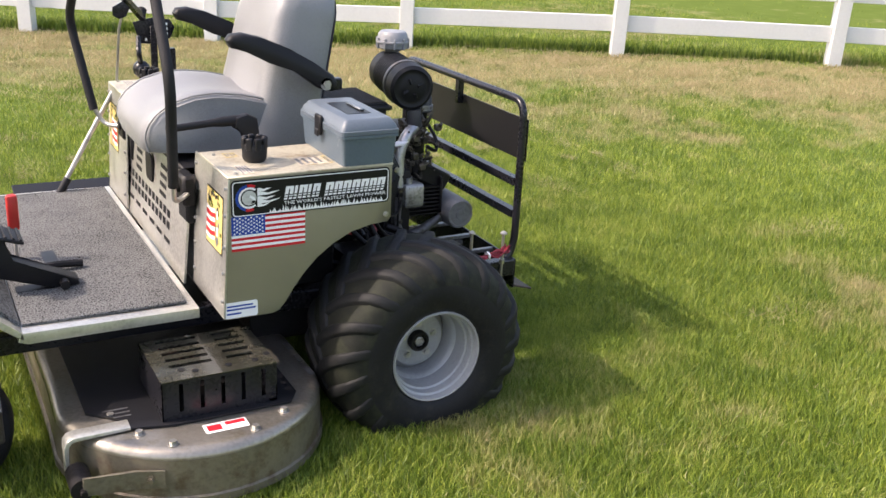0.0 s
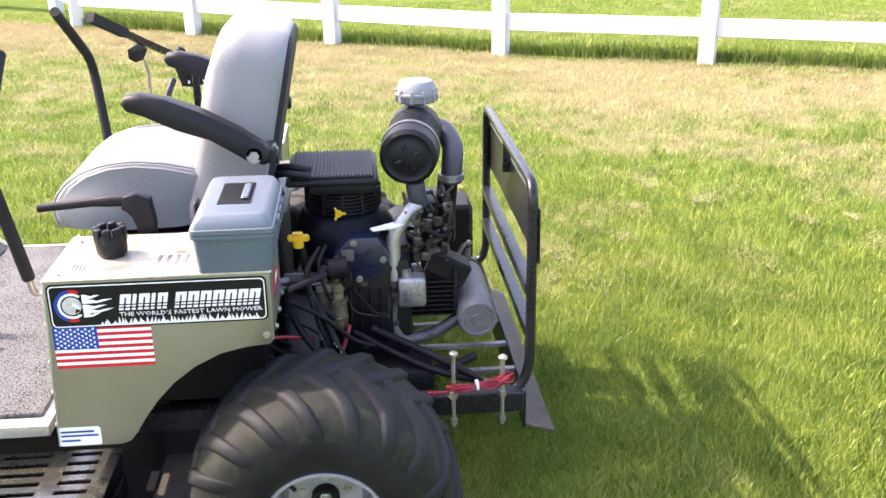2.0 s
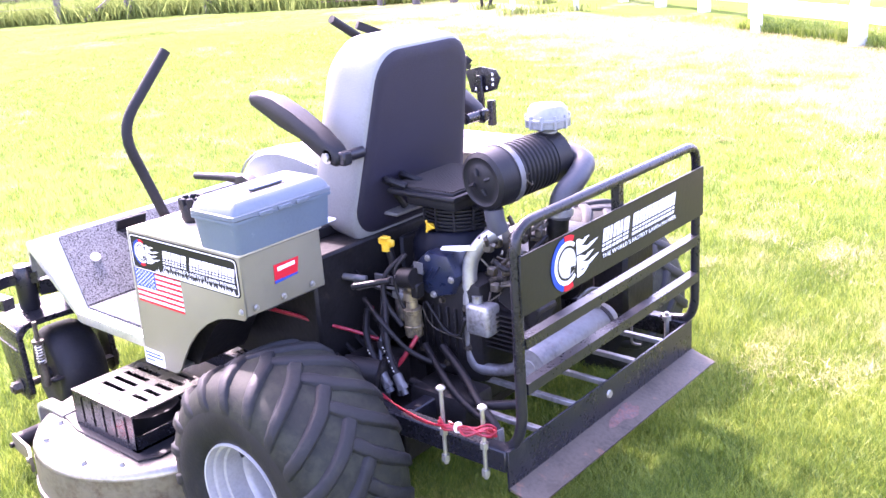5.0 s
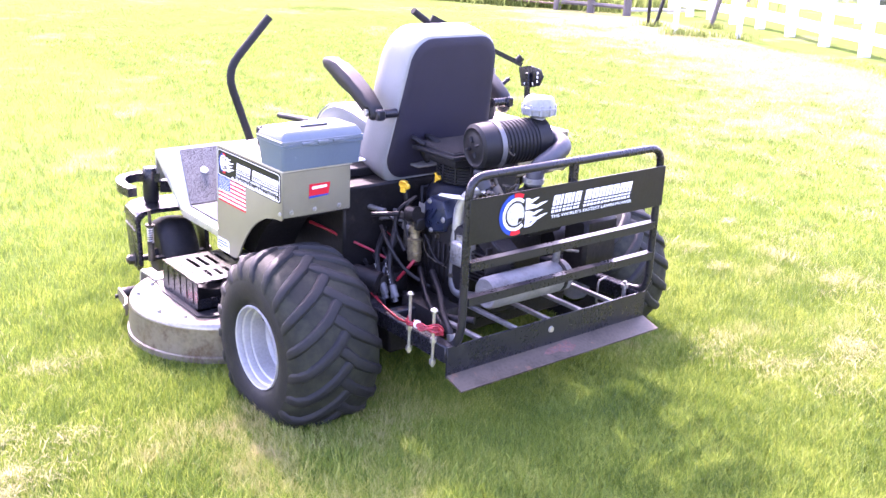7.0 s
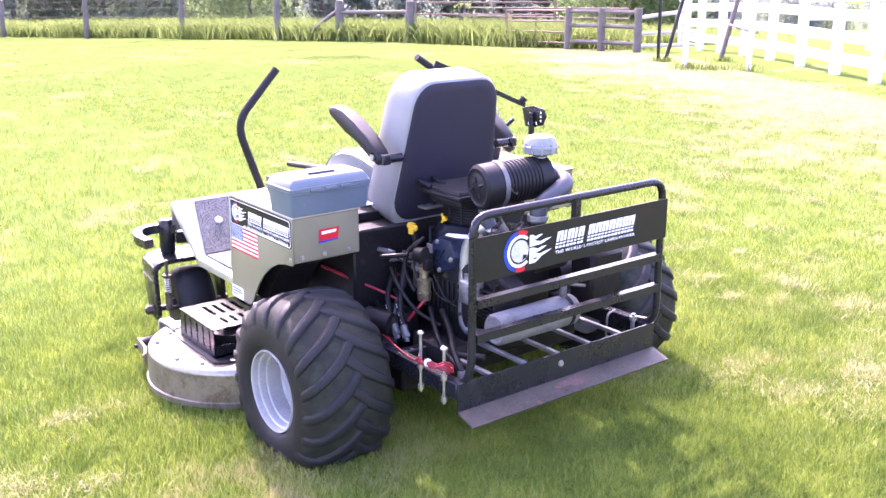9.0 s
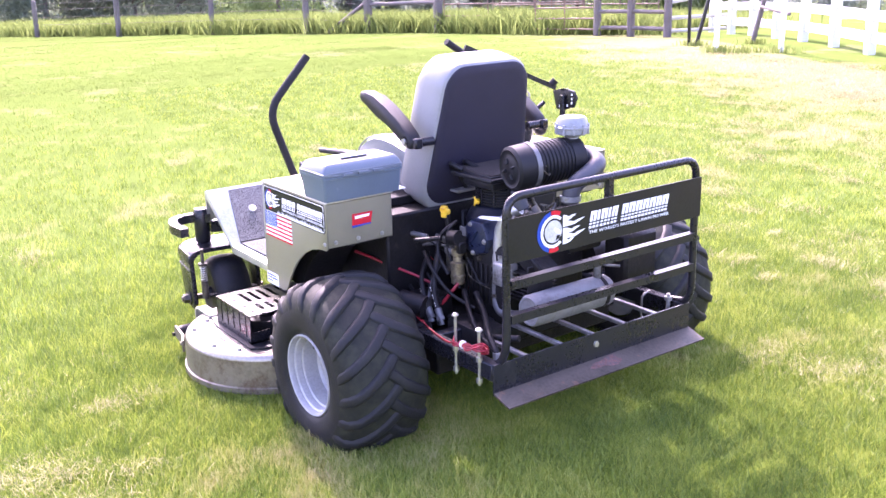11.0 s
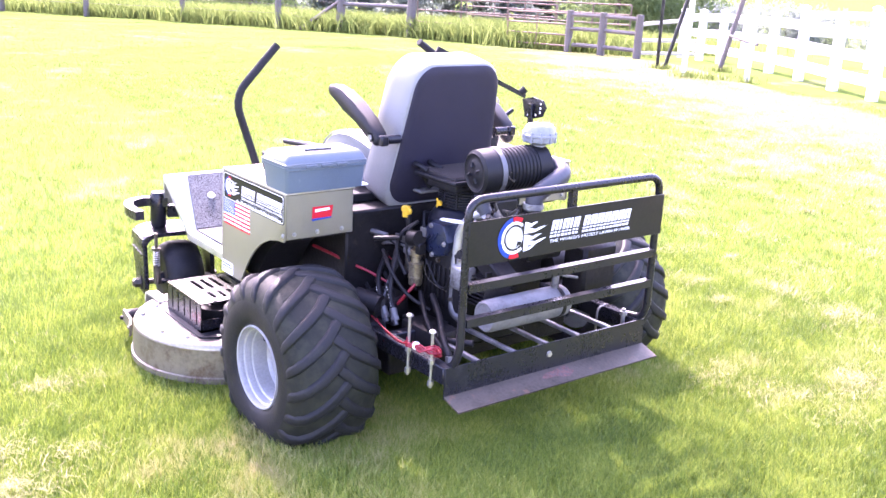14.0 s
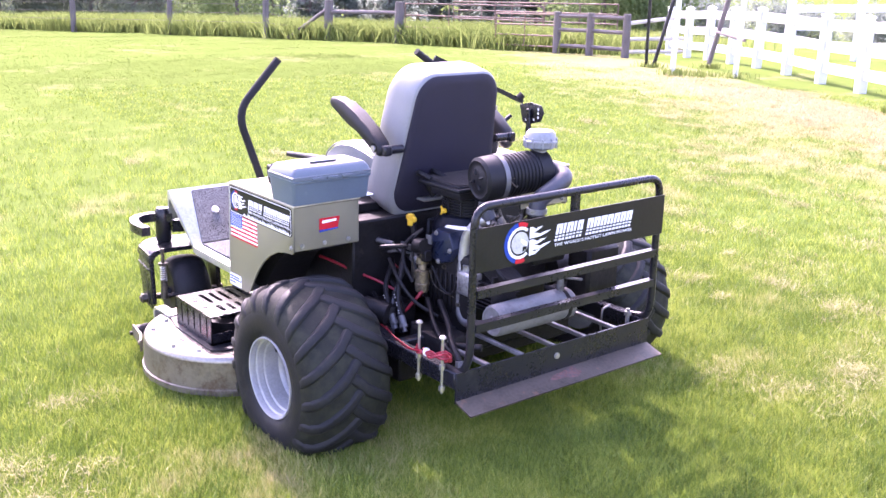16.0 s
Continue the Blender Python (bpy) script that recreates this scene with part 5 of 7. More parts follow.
tb(bm, [(0.235, -0.01, 0.66), (0.228, -0.005, 0.54), (0.26, -0.01, 0.475), (0.37, 0.02, 0.48), (0.46, 0.02, 0.54)], 0.021, 0.05, 14)
pipe = part("exhaust_pipe", bm, M_DULLPIPE, eng, "grey exhaust pipe", 60)
bm = B()
lathe(bm, [(0.0, 0.0), (0.0, 0.02), (0.003, 0.022), (0.003, 0.05), (0.0, 0.052), (0.0, 0.06), (0.012, 0.067), (0.1, 0.068), (0.43, 0.068), (0.442, 0.06), (0.442, 0.0)], (0.475, -0.055, 0.56), (0, 1, 0), 32)
muff = part("muffler", bm, M_PIPE, eng, "grey cylindrical muffler lying crosswise")
bm = B()
for y in (0.33,):
    lathe(bm, [(0, 0.0685), (0, 0.071), (0.018, 0.071), (0.018, 0.0685)], (0.475, y, 0.56), (0, 1, 0), 28)
    bx(bm, 0.46, 0.49, y, y + 0.018, 0.62, 0.68, 0.002)
bx(bm, 0.4, 0.41, 0.0, 0.14, 0.56, 0.72, 0.003, Matrix.Translation((0, 0, 0)))
pieces("muffler_strap", bm, M_GRIME, muff)
bm = B()
cy(bm, (0.48, 0.33, 0.62), (0.48, 0.33, 0.68), 0.016, seg=12)
tb(bm, [(0.44, 0.28, 0.66), (0.47, 0.31, 0.7), (0.5, 0.36, 0.68), (0.5, 0.44, 0.66)], 0.007, 0.02, 8)
part("choke_rod", bm, M_DULLPIPE, muff)
# white fan guard wing
bm = B()
prism(bm, [(0.165, -0.03), (0.175, -0.052), (0.24, -0.035), (0.3, 0.02), (0.285, 0.06), (0.23, 0.012)], "z", 0.89, 0.896, 0.001)
part("plastic_tab", bm, M_WHITE, eng, "white plastic tab")
# dipstick, filler, and wing cap
bm = B()
tb(bm, [(-0.06, -0.05, 0.86), (-0.04, -0.04, 0.74), (0.0, -0.02, 0.6)], 0.014, 0.05, 10)
ds = part("oil_filler", bm, M_GRIME, eng)
bm = B()
cy(bm, (-0.066, -0.054, 0.85), (-0.066, -0.054, 0.875), 0.018, seg=14)
bx(bm, -0.1, -0.03, -0.062, -0.046, 0.868, 0.892, 0.005)
bx(bm, -0.085, -0.05, -0.066, -0.042, 0.89, 0.9, 0.004)
part("dipstick_cap", bm, M_YELLOW, ds, "yellow plastic dipstick handle")
bm = B()
cy(bm, (0.065, 0.035, 0.93), (0.065, 0.02, 0.932), 0.012, seg=10)
for a in (90, 210, 330):
    bx(bm, -0.004, 0.004, 0.0, 0.006, 0.0, 0.024, 0.001, Matrix.Translation((0.065, 0.018, 0.932)) @ Matrix.Rotation(radians(a), 4, "Y"))
part("wing_cap", bm, M_YELLOW, eng, "small yellow wing cap")
# fuel filter, solenoid, oil filter
bm = B()
lathe(bm, [(0.57, 0.0), (0.57, 0.026), (0.575, 0.031), (0.6, 0.031), (0.602, 0.034), (0.612, 0.034), (0.614, 0.031), (0.66, 0.031), (0.662, 0.034), (0.672, 0.034), (0.676, 0.022), (0.7, 0.02), (0.705, 0.028), (0.73, 0.028), (0.735, 0.012), (0.76, 0.012), (0.76, 0.0)], (0.05, -0.075, 0.0), (0, 0, 1), 18)
part("fuel_filter", bm, M_BRASSY, eng, "stained metal fuel filter")
bm = B()
lathe(bm, [(0.62, 0.0), (0.62, 0.025), (0.7, 0.025), (0.71, 0.012), (0.74, 0.012), (0.74, 0.0)], (0.0, -0.07, 0), (0.0, 0, 1), 16)
part("solenoid", bm, M_CARB, eng)
bm = B()
cy(bm, (0.03, -0.09, 0.78), (0.09, -0.09, 0.79), 0.035, seg=18)
bx(bm, 0.07, 0.1, -0.1, -0.06, 0.72, 0.77, 0.004)
part("starter_motor", bm, M_GRIME, eng)
bm = B()
bx(bm, 0.07, 0.11, -0.075, -0.07, 0.8, 0.84, 0.001)
bx(bm, 0.16, 0.21, -0.03, -0.02, 0.77, 0.795, 0.001)
pieces("engine_label", bm, M_DULLPIPE, eng)
bm = B()
bx(bm, 0.34, 0.5, 0.02, 0.12, 0.68, 0.76, 0.008, Matrix.Translation((0.42, 0, 0.72)) @ Matrix.Rotation(radians(28), 4, "Y") @ Matrix.Translation((-0.42, 0, -0.72)))
part("heat_shield", bm, M_GRIME, eng)
# hoses and cables on the near side
H = [
    (M_WIRE, 0.008, [(0.085, -0.1, 0.585), (0.075, -0.13, 0.55), (0.05, -0.16, 0.5), (0.01, -0.19, 0.45)], "red battery cable"),
    (M_WIRE, 0.0075, [(-0.4, -0.33, 0.668), (-0.3, -0.31, 0.66), (-0.2, -0.28, 0.64)], "red battery cable"),
    (M_WIRE, 0.0065, [(-0.16, -0.25, 0.625), (-0.1, -0.22, 0.61), (-0.03, -0.17, 0.575)], "red battery cable"),
    (M_WIRE, 0.003, [(-0.25, -0.176, 0.725), (-0.2, -0.1, 0.68), (-0.16, -0.05, 0.62)], "thin red wire"),
    (M_GRIME, 0.014, [(-0.05, -0.1, 0.75), (0.0, -0.18, 0.6), (0.06, -0.2, 0.5), (0.1, -0.22, 0.42)], "black hose"),
    (M_GRIME, 0.016, [(0.1, -0.08, 0.55), (0.25, -0.16, 0.49), (0.36, -0.2, 0.45), (0.5, -0.22, 0.42)], "black hose"),
    (M_GRIME, 0.012, [(-0.1, -0.15, 0.7), (0.02, -0.2, 0.66), (0.1, -0.16, 0.55), (0.2, -0.1, 0.5)], "black hose"),
    (M_GRIME, 0.007, [(0.1, -0.06, 0.7), (0.17, -0.05, 0.6), (0.22, -0.04, 0.59), (0.24, -0.03, 0.65)], "thin black hose"),
    (M_GRIME, 0.011, [(0.36, -0.01, 0.87), (0.41, -0.01, 0.84), (0.44, 0.05, 0.88), (0.45, 0.15, 0.92)], "black hose"),
    (M_HOSE, 0.01, [(-0.02, -0.12, 0.66), (0.0, -0.2, 0.56), (0.05, -0.24, 0.47), (0.08, -0.25, 0.4)], "dark grey hose"),
    (M_GRIME, 0.013, [(0.0, -0.04, 0.84), (-0.05, -0.1, 0.78), (-0.03, -0.13, 0.7), (0.04, -0.12, 0.62)], "black hose"),
    (M_GRIME, 0.009, [(0.02, -0.05, 0.85), (-0.01, -0.09, 0.8), (0.01, -0.1, 0.72), (0.07, -0.09, 0.6)], "black hose"),
    (M_GRIME, 0.006, [(-0.2, -0.1, 0.78), (-0.1, -0.12, 0.74), (0.0, -0.08, 0.7), (0.08, -0.09, 0.56)], "thin black wire"),
    (M_GRIME, 0.005, [(-0.22, -0.05, 0.7), (-0.12, -0.1, 0.62), (-0.02, -0.16, 0.6), (0.06, -0.18, 0.5)], "thin black wire"),
    (M_CARB, 0.003, [(0.08, -0.06, 0.68), (0.1, -0.05, 0.61), (0.15, -0.04, 0.59), (0.22, -0.03, 0.58)], "thin bare wire"),
    (M_GRIME, 0.022, [(0.1, -0.16, 0.45), (0.25, -0.18, 0.44), (0.4, -0.16, 0.44), (0.5, -0.1, 0.45)], "thick black hose"),
]
for material, r, pts, lb in H:
    bm = B()
    tb(bm, pts, r if material is M_WIRE else 0.72 * r, 0.07, 8)
    part("hose", bm, material, eng, lb, 60)
bm = B()
for (x, y, z), d in (((0.0, -0.19, 0.58), (0.3, -0.1, -1)), ((0.05, -0.2, 0.52), (0.3, -0.1, -1))):
    cy(bm, (x, y, z), (x + d[0] * 0.04, y + d[1] * 0.04, z + d[2] * 0.04), 0.013, seg=10)
    cy(bm, (x + d[0] * 0.045, y + d[1] * 0.045, z + d[2] * 0.045), (x + d[0] * 0.07, y, z + d[2] * 0.07), 0.016, seg=6)
tb(bm, [(-0.1, -0.2, 0.76), (0.02, -0.14, 0.785)], 0.011, 0, 8)
pieces("hose_fitting", bm, M_GRIME, eng)
for pts in ([(-0.1, -0.14, 0.66), (-0.06, -0.2, 0.6), (0.0, -0.23, 0.54), (0.06, -0.235, 0.46)], [(-0.03, -0.12, 0.7), (0.02, -0.18, 0.63), (0.05, -0.21, 0.55), (0.11, -0.22, 0.46)]):
    bm = B()
    tb(bm, pts, 0.0115, 0.06, 10)
    braided = part("hydraulic_hose", bm, M_GRIME, eng, "black hydraulic hose with pale print", 60)
    bm = B()
    a, b = Vector(pts[2]), Vector(pts[3])
    for k in range(9):
        c, d = a.lerp(b, k / 9 - 0.3), a.lerp(b, k / 9 - 0.25)
        if k % 3 < 2:
            cy(bm, c + Vector((0.004, -0.011, 0.003)), d + Vector((0.004, -0.011, 0.003)), 0.0022, seg=5)
    pieces("print_dash", bm, M_FADEDGREY, braided)
    bm = B()
    cy(bm, a.lerp(b, 0.62), a.lerp(b, 0.98), 0.0165, seg=14)
    cy(bm, a.lerp(b, 0.98), a.lerp(b, 1.12), 0.02, seg=6)
    cy(bm, a.lerp(b, 1.12), a.lerp(b, 1.3), 0.011, seg=10)
    part("swaged_end", bm, M_DULLPIPE, braided, "dull zinc crimped hose end")
bm = B()
bx(bm, -0.12, 0.0, -0.075, -0.063, 0.735, 0.765, 0.003)
bx(bm, -0.02, 0.035, -0.1, -0.05, 0.7, 0.73, 0.006)
cy(bm, (0.01, -0.08, 0.69), (0.01, -0.08, 0.775), 0.011, seg=10)
cy(bm, (0.01, -0.08, 0.775), (0.01, -0.08, 0.785), 0.02, seg=12)
tb(bm, [(-0.2, -0.12, 0.74), (-0.12, -0.1, 0.728), (0.0, -0.09, 0.735)], 0.006, 0.02, 8)
pieces("linkage", bm, M_DULLPIPE, eng, "dull steel throttle linkage")
bm = B()
tb(bm, [(0.16, -0.06, 0.55), (0.3, -0.12, 0.5), (0.42, -0.2, 0.47), (0.5, -0.225, 0.43), (0.515, -0.23, 0.4)], 0.014, 0.05, 10)
drain = part("drain_hose", bm, M_GRIME, eng, "black drain hose with brass elbow", 60)
bm = B()
cy(bm, (0.51, -0.228, 0.425), (0.516, -0.231, 0.385), 0.018, seg=6)
cy(bm, (0.516, -0.231, 0.385), (0.52, -0.25, 0.36), 0.013, seg=10)
part("elbow_fitting", bm, M_BOLT, drain, "bright metal elbow fitting")
bm = B()
tb(bm, [(-0.32, -0.22, 0.765), (-0.2, -0.17, 0.772), (-0.1, -0.13, 0.765)], 0.012, 0.02, 10)
tb(bm, [(-0.3, -0.12, 0.71), (-0.2, -0.12, 0.7), (-0.12, -0.05, 0.72)], 0.008, 0.02, 8)
cy(bm, (-0.24, -0.19, 0.769), (-0.2, -0.17, 0.772), 0.018, seg=12)
pieces("control_rod", bm, M_DULLPIPE, eng, "dull steel control rod")
bm = B()
for k in range(4):
    y = -0.22 + 0.05 * k
    tb(bm, [(-0.36 + 0.03 * k, y, 0.6), (-0.26, y + 0.02, 0.56 + 0.02 * k), (-0.17, y - 0.02, 0.5 + 0.02 * k), (-0.08, y, 0.47)], 0.009, 0.05, 8)
pieces("hose", bm, M_GRIME, eng, "black hose")
bm = B()
bx(bm, -0.16, -0.14, 0.1, 0.68, 0.42, 0.84, 0.008)
part("firewall", bm, M_BLACKMAT, eng)
bm = B()
bx(bm, 0.12, 0.36, -0.2, -0.05, 0.32, 0.46, 0.02, seg=2)
cy(bm, (-0.05, -0.32, 0.52), (0.05, -0.26, 0.5), 0.05, seg=18)
bx(bm, -0.12, 0.05, -0.26, -0.1, 0.4, 0.53, 0.02, seg=2)
pieces("hydro_pump", bm, M_GRIME, eng)
bm = B()
bx(bm, 0.42, 0.56, 0.45, 0.65, 0.55, 0.8, 0.015)
cy(bm, (0.3, 0.45, 0.65), (0.3, 0.7, 0.65), 0.08, seg=20)
part("far_cylinder", bm, M_GRIME, eng)
bm = B()
tb(bm, [(0.46, 0.79, 0.45), (0.46, 0.74, 0.44), (0.46, 0.735, 0.33), (0.49, 0.755, 0.325)], 0.005, 0.02, 8)
pieces("hook", bm, M_SHELF, chassis, "bent steel hook")
bm = B()
cy(bm, (0.585, 0.775, 0.33), (0.585, 0.775, 0.47), 0.009, seg=10)
cy(bm, (0.585, 0.775, 0.44), (0.585, 0.775, 0.458), 0.018, seg=6)
part("guard_stud", bm, M_SHELF, chassis, "threaded stud with nut")

eng.location += Vector((0.015, 0.055, -0.01))
air.location += Vector((0.01, -0.01, 0.045))
muff.location += Vector((0.04, -0.01, 0.005))

# ---- mowing deck ----
def deck_outline(grow=0.0):
    cx, cyy, r = -0.83, -0.49, 0.445 + grow
    pts = [(cx + r * math.cos(radians(a)), cyy + r * math.sin(radians(a))) for a in np.linspace(350, 185, 20)]
    pts += [(-1.265 - grow, -0.3), (-1.265 - grow, 0.22), (-1.265 - grow, 0.75)]
    pts += [(cx + r * math.cos(radians(a)), 0.9 + r * math.sin(radians(a))) for a in np.linspace(170, 10, 16)]
    pts += [(-0.39 + grow, 0.4), (-0.39 + grow, 0.0)]
    return pts
bm = B()
levels = [[bm.verts.new((*p, z)) for p in deck_outline(g)] for g, z in ((0.0, 0.226), (0.001, 0.24), (-0.006, 0.253), (-0.018, 0.262), (-0.034, 0.265))]
for va, vb in zip(levels, levels[1:]):
    for k in range(len(va)):
        bm.faces.new((va[k], va[(k + 1) % len(va)], vb[(k + 1) % len(va)], vb[k]))
bm.faces.new(levels[-1])
deck = part("mowing_deck", bm, M_DECK, mower, "worn silver steel mowing deck with rounded end")
bm = B()
o, i = deck_outline(0.0), deck_outline(-0.006)
n = len(o)
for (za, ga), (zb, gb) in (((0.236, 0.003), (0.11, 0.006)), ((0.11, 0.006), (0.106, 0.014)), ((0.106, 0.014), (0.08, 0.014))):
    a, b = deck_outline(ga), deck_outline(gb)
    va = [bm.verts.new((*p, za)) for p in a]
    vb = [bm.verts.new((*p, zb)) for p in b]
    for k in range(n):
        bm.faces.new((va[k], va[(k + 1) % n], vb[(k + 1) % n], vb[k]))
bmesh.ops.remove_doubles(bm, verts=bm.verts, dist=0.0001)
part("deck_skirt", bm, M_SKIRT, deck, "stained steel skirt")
bm = B()
for x, y in ((-0.98, -0.86), (-0.72, -0.87), (-1.06, -0.76), (-1.12, -0.62), (-0.6, -0.8)):
    hexbolt(bm, (x, y, 0.265), (0, 0, 1), 0.012, 0.012)
pieces("deck_bolt", bm, M_BOLT, deck)
bm = B()
bx(bm, -0.87, -0.73, -0.845, -0.79, 0.266, 0.2672, 0, mi=0)
bx(bm, -0.8, -0.735, -0.815, -0.795, 0.2675, 0.268, 0, mi=1)
bx(bm, -0.86, -0.815, -0.835, -0.8, 0.2675, 0.268, 0, mi=1)
part("deck_label", bm, [M_WHITE, M_RED], deck, "red and white danger label")
bm = B()
prism(bm, [(-0.52, 0.6), (-1.19, 0.6), (-1.19, -0.58), (-1.1, -0.66), (-1.08, -0.73), (-0.95, -0.76), (-0.56, -0.76), (-0.52, -0.7)], "z", 0.267, 0.275, 0.001)
part("belt_cover_plate", bm, M_BLACKMAT, deck, "black plate on the deck")
bm = B()
for k in range(3):
    bx(bm, -1.14 + 0.012 * k, -1.06, -0.6 - 0.025 * k, -0.593 - 0.025 * k, 0.2755, 0.2762, 0)
for k in range(3):
    bx(bm, -0.43, -0.41, -0.6 + 0.11 * k, -0.54 + 0.11 * k, 0.2675, 0.2685, 0)
pieces("deck_marking", bm, M_DULLPIPE, deck)
# slotted step over the pulley
bm = B()
X0, X1, Y0, Y1, ZT = -0.98, -0.6, -0.735, -0.42, 0.41
bx(bm, X0, X1, Y1 - 0.004, Y1, 0.275, ZT, 0)
bx(bm, X0, X0 + 0.004, Y0, Y1, 0.275, ZT, 0)
xs = np.linspace(X0 + 0.012, X1 - 0.012, 7)
# near wall as uprights between slots
bx(bm, X0, X1, Y0, Y0 + 0.004, 0.275, 0.3, 0)
bx(bm, X0, X1, Y0, Y0 + 0.004, 0.4, ZT, 0)
edge = X0
for k in range(5):
    x = X0 + 0.055 + k * 0.068
    bx(bm, edge, x, Y0, Y0 + 0.004, 0.299, 0.401, 0)
    edge = x + 0.014
bx(bm, edge, X1, Y0, Y0 + 0.004, 0.299, 0.401, 0)
bx(bm, X1 - 0.004, X1, Y0, Y1, 0.275, 0.33, 0)
bx(bm, X1 - 0.03, X1, Y0, Y1, 0.27, 0.285, 0.001)
step = pieces("step_box", bm, M_BLACK, deck, "slotted black steel step with worn top")[0]
# top as strips between slots
bm = B()
def top(x0, x1, y0, y1):
    bx(bm, x0, x1, y0, y1, ZT - 0.001, ZT + 0.004, 0)
top(X0, X0 + 0.05, Y0, Y1)
top(X1 - 0.05, X1, Y0, Y1)
top(-0.79, -0.74, Y0, Y1)
for xa, xb in ((X0 + 0.05, -0.79), (-0.74, X1 - 0.05)):
    top(xa, xb, Y0, Y0 + 0.09)
    for k in range(5):
        y = Y0 + 0.102 + k * 0.048
        top(xa, xb, y + 0.008, y + 0.036 if k < 4 else Y1)
pieces("step_top", bm, mat("worn_step_paint", (0.036, 0.035, 0.026), 0.27, 0.1, 0.5, 6, 80, 0.15, dirt=(0.07, 0.066, 0.055), dirt_at=0.58, coat=0.5), step, "worn olive-grey slotted top")
# Black discs on the uncut top paint the dark inside of round holes
bm = B()
for x, y in ((-0.9, -0.67), (-0.86, -0.69), (-0.66, -0.69), (-0.61, -0.66), (-0.75, -0.69)):
    cy(bm, (x, y, ZT + 0.004), (x, y, ZT + 0.006), 0.011, seg=14)
pieces("step_hole", bm, M_BLACKMAT, step)
bm = B()
cy(bm, (-0.77, -0.57, 0.275), (-0.77, -0.57, 0.34), 0.11, seg=26)
cy(bm, (-0.77, -0.57, 0.34), (-0.77, -0.57, 0.39), 0.04, seg=18)
part("pulley", bm, M_GRIME, deck)
# anti-scalp roller bracket and lift rod in front
bm = B()
bent = [(-1.08, 0.27), (-1.08, 0.281), (-1.245, 0.281), (-1.266, 0.275), (-1.277, 0.262), (-1.28, 0.24), (-1.28, 0.15), (-1.269, 0.15), (-1.269, 0.24), (-1.266, 0.256), (-1.258, 0.266), (-1.245, 0.27)]
prism(bm, bent, "y", -0.735, -0.68, 0.002)
br = part("roller_bracket", bm, M_STEEL, deck, "bent steel bracket with roller")
bm = B()
prism(bm, [(-1.02, -0.915), (-1.1, -0.88), (-1.25, -0.862), (-1.25, -0.85), (-1.1, -0.868), (-1.02, -0.903)], "z", 0.15, 0.21, 0.002)
hexbolt(bm, (-1.06, -0.898, 0.18), (-0.4, -0.9, 0), 0.01, 0.008)
part("roller_plate", bm, M_SKIRT, br, "stained bent plate")
bm = B()
cy(bm, (-1.25, -0.848, 0.165), (-1.25, -0.74, 0.165), 0.036, seg=20)
cy(bm, (-1.25, -0.875, 0.165), (-1.25, -0.72, 0.165), 0.01, seg=10)
part("roller", bm, M_GRIME, br)
bm = B()
RX, RY = -1.45, -0.6
cy(bm, (RX, RY, 0.27), (RX, RY, 0.52), 0.009, seg=10)
cy(bm, (RX, RY, 0.43), (RX, RY, 0.442), 0.024, seg=16)
cy(bm, (RX, RY, 0.245), (RX, RY, 0.345), 0.018, seg=14)
cy(bm, (RX, RY, 0.255), (RX, RY + 0.04, 0.255), 0.01, seg=10)
rod = part("lift_rod", bm, M_CARB, deck, "spring-loaded lift rod")
bm = B()
coil = [(RX + 0.016 * math.cos(a), RY + 0.016 * math.sin(a), 0.345 + 0.085 * a / 44) for a in np.linspace(0, 44, 90)]
tb(bm, coil, 0.003, 0, 5)
part("spring", bm, M_BOLT, rod)
bm = B()
bx(bm, RX - 0.02, RX + 0.02, RY + 0.02, RY + 0.3, 0.25, 0.26, 0.002)
part("rod_bracket", bm, M_GRIME, rod)
# chute flap on the far side
bm = B()
bx(bm, -1.15, -0.6, 1.2, 1.62, 0.3, 0.312, 0.003, Matrix.Translation((0, 1.2, 0.3)) @ Matrix.Rotation(radians(14), 4, "X") @ Matrix.Translation((0, -1.2, -0.3)))
ch = part("discharge_chute", bm, M_BLACKMAT, deck, "black rubber discharge chute")
bm = B()
bx(bm, -0.98, -0.8, 1.3, 1.42, 0.345, 0.347, 0)
part("chute_label", bm, M_WHITE, ch)

deck.location += Vector((0.025, -0.01, -0.02))

# ---- foot platform ----
PY0, PY1 = -0.48, mir(-0.48)
bm = B()
prism(bm, [(-0.755, 0.475), (-0.755, 0.51), (-1.32, 0.515), (-1.33, 0.485), (-1.3, 0.475)], "y", PY0, PY1, 0.002)
prism(bm, [(-1.31, 0.485), (-1.315, 0.515), (-1.61, 0.765), (-1.63, 0.757), (-1.63, 0.6), (-1.615, 0.6), (-1.615, 0.727)], "y", PY0, PY1, 0.002)
plat = part("foot_platform", bm, M_STEEL, mower, "silver framed foot platform with grey rubber mat")
bm = B()
prism(bm, [(-0.785, PY0 + 0.05), (-0.785, PY1 - 0.05), (-1.312, PY1 - 0.05), (-1.312, PY0 + 0.05)], "z", 0.5155, 0.525, 0.001)
part("rubber_mat", bm, M_MAT, plat, "coarse speckled grey rubber mat")
bm = B()
q = [(-1.32, PY0 + 0.05), (-1.32, PY1 - 0.05), (-1.585, PY1 - 0.12), (-1.585, PY0 + 0.12)]
zz = lambda x: 0.515 + (-1.315 - x) * 0.847
lo = [bm.verts.new((x, y, zz(x) + 0.001)) for x, y in q]
hi = [bm.verts.new((x + 0.003, y, zz(x) + 0.012)) for x, y in q]
for k in range(4):
    bm.faces.new((lo[k], lo[(k + 1) % 4], hi[(k + 1) % 4], hi[k]))
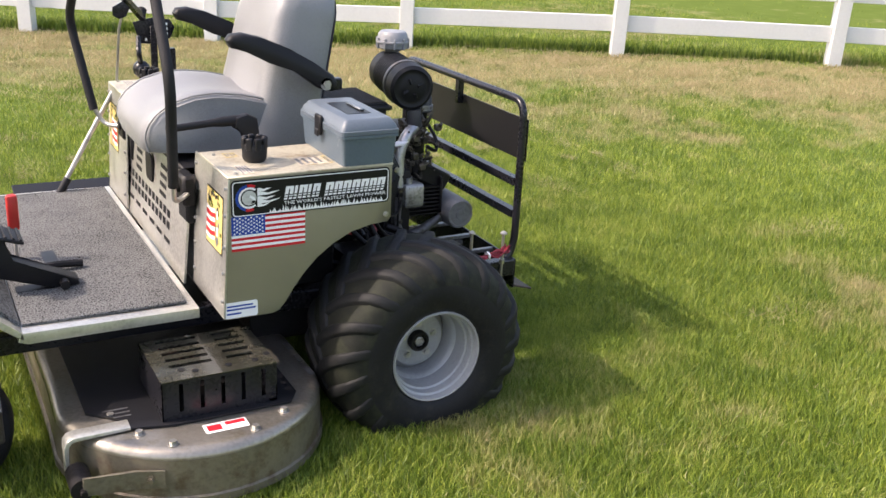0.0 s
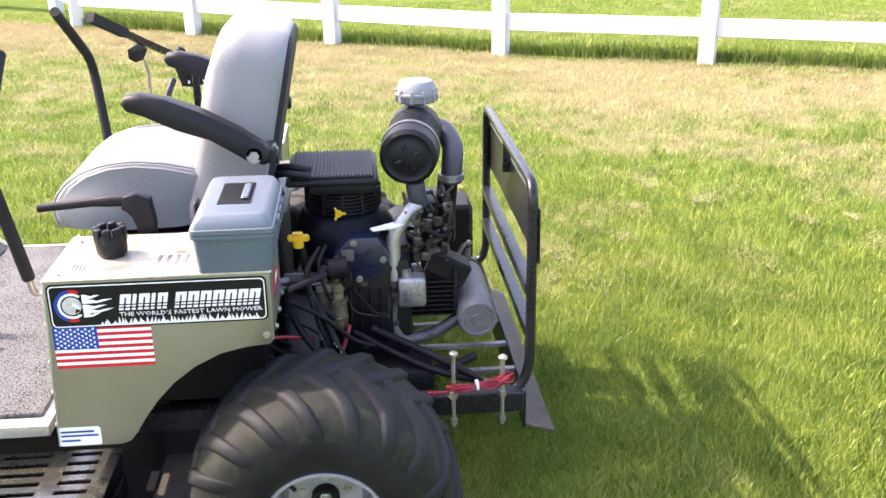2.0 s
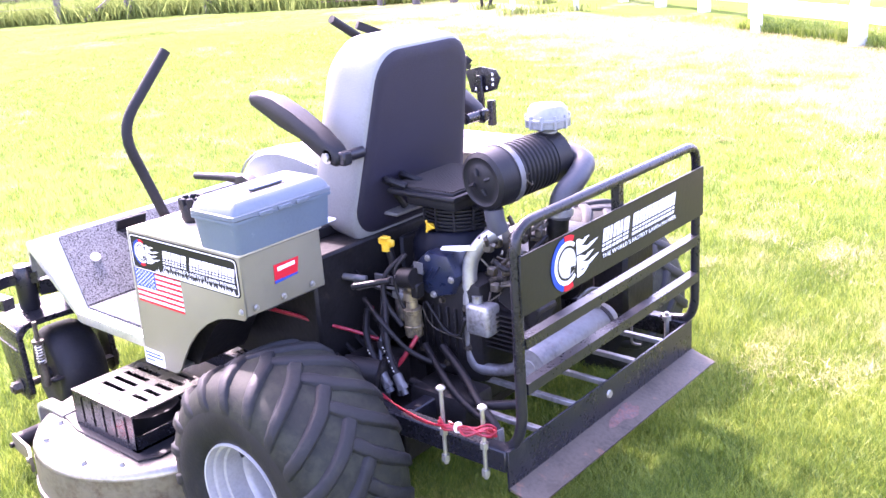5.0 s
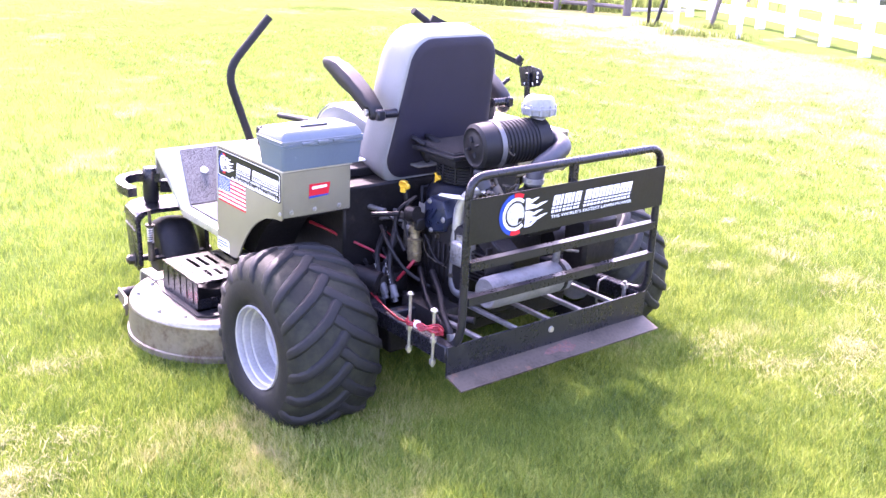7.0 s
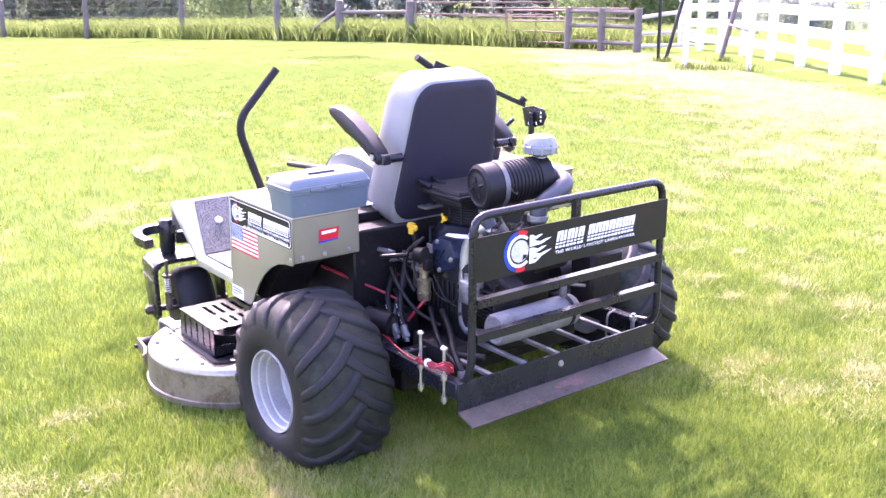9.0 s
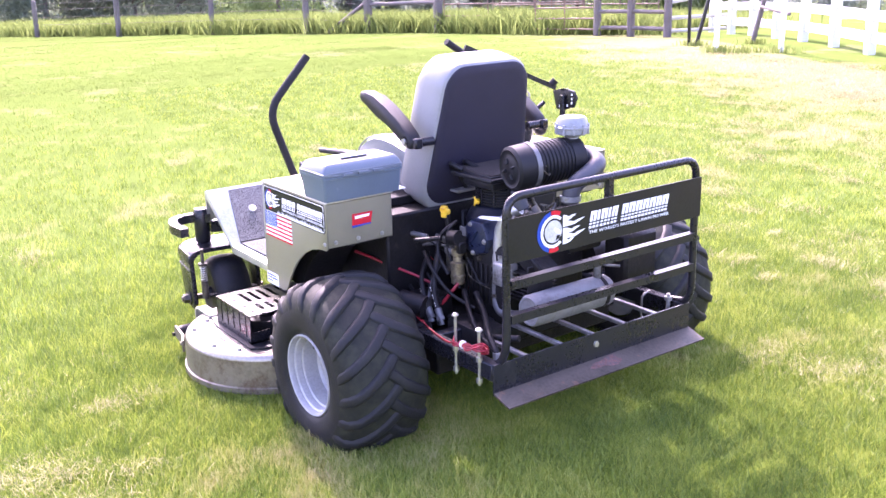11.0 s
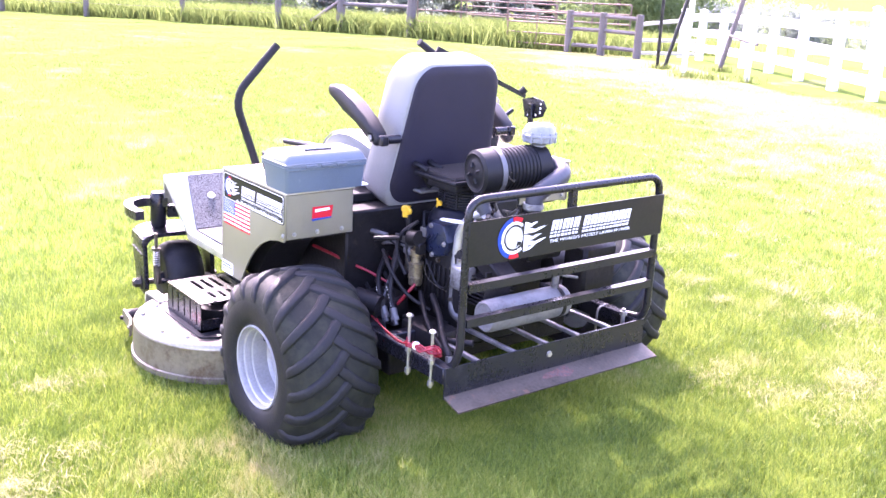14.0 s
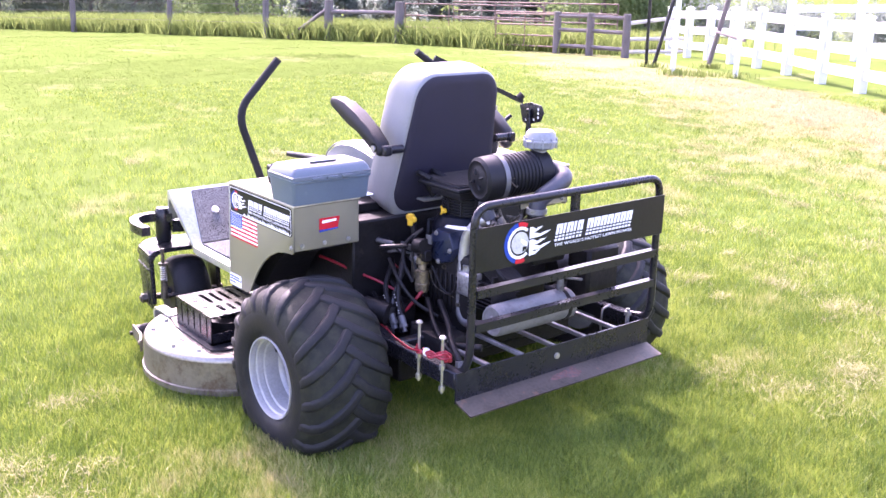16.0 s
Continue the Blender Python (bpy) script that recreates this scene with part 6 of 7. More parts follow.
bm.faces.new(hi)
bm.faces.new(lo[::-1])
part("rubber_mat", bm, M_MAT, plat, "coarse speckled grey rubber mat")
bm = B()
cy(bm, (-1.47, -0.28, zz(-1.47) + 0.008), (-1.461, -0.28, zz(-1.47) + 0.02), 0.02, seg=14)
part("mat_button", bm, M_WHITE, plat)
# Thin black strips on the uncut mat paint the dark of the pedal slots
bm = B()
bx(bm, -1.17, -1.12, 0.02, 0.22, 0.5255, 0.526, 0)
bx(bm, -1.29, -1.12, -0.16, -0.1, 0.5255, 0.5262, 0)
pieces("pedal_slot", bm, M_SIGN, plat)
# pedals and hand lever through the platform
bm = B()
bx(bm, -1.258, -1.248, 0.155, 0.185, 0.515, 0.66, 0.002)
hand_lever = part("height_lever", bm, M_BOLT, plat, "flat steel lever with red grip")
bm = B()
bx(bm, -1.273, -1.233, 0.15, 0.19, 0.64, 0.775, 0.012, seg=2)
part("red_grip", bm, M_REDGRIP, hand_lever, "worn red rubber grip")
bm = B()
TREAD = Matrix.Translation((-1.33, 0, 0.735)) @ Matrix.Rotation(radians(18), 4, "Y")
bx(bm, -0.075, 0.075, -0.2, -0.06, -0.006, 0.006, 0.004, TREAD)
bx(bm, -0.085, -0.072, -0.2, -0.06, -0.006, 0.05, 0.004, TREAD)
prism(bm, [(-1.36, 0.735), (-1.315, 0.72), (-1.3, 0.64), (-1.09, 0.55), (-1.09, 0.528), (-1.18, 0.528), (-1.35, 0.585), (-1.385, 0.65)], "y", -0.165, -0.095, 0.006)
pedal = part("foot_pedal", bm, M_BLACKMAT, plat, "black cleated foot pedal on a bent arm")
bm = B()
for k in range(6):
    bx(bm, -0.062 + k * 0.024, -0.052 + k * 0.024, -0.196, -0.064, 0.006, 0.012, 0.002, TREAD)
pieces("cleat", bm, M_BLACKMAT, pedal)
bm = B()
cy(bm, (-1.14, -0.2, 0.545), (-1.14, -0.06, 0.545), 0.016, seg=12)
tb(bm, [(-1.24, 0.0, 0.54), (-1.14, 0.0, 0.55), (-1.05, 0.01, 0.54)], 0.014, 0.03, 8)
pieces("pedal_pivot", bm, M_GRIME, pedal)

# ---- front casters ----
def caster(s):
    Y = lambda y: y if s < 0 else mir(y)
    px, py = -1.66, Y(-0.5)
    swivel = Matrix.Translation((px, py, 0)) @ Matrix.Rotation(radians(-8), 4, "Z")

    def swung(name, bm, material, parent, label="", smooth=38):
        bmesh.ops.transform(bm, matrix=swivel, verts=bm.verts)
        return part(name, bm, material, parent, label, smooth)
    wx, wy, wz, h = 0.085, -0.085 * s, 0.2, 0.1
    bm = B()
    lathe(bm, [(-h + 0.01, 0.1), (-h + 0.002, 0.12), (-h, 0.15), (-h + 0.012, 0.182), (-0.05, 0.197), (0.0, 0.2), (0.05, 0.197), (h - 0.012, 0.182), (h, 0.15), (h - 0.002, 0.12), (h - 0.01, 0.1)], (wx, wy, wz), (0, 1, 0), 40)
    w = swung("caster_wheel", bm, M_RUBBER, mower, "smooth black caster tyre", 50)
    bm = B()
    lathe(bm, [(-0.11, 0.0), (-0.11, 0.03), (-0.06, 0.04), (-0.055, 0.085), (-0.08, 0.1), (0.08, 0.1), (0.055, 0.085), (0.06, 0.04), (0.11, 0.03), (0.11, 0.0)], (wx, wy, wz), (0, 1, 0), 28)
    swung("caster_hub", bm, M_GRIME, w)
    # hood-like fork: two cheek plates, stiffening ribs and a rounded top
    bm = B()
    for yy in (wy - 0.195, wy + 0.165):
        prism(bm, [(-0.09, 0.44), (-0.092, 0.33), (-0.055, 0.25), (-0.04, 0.17), (-0.01, 0.135), (0.12, 0.13), (0.165, 0.17), (0.15, 0.3), (0.14, 0.44)], "y", yy - 0.012, yy + 0.012, 0.005)
        prism(bm, [(-0.094, 0.345), (0.12, 0.345), (0.12, 0.355), (-0.094, 0.355)], "y", yy - 0.016, yy + 0.016, 0.002)
    outer = [(wy - 0.015 + 0.196 * math.copysign(abs(math.cos(k)) ** 0.55, math.cos(k)), 0.395 + 0.075 * math.sin(k) ** 0.6) for k in np.linspace(0.0, math.pi, 17)]
    inner = [(wy + (y - wy) * 0.88, 0.395 + (z - 0.395) * 0.7) for y, z in outer]
    prism(bm, outer + inner[::-1], "x", -0.105, 0.145, 0.004)
    swung("caster_fork", bm, M_BLACK, w, "black hooded caster fork", 45)
    bm = B()
    cy(bm, (wx - 0.02, wy - 0.25, wz - 0.02), (wx - 0.02, wy + 0.2, wz - 0.02), 0.016, seg=12)
    for k, out in ((-1, 0.21), (1, 0.178)):
        hexbolt(bm, (wx - 0.02, wy + k * out, wz - 0.02), (0, k, 0), 0.026, 0.03)
    swung("caster_axle", bm, M_CARB, w)
    bm = B()
    lathe(bm, [(0.462, 0.0), (0.462, 0.03), (0.48, 0.042), (0.64, 0.042), (0.648, 0.038), (0.66, 0.034), (0.662, 0.0)], (px, py, 0), (0, 0, 1), 24)
    arm = part("caster_pivot", bm, M_BLACK, mower, "black caster pivot tube on its arm")
    bm = B()
    tb(bm, [(-1.64, Y(-0.46), 0.56), (-1.6, Y(-0.3), 0.555), (-1.6, Y(0.0), 0.55)], 0.032, 0.06, square=True)
    part("caster_arm", bm, M_BLACK, arm)
    bm = B()
    tb(bm, [(-1.62, Y(-0.46), 0.61), (-1.7, Y(-0.56), 0.61), (-1.66, Y(-0.66), 0.61), (-1.54, Y(-0.71), 0.61), (-1.4, Y(-0.7), 0.61)], 0.023, 0.07, square=True)
    part("bumper_loop", bm, M_BLACK, arm, "curved black steel bumper loop")


caster(-1)
caster(1)
bm = B()
bx(bm, -1.68, -1.62, -0.35, mir(-0.35), 0.48, 0.55, 0.006)
part("front_beam", bm, M_BLACK, mower, "black front cross beam")

# ---- deck lift lever on the far side ----
bm = B()
tb(bm, [(-0.79, 0.62, 1.455), (-0.67, 0.84, 1.335), (-0.565, 1.03, 1.235)], 0.012, 0.03, 8, square=True)
prism(bm, [(-0.735, 1.31), (-0.69, 1.335), (-0.66, 1.31), (-0.68, 1.27), (-0.71, 1.26), (-0.735, 1.275)], "y", 0.83, 0.84, 0.002)
lift_lever = part("lift_lever", bm, M_BLACK, mower, "black deck lift lever with notched quadrant")
bm = B()
tb(bm, [(-0.8, 0.6, 1.465), (-0.72, 0.75, 1.385)], 0.017, 0, 4, square=True)
part("lever_grip", bm, M_FOAM, lift_lever)
bm = B()
cy(bm, (-0.58, 1.01, 1.25), (-0.565, 1.03, 1.275), 0.02, seg=12)
part("lever_stop", bm, M_FOAM, lift_lever)
bm = B()
prism(bm, [(-0.608, 1.215), (-0.52, 1.235), (-0.44, 1.225), (-0.417, 1.19), (-0.44, 1.14), (-0.53, 1.115), (-0.58, 1.12)], "y", 1.05, 1.056, 0.001)
part("quadrant", bm, M_BLACK, lift_lever, "black notched quadrant plate")
bm = B()
for k in range(3):
    bx(bm, -0.462, -0.452, 1.0475, 1.0485, 1.155 + 0.022 * k, 1.167 + 0.022 * k, 0)
    bx(bm, -0.555 + 0.03 * k, -0.547 + 0.03 * k, 1.0475, 1.0485, 1.13 + 0.004 * k, 1.143 + 0.004 * k, 0)
pieces("quadrant_mark", bm, M_WHITE, lift_lever)
bm = B()
bx(bm, -0.535, -0.505, 1.03, 1.05, 0.99, 1.2, 0.003)
bx(bm, -0.46, -0.43, 1.0, 1.03, 0.99, 1.1, 0.003)
ball(bm, (-0.6, 0.95, 1.02), 0.04)
tb(bm, [(-0.6, 0.95, 1.03), (-0.62, 0.9, 1.1), (-0.6, 0.98, 1.16)], 0.012, 0.03, 8)
pieces("lever_bracket", bm, M_BLACK, lift_lever)
bm = B()
tb(bm, [(-0.69, 0.85, 1.29), (-0.69, 0.95, 1.2), (-0.71, 1.0, 0.9), (-0.73, 1.02, 0.36)], 0.006, 0, 8)
part("lift_link", bm, M_BOLT, lift_lever, "thin zinc link rod")
bm = B()
tb(bm, [(-0.7, 1.02, 0.98), (-0.86, 1.0, 0.72), (-0.97, 0.98, 0.54)], 0.011, 0, 10)
strut = part("gas_strut", bm, M_BOLT, mower, "bright strut rod with black end")
bm = B()
tb(bm, [(-0.94, 0.985, 0.58), (-1.08, 0.96, 0.36)], 0.018, 0, 10)
part("strut_body", bm, M_BLACKMAT, strut)

lift_lever.location += Vector((0.02, 0.08, 0.03))

# ---- toolbox on the tank ----
tbx = thing("toolbox", (-0.175, -0.4, 0.9925), "blue-grey plastic toolbox resting on the tank", "toolbox")
bm = B()
def ring_box(bm, levels, close=True):
    rings = []
    for x0, x1, y0, y1, z in levels:
        rings.append([bm.verts.new((x, y, z)) for x, y in rrect(x0, x1, y0, y1, 0.014, 3)])
    n = len(rings[0])
    for a, b in zip(rings, rings[1:]):
        for k in range(n):
            bm.faces.new((a[k], a[(k + 1) % n], b[(k + 1) % n], b[k]))
    bm.faces.new(rings[0][::-1])
    bm.faces.new(rings[-1])
ring_box(bm, [(-0.271, -0.089, -0.571, -0.219, 0.9925), (-0.277, -0.083, -0.577, -0.213, 1.08), (-0.283, -0.077, -0.583, -0.207, 1.082), (-0.283, -0.077, -0.583, -0.207, 1.092)])
part("tub", bm, M_BOX, tbx, "blue-grey plastic tub")
bm = B()
ring_box(bm, [(-0.283, -0.077, -0.583, -0.207, 1.0935), (-0.283, -0.077, -0.583, -0.207, 1.105), (-0.279, -0.081, -0.579, -0.211, 1.107), (-0.276, -0.084, -0.576, -0.214, 1.118), (-0.262, -0.098, -0.562, -0.228, 1.137), (-0.256, -0.104, -0.556, -0.234, 1.14)])
lid = part("lid", bm, M_BOXLID, tbx, "paler ribbed lid")
# Black plate laid on the lid paints the shade of the handle recess
bm = B()
bx(bm, -0.222, -0.138, -0.485, -0.305, 1.1405, 1.1415, 0)
part("handle_recess", bm, M_SIGN, lid)
bm = B()
bx(bm, -0.165, -0.146, -0.455, -0.335, 1.142, 1.149, 0.003)
part("handle", bm, M_BOXLID, lid)
bm = B()
for y in (-0.47, -0.4, -0.33):
    bx(bm, -0.079, -0.07, y - 0.025, y + 0.025, 1.088, 1.1, 0.002)
pieces("hinge", bm, M_BOXLID, lid)
bm = B()
bx(bm, -0.293, -0.281, -0.42, -0.37, 1.06, 1.125, 0.004)
bx(bm, -0.297, -0.29, -0.41, -0.38, 1.055, 1.08, 0.003)
part("latch", bm, M_BLACKMAT, tbx, "black plastic latch")
bm = B()
bx(bm, -0.2, -0.09, -0.235, -0.19, 0.9925, 1.0, 0.003)
part("loose_tray_edge", bm, M_WHITE, tbx)
tbx.location = plan(-0.175, -0.4, 0.9925)
tbx.scale = (1.05 * SIZE, 1.05 * SIZE, 1.07 * SIZE)


# ---- white fence ----
def fence_mesh(name, bm):
    me = bpy.data.meshes.new(name)
    bm.to_mesh(me)
    bm.free()
    me.materials.append(M_FENCE)
    return me


def white_fence(posts, rails, high, label, stand=None):
    """Posts with pointed caps, and rails from post to post; each a part of one fence."""
    f = thing("fence", (*posts[0], float(ground_z(*posts[0]))), label, "fence")
    pm = B()
    bx(pm, -0.0635, 0.0635, -0.0635, 0.0635, -0.12, high, 0.004)
    corners = ((-1, -1), (1, -1), (1, 1), (-1, 1))
    top = [pm.verts.new((sx * 0.073, sy * 0.073, high)) for sx, sy in corners]
    mid = [pm.verts.new((sx * 0.073, sy * 0.073, high + 0.02)) for sx, sy in corners]
    tip = pm.verts.new((0, 0, high + 0.065))
    for k in range(4):
        pm.faces.new((top[k], top[(k + 1) % 4], mid[(k + 1) % 4], mid[k]))
        pm.faces.new((mid[k], mid[(k + 1) % 4], tip))
    pme = fence_mesh("post", pm)
    rr = random.Random(8)
    lengths = {}
    stand = stand or [1.0] * len(posts)
    for k, ((x, y), nxt) in enumerate(zip(posts, posts[1:] + [None])):
        z = float(ground_z(x, y))
        turn = math.atan2(nxt[1] - y, nxt[0] - x) if nxt else turn
        p = new("post", pme)
        p.parent = f
        p.matrix_basis = Matrix.Translation(Vector((x, y, z)) - f.location) @ Euler((rr.uniform(-0.012, 0.012), rr.uniform(-0.012, 0.012), turn)).to_matrix().to_4x4() @ Matrix.Diagonal((1, 1, stand[k], 1))
        if not nxt:
            break
        zn = float(ground_z(*nxt))
        span = math.hypot(nxt[0] - x, nxt[1] - y)
        key = round(span, 2)
        if key not in lengths:
            rm = B()
            bx(rm, -span / 2 + 0.062, span / 2 - 0.062, -0.02, 0.02, -0.074, 0.074, 0.004)
            lengths[key] = fence_mesh("rail", rm)
        for h in rails:
            r = new("rail", lengths[key])
            r.parent = f
            r.matrix_basis = Matrix.Translation(Vector(((x + nxt[0]) / 2, (y + nxt[1]) / 2, (z + zn) / 2 + h * (stand[k] + stand[k + 1]) / 2)) - f.location) @ Euler((0, -math.atan2(zn + stand[k + 1] * h - z - stand[k] * h, span), turn + rr.uniform(-0.002, 0.002))).to_matrix().to_4x4()
    return f


near_side = [plan(-1.92 + 1.77 * k + 0.045 * k * k + 0.13 * max(0, k - 3), 10.3 - 1.03 * k - 0.02 * k * k)[:2] for k in range(8, -2, -1)]
far_side = [plan(-5.6 - 1.25 * k, 13.7 + 0.8 * k)[:2] for k in range(-1, 8)]
white_fence(near_side + far_side, (0.3, 0.675, 1.05), 1.2, "white vinyl three-rail fence along the lawn", [1.0] * len(near_side) + [0.9, 0.84] + [0.82] * (len(far_side) - 2))
white_fence([plan(-12.5 + 2.2 * k, 22.0 - 0.3 * k)[:2] for k in range(13)], (0.3, 0.675, 1.05), 1.2, "white vinyl fence across the pasture")

# ---- old wooden fence, gate and wire ----
LINE = [(-33.25, 7.09), (-28.28, 8.24), (-25.11, 9.94), (-21.37, 11.01), (-19.69, 11.91), (-17.42, 12.51), (-12.26, 12.83), (-11.41, 12.92), (-10.56, 13.04)]
wood = thing("wooden_fence", (*LINE[4], float(ground_z(*LINE[4]))), "weathered grey wooden fence with posts, rails and brace", "fence")


def on_lawn(p, h):
    return (*p, float(ground_z(*p)) + h)


def wood_part(name, pts, r, material=None, r1=None, seg=7):
    bm = B()
    tb(bm, pts, r, 0, seg, r1=r1)
    return part(name, bm, material or M_OLDWOOD, wood)


for p, h, r in zip(LINE, (1.2, 1.25, 1.2, 1.2, 1.02, 0.98), (0.085, 0.09, 0.085, 0.09, 0.12, 0.12)):
    wood_part("post", [on_lawn(p, -0.2), on_lawn((p[0] + 0.02, p[1]), h * 0.5), on_lawn((p[0] + 0.035, p[1] + 0.01), h)], r, r1=r * 0.9, seg=8)
for p in LINE[6:9]:
    wood_part("post", [on_lawn(p, -0.2), on_lawn(p, 0.84)], 0.08, r1=0.074, seg=8)
wood_part("brace", [on_lawn(LINE[4], 0.8), on_lawn((-20.63, 11.27), 0.03)], 0.048)
wood_part("rail", [on_lawn(LINE[4], 0.72), on_lawn(LINE[5], 0.72)], 0.048)
for h in (0.16, 0.48, 0.76):
    wood_part("rail", [on_lawn(p, h + 0.01 * (k % 2)) for k, p in enumerate(LINE[6:9])], 0.044, seg=6)
M_PALEWOOD = mat("pale_weathered_wood", (0.45, 0.42, 0.4), 0.85, 0, 0.7, 4, 30, 0.4)
for h, dz in ((0.12, 0.02), (0.36, 0.04), (0.66, 0.16)):
    wood_part("rail", [on_lawn(LINE[8], h), on_lawn((-10.12, 14.23), h + dz)], 0.04, M_PALEWOOD, seg=6)
for h in (0.4, 0.64, 0.88, 1.08):
    wood_part("wire", [on_lawn(p, h - (0.16 if k == 4 else 0)) for k, p in enumerate(LINE[:5])], 0.005, seg=4)


def tube_gate(a, b, high, rows, uprights, low=0.12):
    """A farm gate: bars from a to b, and uprights."""
    g = thing("tube_gate", on_lawn(a, low), "rusty tubular farm gate", "gate", "farm gates")
    for k in range(rows):
        bm = B()
        h = low + (high - low) * k / (rows - 1)
        tb(bm, [on_lawn(a, h), on_lawn(b, h)], 0.018, 0, 7)
        part("bar", bm, M_GATE, g)
    for k in range(uprights):
        u = k / (uprights - 1)
        p, q = Vector(on_lawn(a, 0)), Vector(on_lawn(b, 0))
        p = p + (q - p) * u
        bm = B()
        tb(bm, [p + Vector((0, 0, low)), p + Vector((0, 0, high))], 0.016, 0, 7)
        part("upright", bm, M_GATE, g)


tube_gate((-17.23, 12.57), (-13.88, 13.97), 0.95, 4, 4)
tube_gate((-14.24, 12.88), (-12.34, 12.87), 0.78, 4, 3)
tube_gate((-20.32, 16.57), (-13.82, 16.38), 1.05, 5, 6)

# ---- garden swing frame by the fence ----
sw = thing("swing_frame", plan(-9.2, 13.65), "tall swing frame of thin poles with a brown beam", "swing frame")


def pole(p0, p1, r, material, name="pole"):
    bm = B()
    tb(bm, [p0, p1], r, 0, 10)
    part(name, bm, material, sw)


pole((-8.4, 11.14, 0), (-8.36, 11.06, 2.1), 0.028, M_BLACK)
pole((-8.32, 11.22, 0), (-7.96, 11.54, 2.1), 0.032, M_BLACK)
pole((-7.32, 10.5, 0), (-7.28, 10.5, 2.1), 0.040, M_FENCE)
pole((-6.56, 11.06, 0), (-6.52, 11.06, 1.46), 0.040, M_FENCE)
pole((-7.81, 12.02, 0), (-7.44, 12.26, 2.1), 0.040, M_OLDWOOD)
pole((-7.52, 10.22, 1.54), (-6.36, 11.18, 1.51), 0.064, mat("brown_beam", (0.3, 0.2, 0.16), 0.7, 0, 0.7, 4, 30, 0.3), "beam")
pole((-7.68, 12.02, 0.62), (-6.56, 11.22, 0.58), 0.024, M_OLDWOOD)

# ---- tall grass and trees ----
def along(n, pts, spread):
    p = np.array(pts, float)
    seg = rng.integers(0, len(p) - 1, n)
    u = rng.uniform(0, 1, n)[:, None]
    return p[seg] * (1 - u) + p[seg + 1] * u + np.stack([0 * u[:, 0], np.abs(rng.normal(0, spread, n)) + 0.15], -1)


line = [(-55.1, 5.8), (-41.5, 8.9), (-36.3, 10.6), (-31.4, 12.5), (-26.7, 13.8), (-21.7, 15.7), (-15.3, 16.2)]
v, fc = blades(90000, lambda n: along(n, line, 3.5), 0.5, 0.03, 0.9)
mesh_np("tall_grass", v, fc, M_TALL, None, "tall unmown grass along the wooden fence", "grass", "stuff")


def clumps(n):
    c = along(150, line, 1.6)
    return c[rng.integers(0, 150, n)] + rng.normal(0, 1, (n, 2)) * np.array([0.7, 0.35])


v, fc = blades(40000, clumps, 0.62, 0.035, 1.3)
mesh_np("weeds", v, fc, M_WEED, None, "leafy weeds standing in the tall grass", "weeds", "stuff")

def by_poles(n):
    c = np.array([(-10.45, 13.9), (-9.15, 13.05), (-9.0, 13.1), (-8.2, 13.75), (-9.76, 14.95), (-8.7, 13.35)])
    return c[rng.integers(0, len(c), n)] + rng.normal(0, 0.16, (n, 2))


v, fc = blades(600, by_poles, 0.13, 0.025, 0.7)
mesh_np("weeds", v, fc, M_TALL, None, "weeds round the swing poles", "weeds", "stuff")
v, fc = blades(26000, lambda n: along(n, [(-4.0, 11.45), (-1.92, 10.3), (1.88, 8.16), (6.08, 5.86), (14.0, 1.7)], 0.3) + np.array([0.0, -0.1]), 0.13, 0.016, 0.6)
mesh_np("fence_grass", v, fc, M_GRASS, None, "longer green grass behind the white fence", "grass", "stuff")


def tree(name, label, high, crown_r, crown_z, leaves, size, material, seed, clumps=26, group=""):
    r = np.random.default_rng(seed)
    t = thing(name, (0, 0, 0), label, "tree", group)
    bm = B()
    tb(bm, [(0, 0, -0.3), (0.05, 0.02, high * 0.35), (-0.05, 0.06, high * 0.7), (0.02, 0, high * 0.95)], high * 0.022, 0, 8, r1=high * 0.004)
    for k in range(9):
        a, z = r.uniform(0, 6.28), high * r.uniform(0.2, 0.75)
        L = crown_r * r.uniform(0.5, 0.9)
        tb(bm, [(0, 0, z), (L * 0.5 * math.cos(a), L * 0.5 * math.sin(a), z + L * 0.25), (L * math.cos(a), L * math.sin(a), z + L * 0.55)], high * 0.009, 0, 5, r1=high * 0.002)
    part("trunk", bm, M_BARK, t)
    c = []
    for k in range(clumps):
        u = r.uniform(0, 1)
        z = crown_z + (high - crown_z) * u
        rad = crown_r * (1 - 0.75 * abs(u - 0.35) ** 1.3) * r.uniform(0.35, 0.95)
        a = r.uniform(0, 6.28)
        c.append((rad * math.cos(a), rad * math.sin(a), z))
    c = np.array(c)
    which = r.integers(0, clumps, leaves)
    p = c[which] + r.normal(0, 1, (leaves, 3)) * np.array([0.17, 0.17, 0.13]) * crown_r
    a, b = r.normal(0, 1, (leaves, 3)), r.normal(0, 1, (leaves, 3))
    a /= np.linalg.norm(a, axis=1)[:, None]
    b -= a * (a * b).sum(1)[:, None]
    b /= np.linalg.norm(b, axis=1)[:, None]
    s = size * r.uniform(0.5, 1.3, leaves)[:, None]
    vv = np.stack([p - a * s, p + b * s * 0.55, p + a * s, p - b * s * 0.55], 1).reshape(-1, 3)
    mesh_np("crown", vv, np.arange(leaves)[:, None] * 4 + np.array([[0, 1, 2, 3]]), material, t)
    return t


def set_tree(src, x, y, turn, first, dz=0.0):
    m = Matrix.Translation((x, y, float(ground_z(x, y)) + dz)) @ Matrix.Rotation(turn, 4, "Z")
    if first:
        src.matrix_basis = m
        return src
    return copy_thing(src, m)


EYE = (2.74, -2.0)


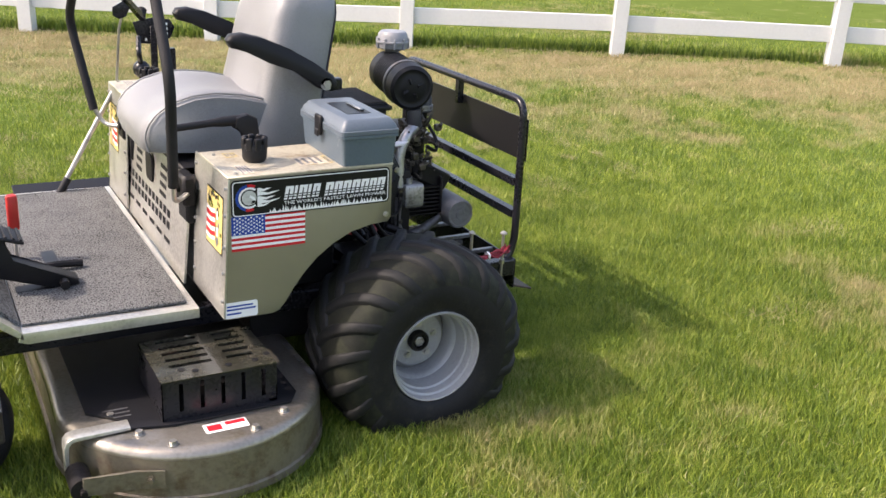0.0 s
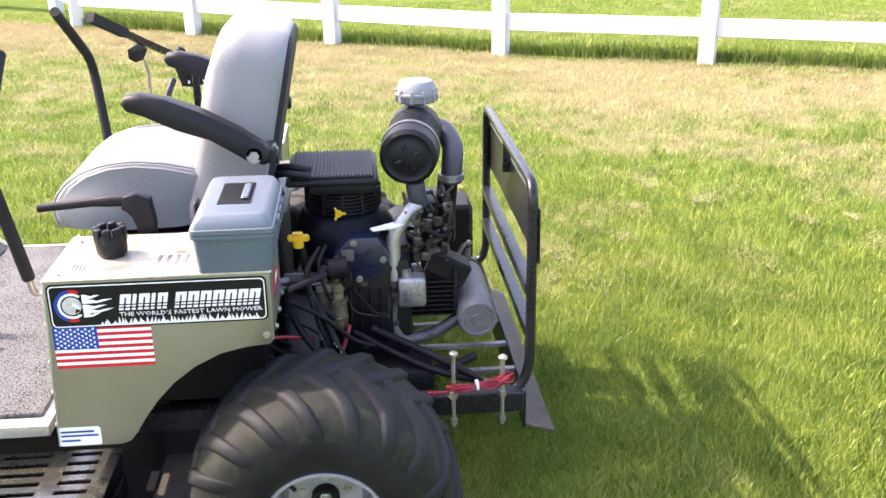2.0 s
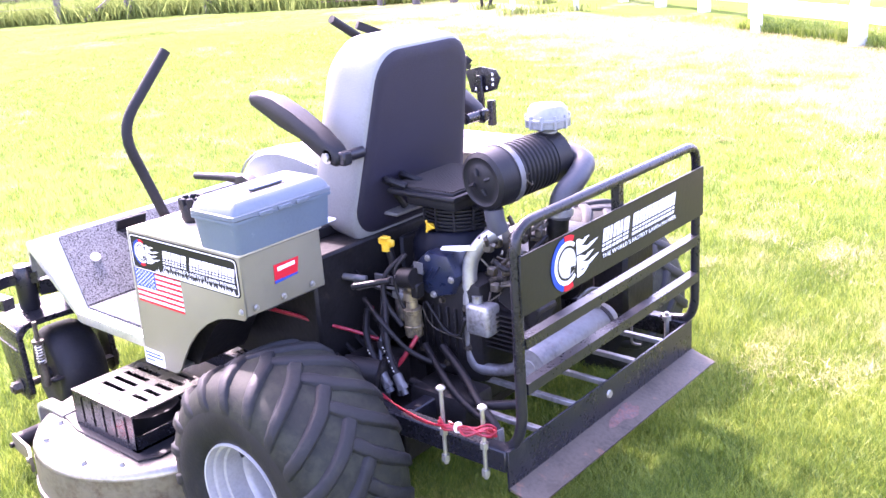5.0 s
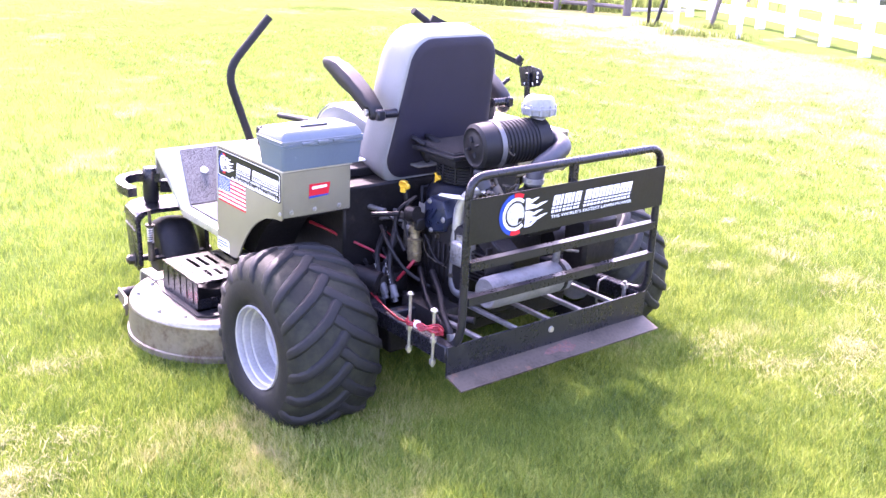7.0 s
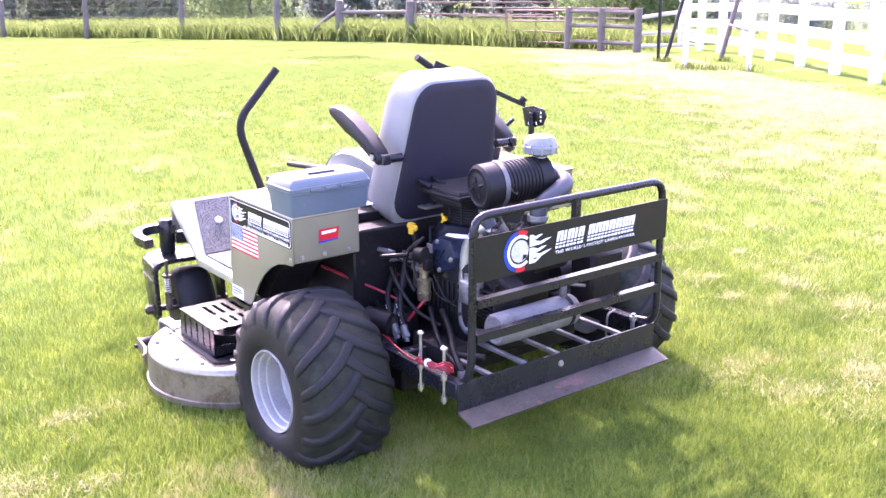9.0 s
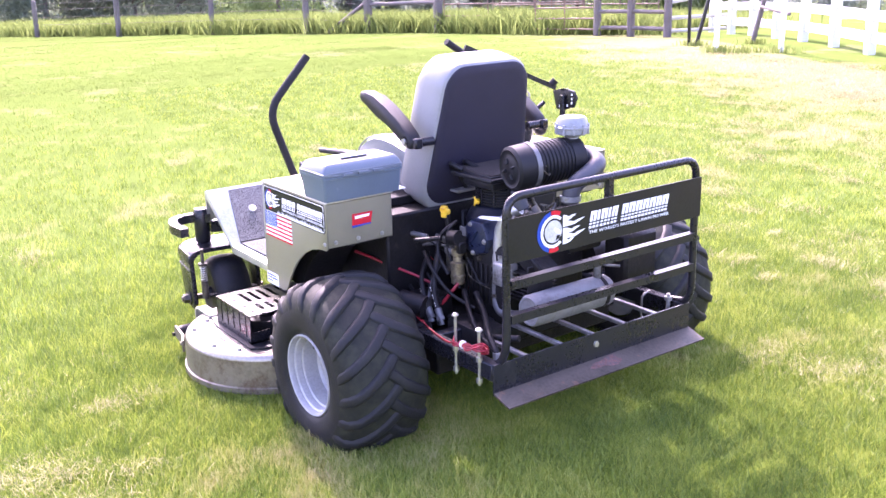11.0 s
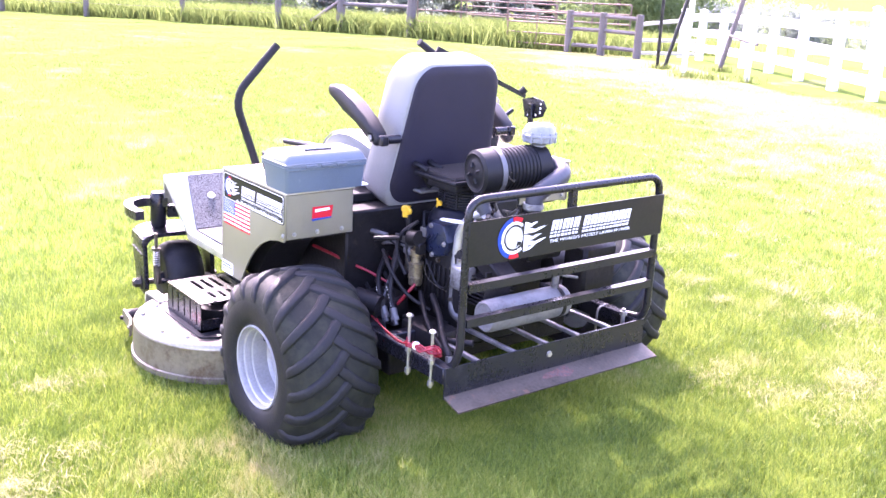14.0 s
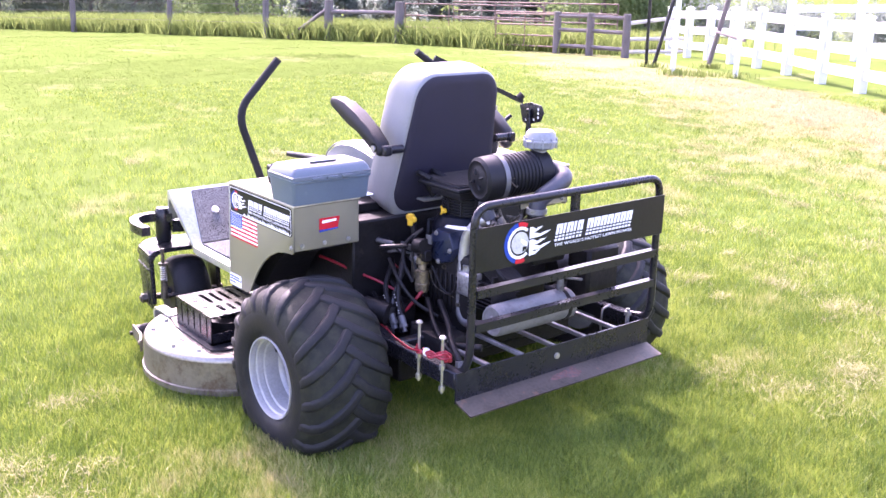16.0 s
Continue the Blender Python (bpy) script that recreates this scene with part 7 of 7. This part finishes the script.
def polar(deg, r):
    """A place r metres out on a bearing, in degrees left of +y, from the rear standpoint."""
    a = radians(deg - 2.2)
    return EYE[0] - r * math.sin(a), EYE[1] + r * math.cos(a)


rt = random.Random(2)
dark = tree("tree", "dense grey-green broadleaf tree behind the fence", 9.0, 3.4, -0.2, 16000, 0.13, M_LEAFDARK, 3, 80, "dark trees")
for k, (deg, r) in enumerate(((80, 78), (77.5, 72), (75.5, 80), (73, 74), (70.8, 80), (69.6, 86), (83, 80), (86, 76), (78.8, 92), (74.2, 94))):
    set_tree(dark, *polar(deg, r), rt.uniform(0, 6), k == 0, 0.5 + rt.uniform(-0.5, 0.5))
green = tree("tree", "bright green bushy tree", 7.0, 3.0, 0.0, 15000, 0.11, M_LEAF, 9, 80, "green trees")
for k, (deg, r) in enumerate(((65.4, 62), (66.6, 70), (45, 50), (42.6, 53), (43.8, 58), (85, 58))):
    set_tree(green, *polar(deg, r), rt.uniform(0, 6), k == 0, (0.0, -0.6, 0.6, 0.2, 0.8, 0.0)[k])
# Far trees and bushes wear the leaf colour paled for haze
pale = tree("tree", "slender distant tree, leaves paled to stand for haze", 8.0, 2.1, -0.3, 6500, 0.17, M_LEAFHAZE, 21, 50, "distant trees")
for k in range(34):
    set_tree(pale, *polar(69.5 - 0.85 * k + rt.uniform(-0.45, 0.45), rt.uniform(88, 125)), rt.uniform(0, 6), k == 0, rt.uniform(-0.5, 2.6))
bush = tree("bush", "rounded bush behind the white fence, paled to stand for haze", 3.2, 2.8, 0.0, 9000, 0.1, M_LEAFHAZE, 33, 40, "far bushes")
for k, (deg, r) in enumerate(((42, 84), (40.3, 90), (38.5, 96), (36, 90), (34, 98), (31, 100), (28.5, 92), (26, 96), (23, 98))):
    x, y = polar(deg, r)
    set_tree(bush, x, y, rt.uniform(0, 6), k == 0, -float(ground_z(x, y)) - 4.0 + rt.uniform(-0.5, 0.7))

# far hills all round the valley; their haze is a pale glow in the material
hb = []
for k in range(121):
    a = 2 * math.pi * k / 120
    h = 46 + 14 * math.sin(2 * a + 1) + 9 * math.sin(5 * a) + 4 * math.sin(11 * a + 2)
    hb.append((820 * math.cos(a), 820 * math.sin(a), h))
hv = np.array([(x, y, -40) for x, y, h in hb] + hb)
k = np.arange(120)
mesh_np("backdrop", hv, np.stack([k, k + 1, k + 122, k + 121], -1), M_HILL, None, "far hills beyond the valley, haze put in as a pale glow", "hills", "structure")
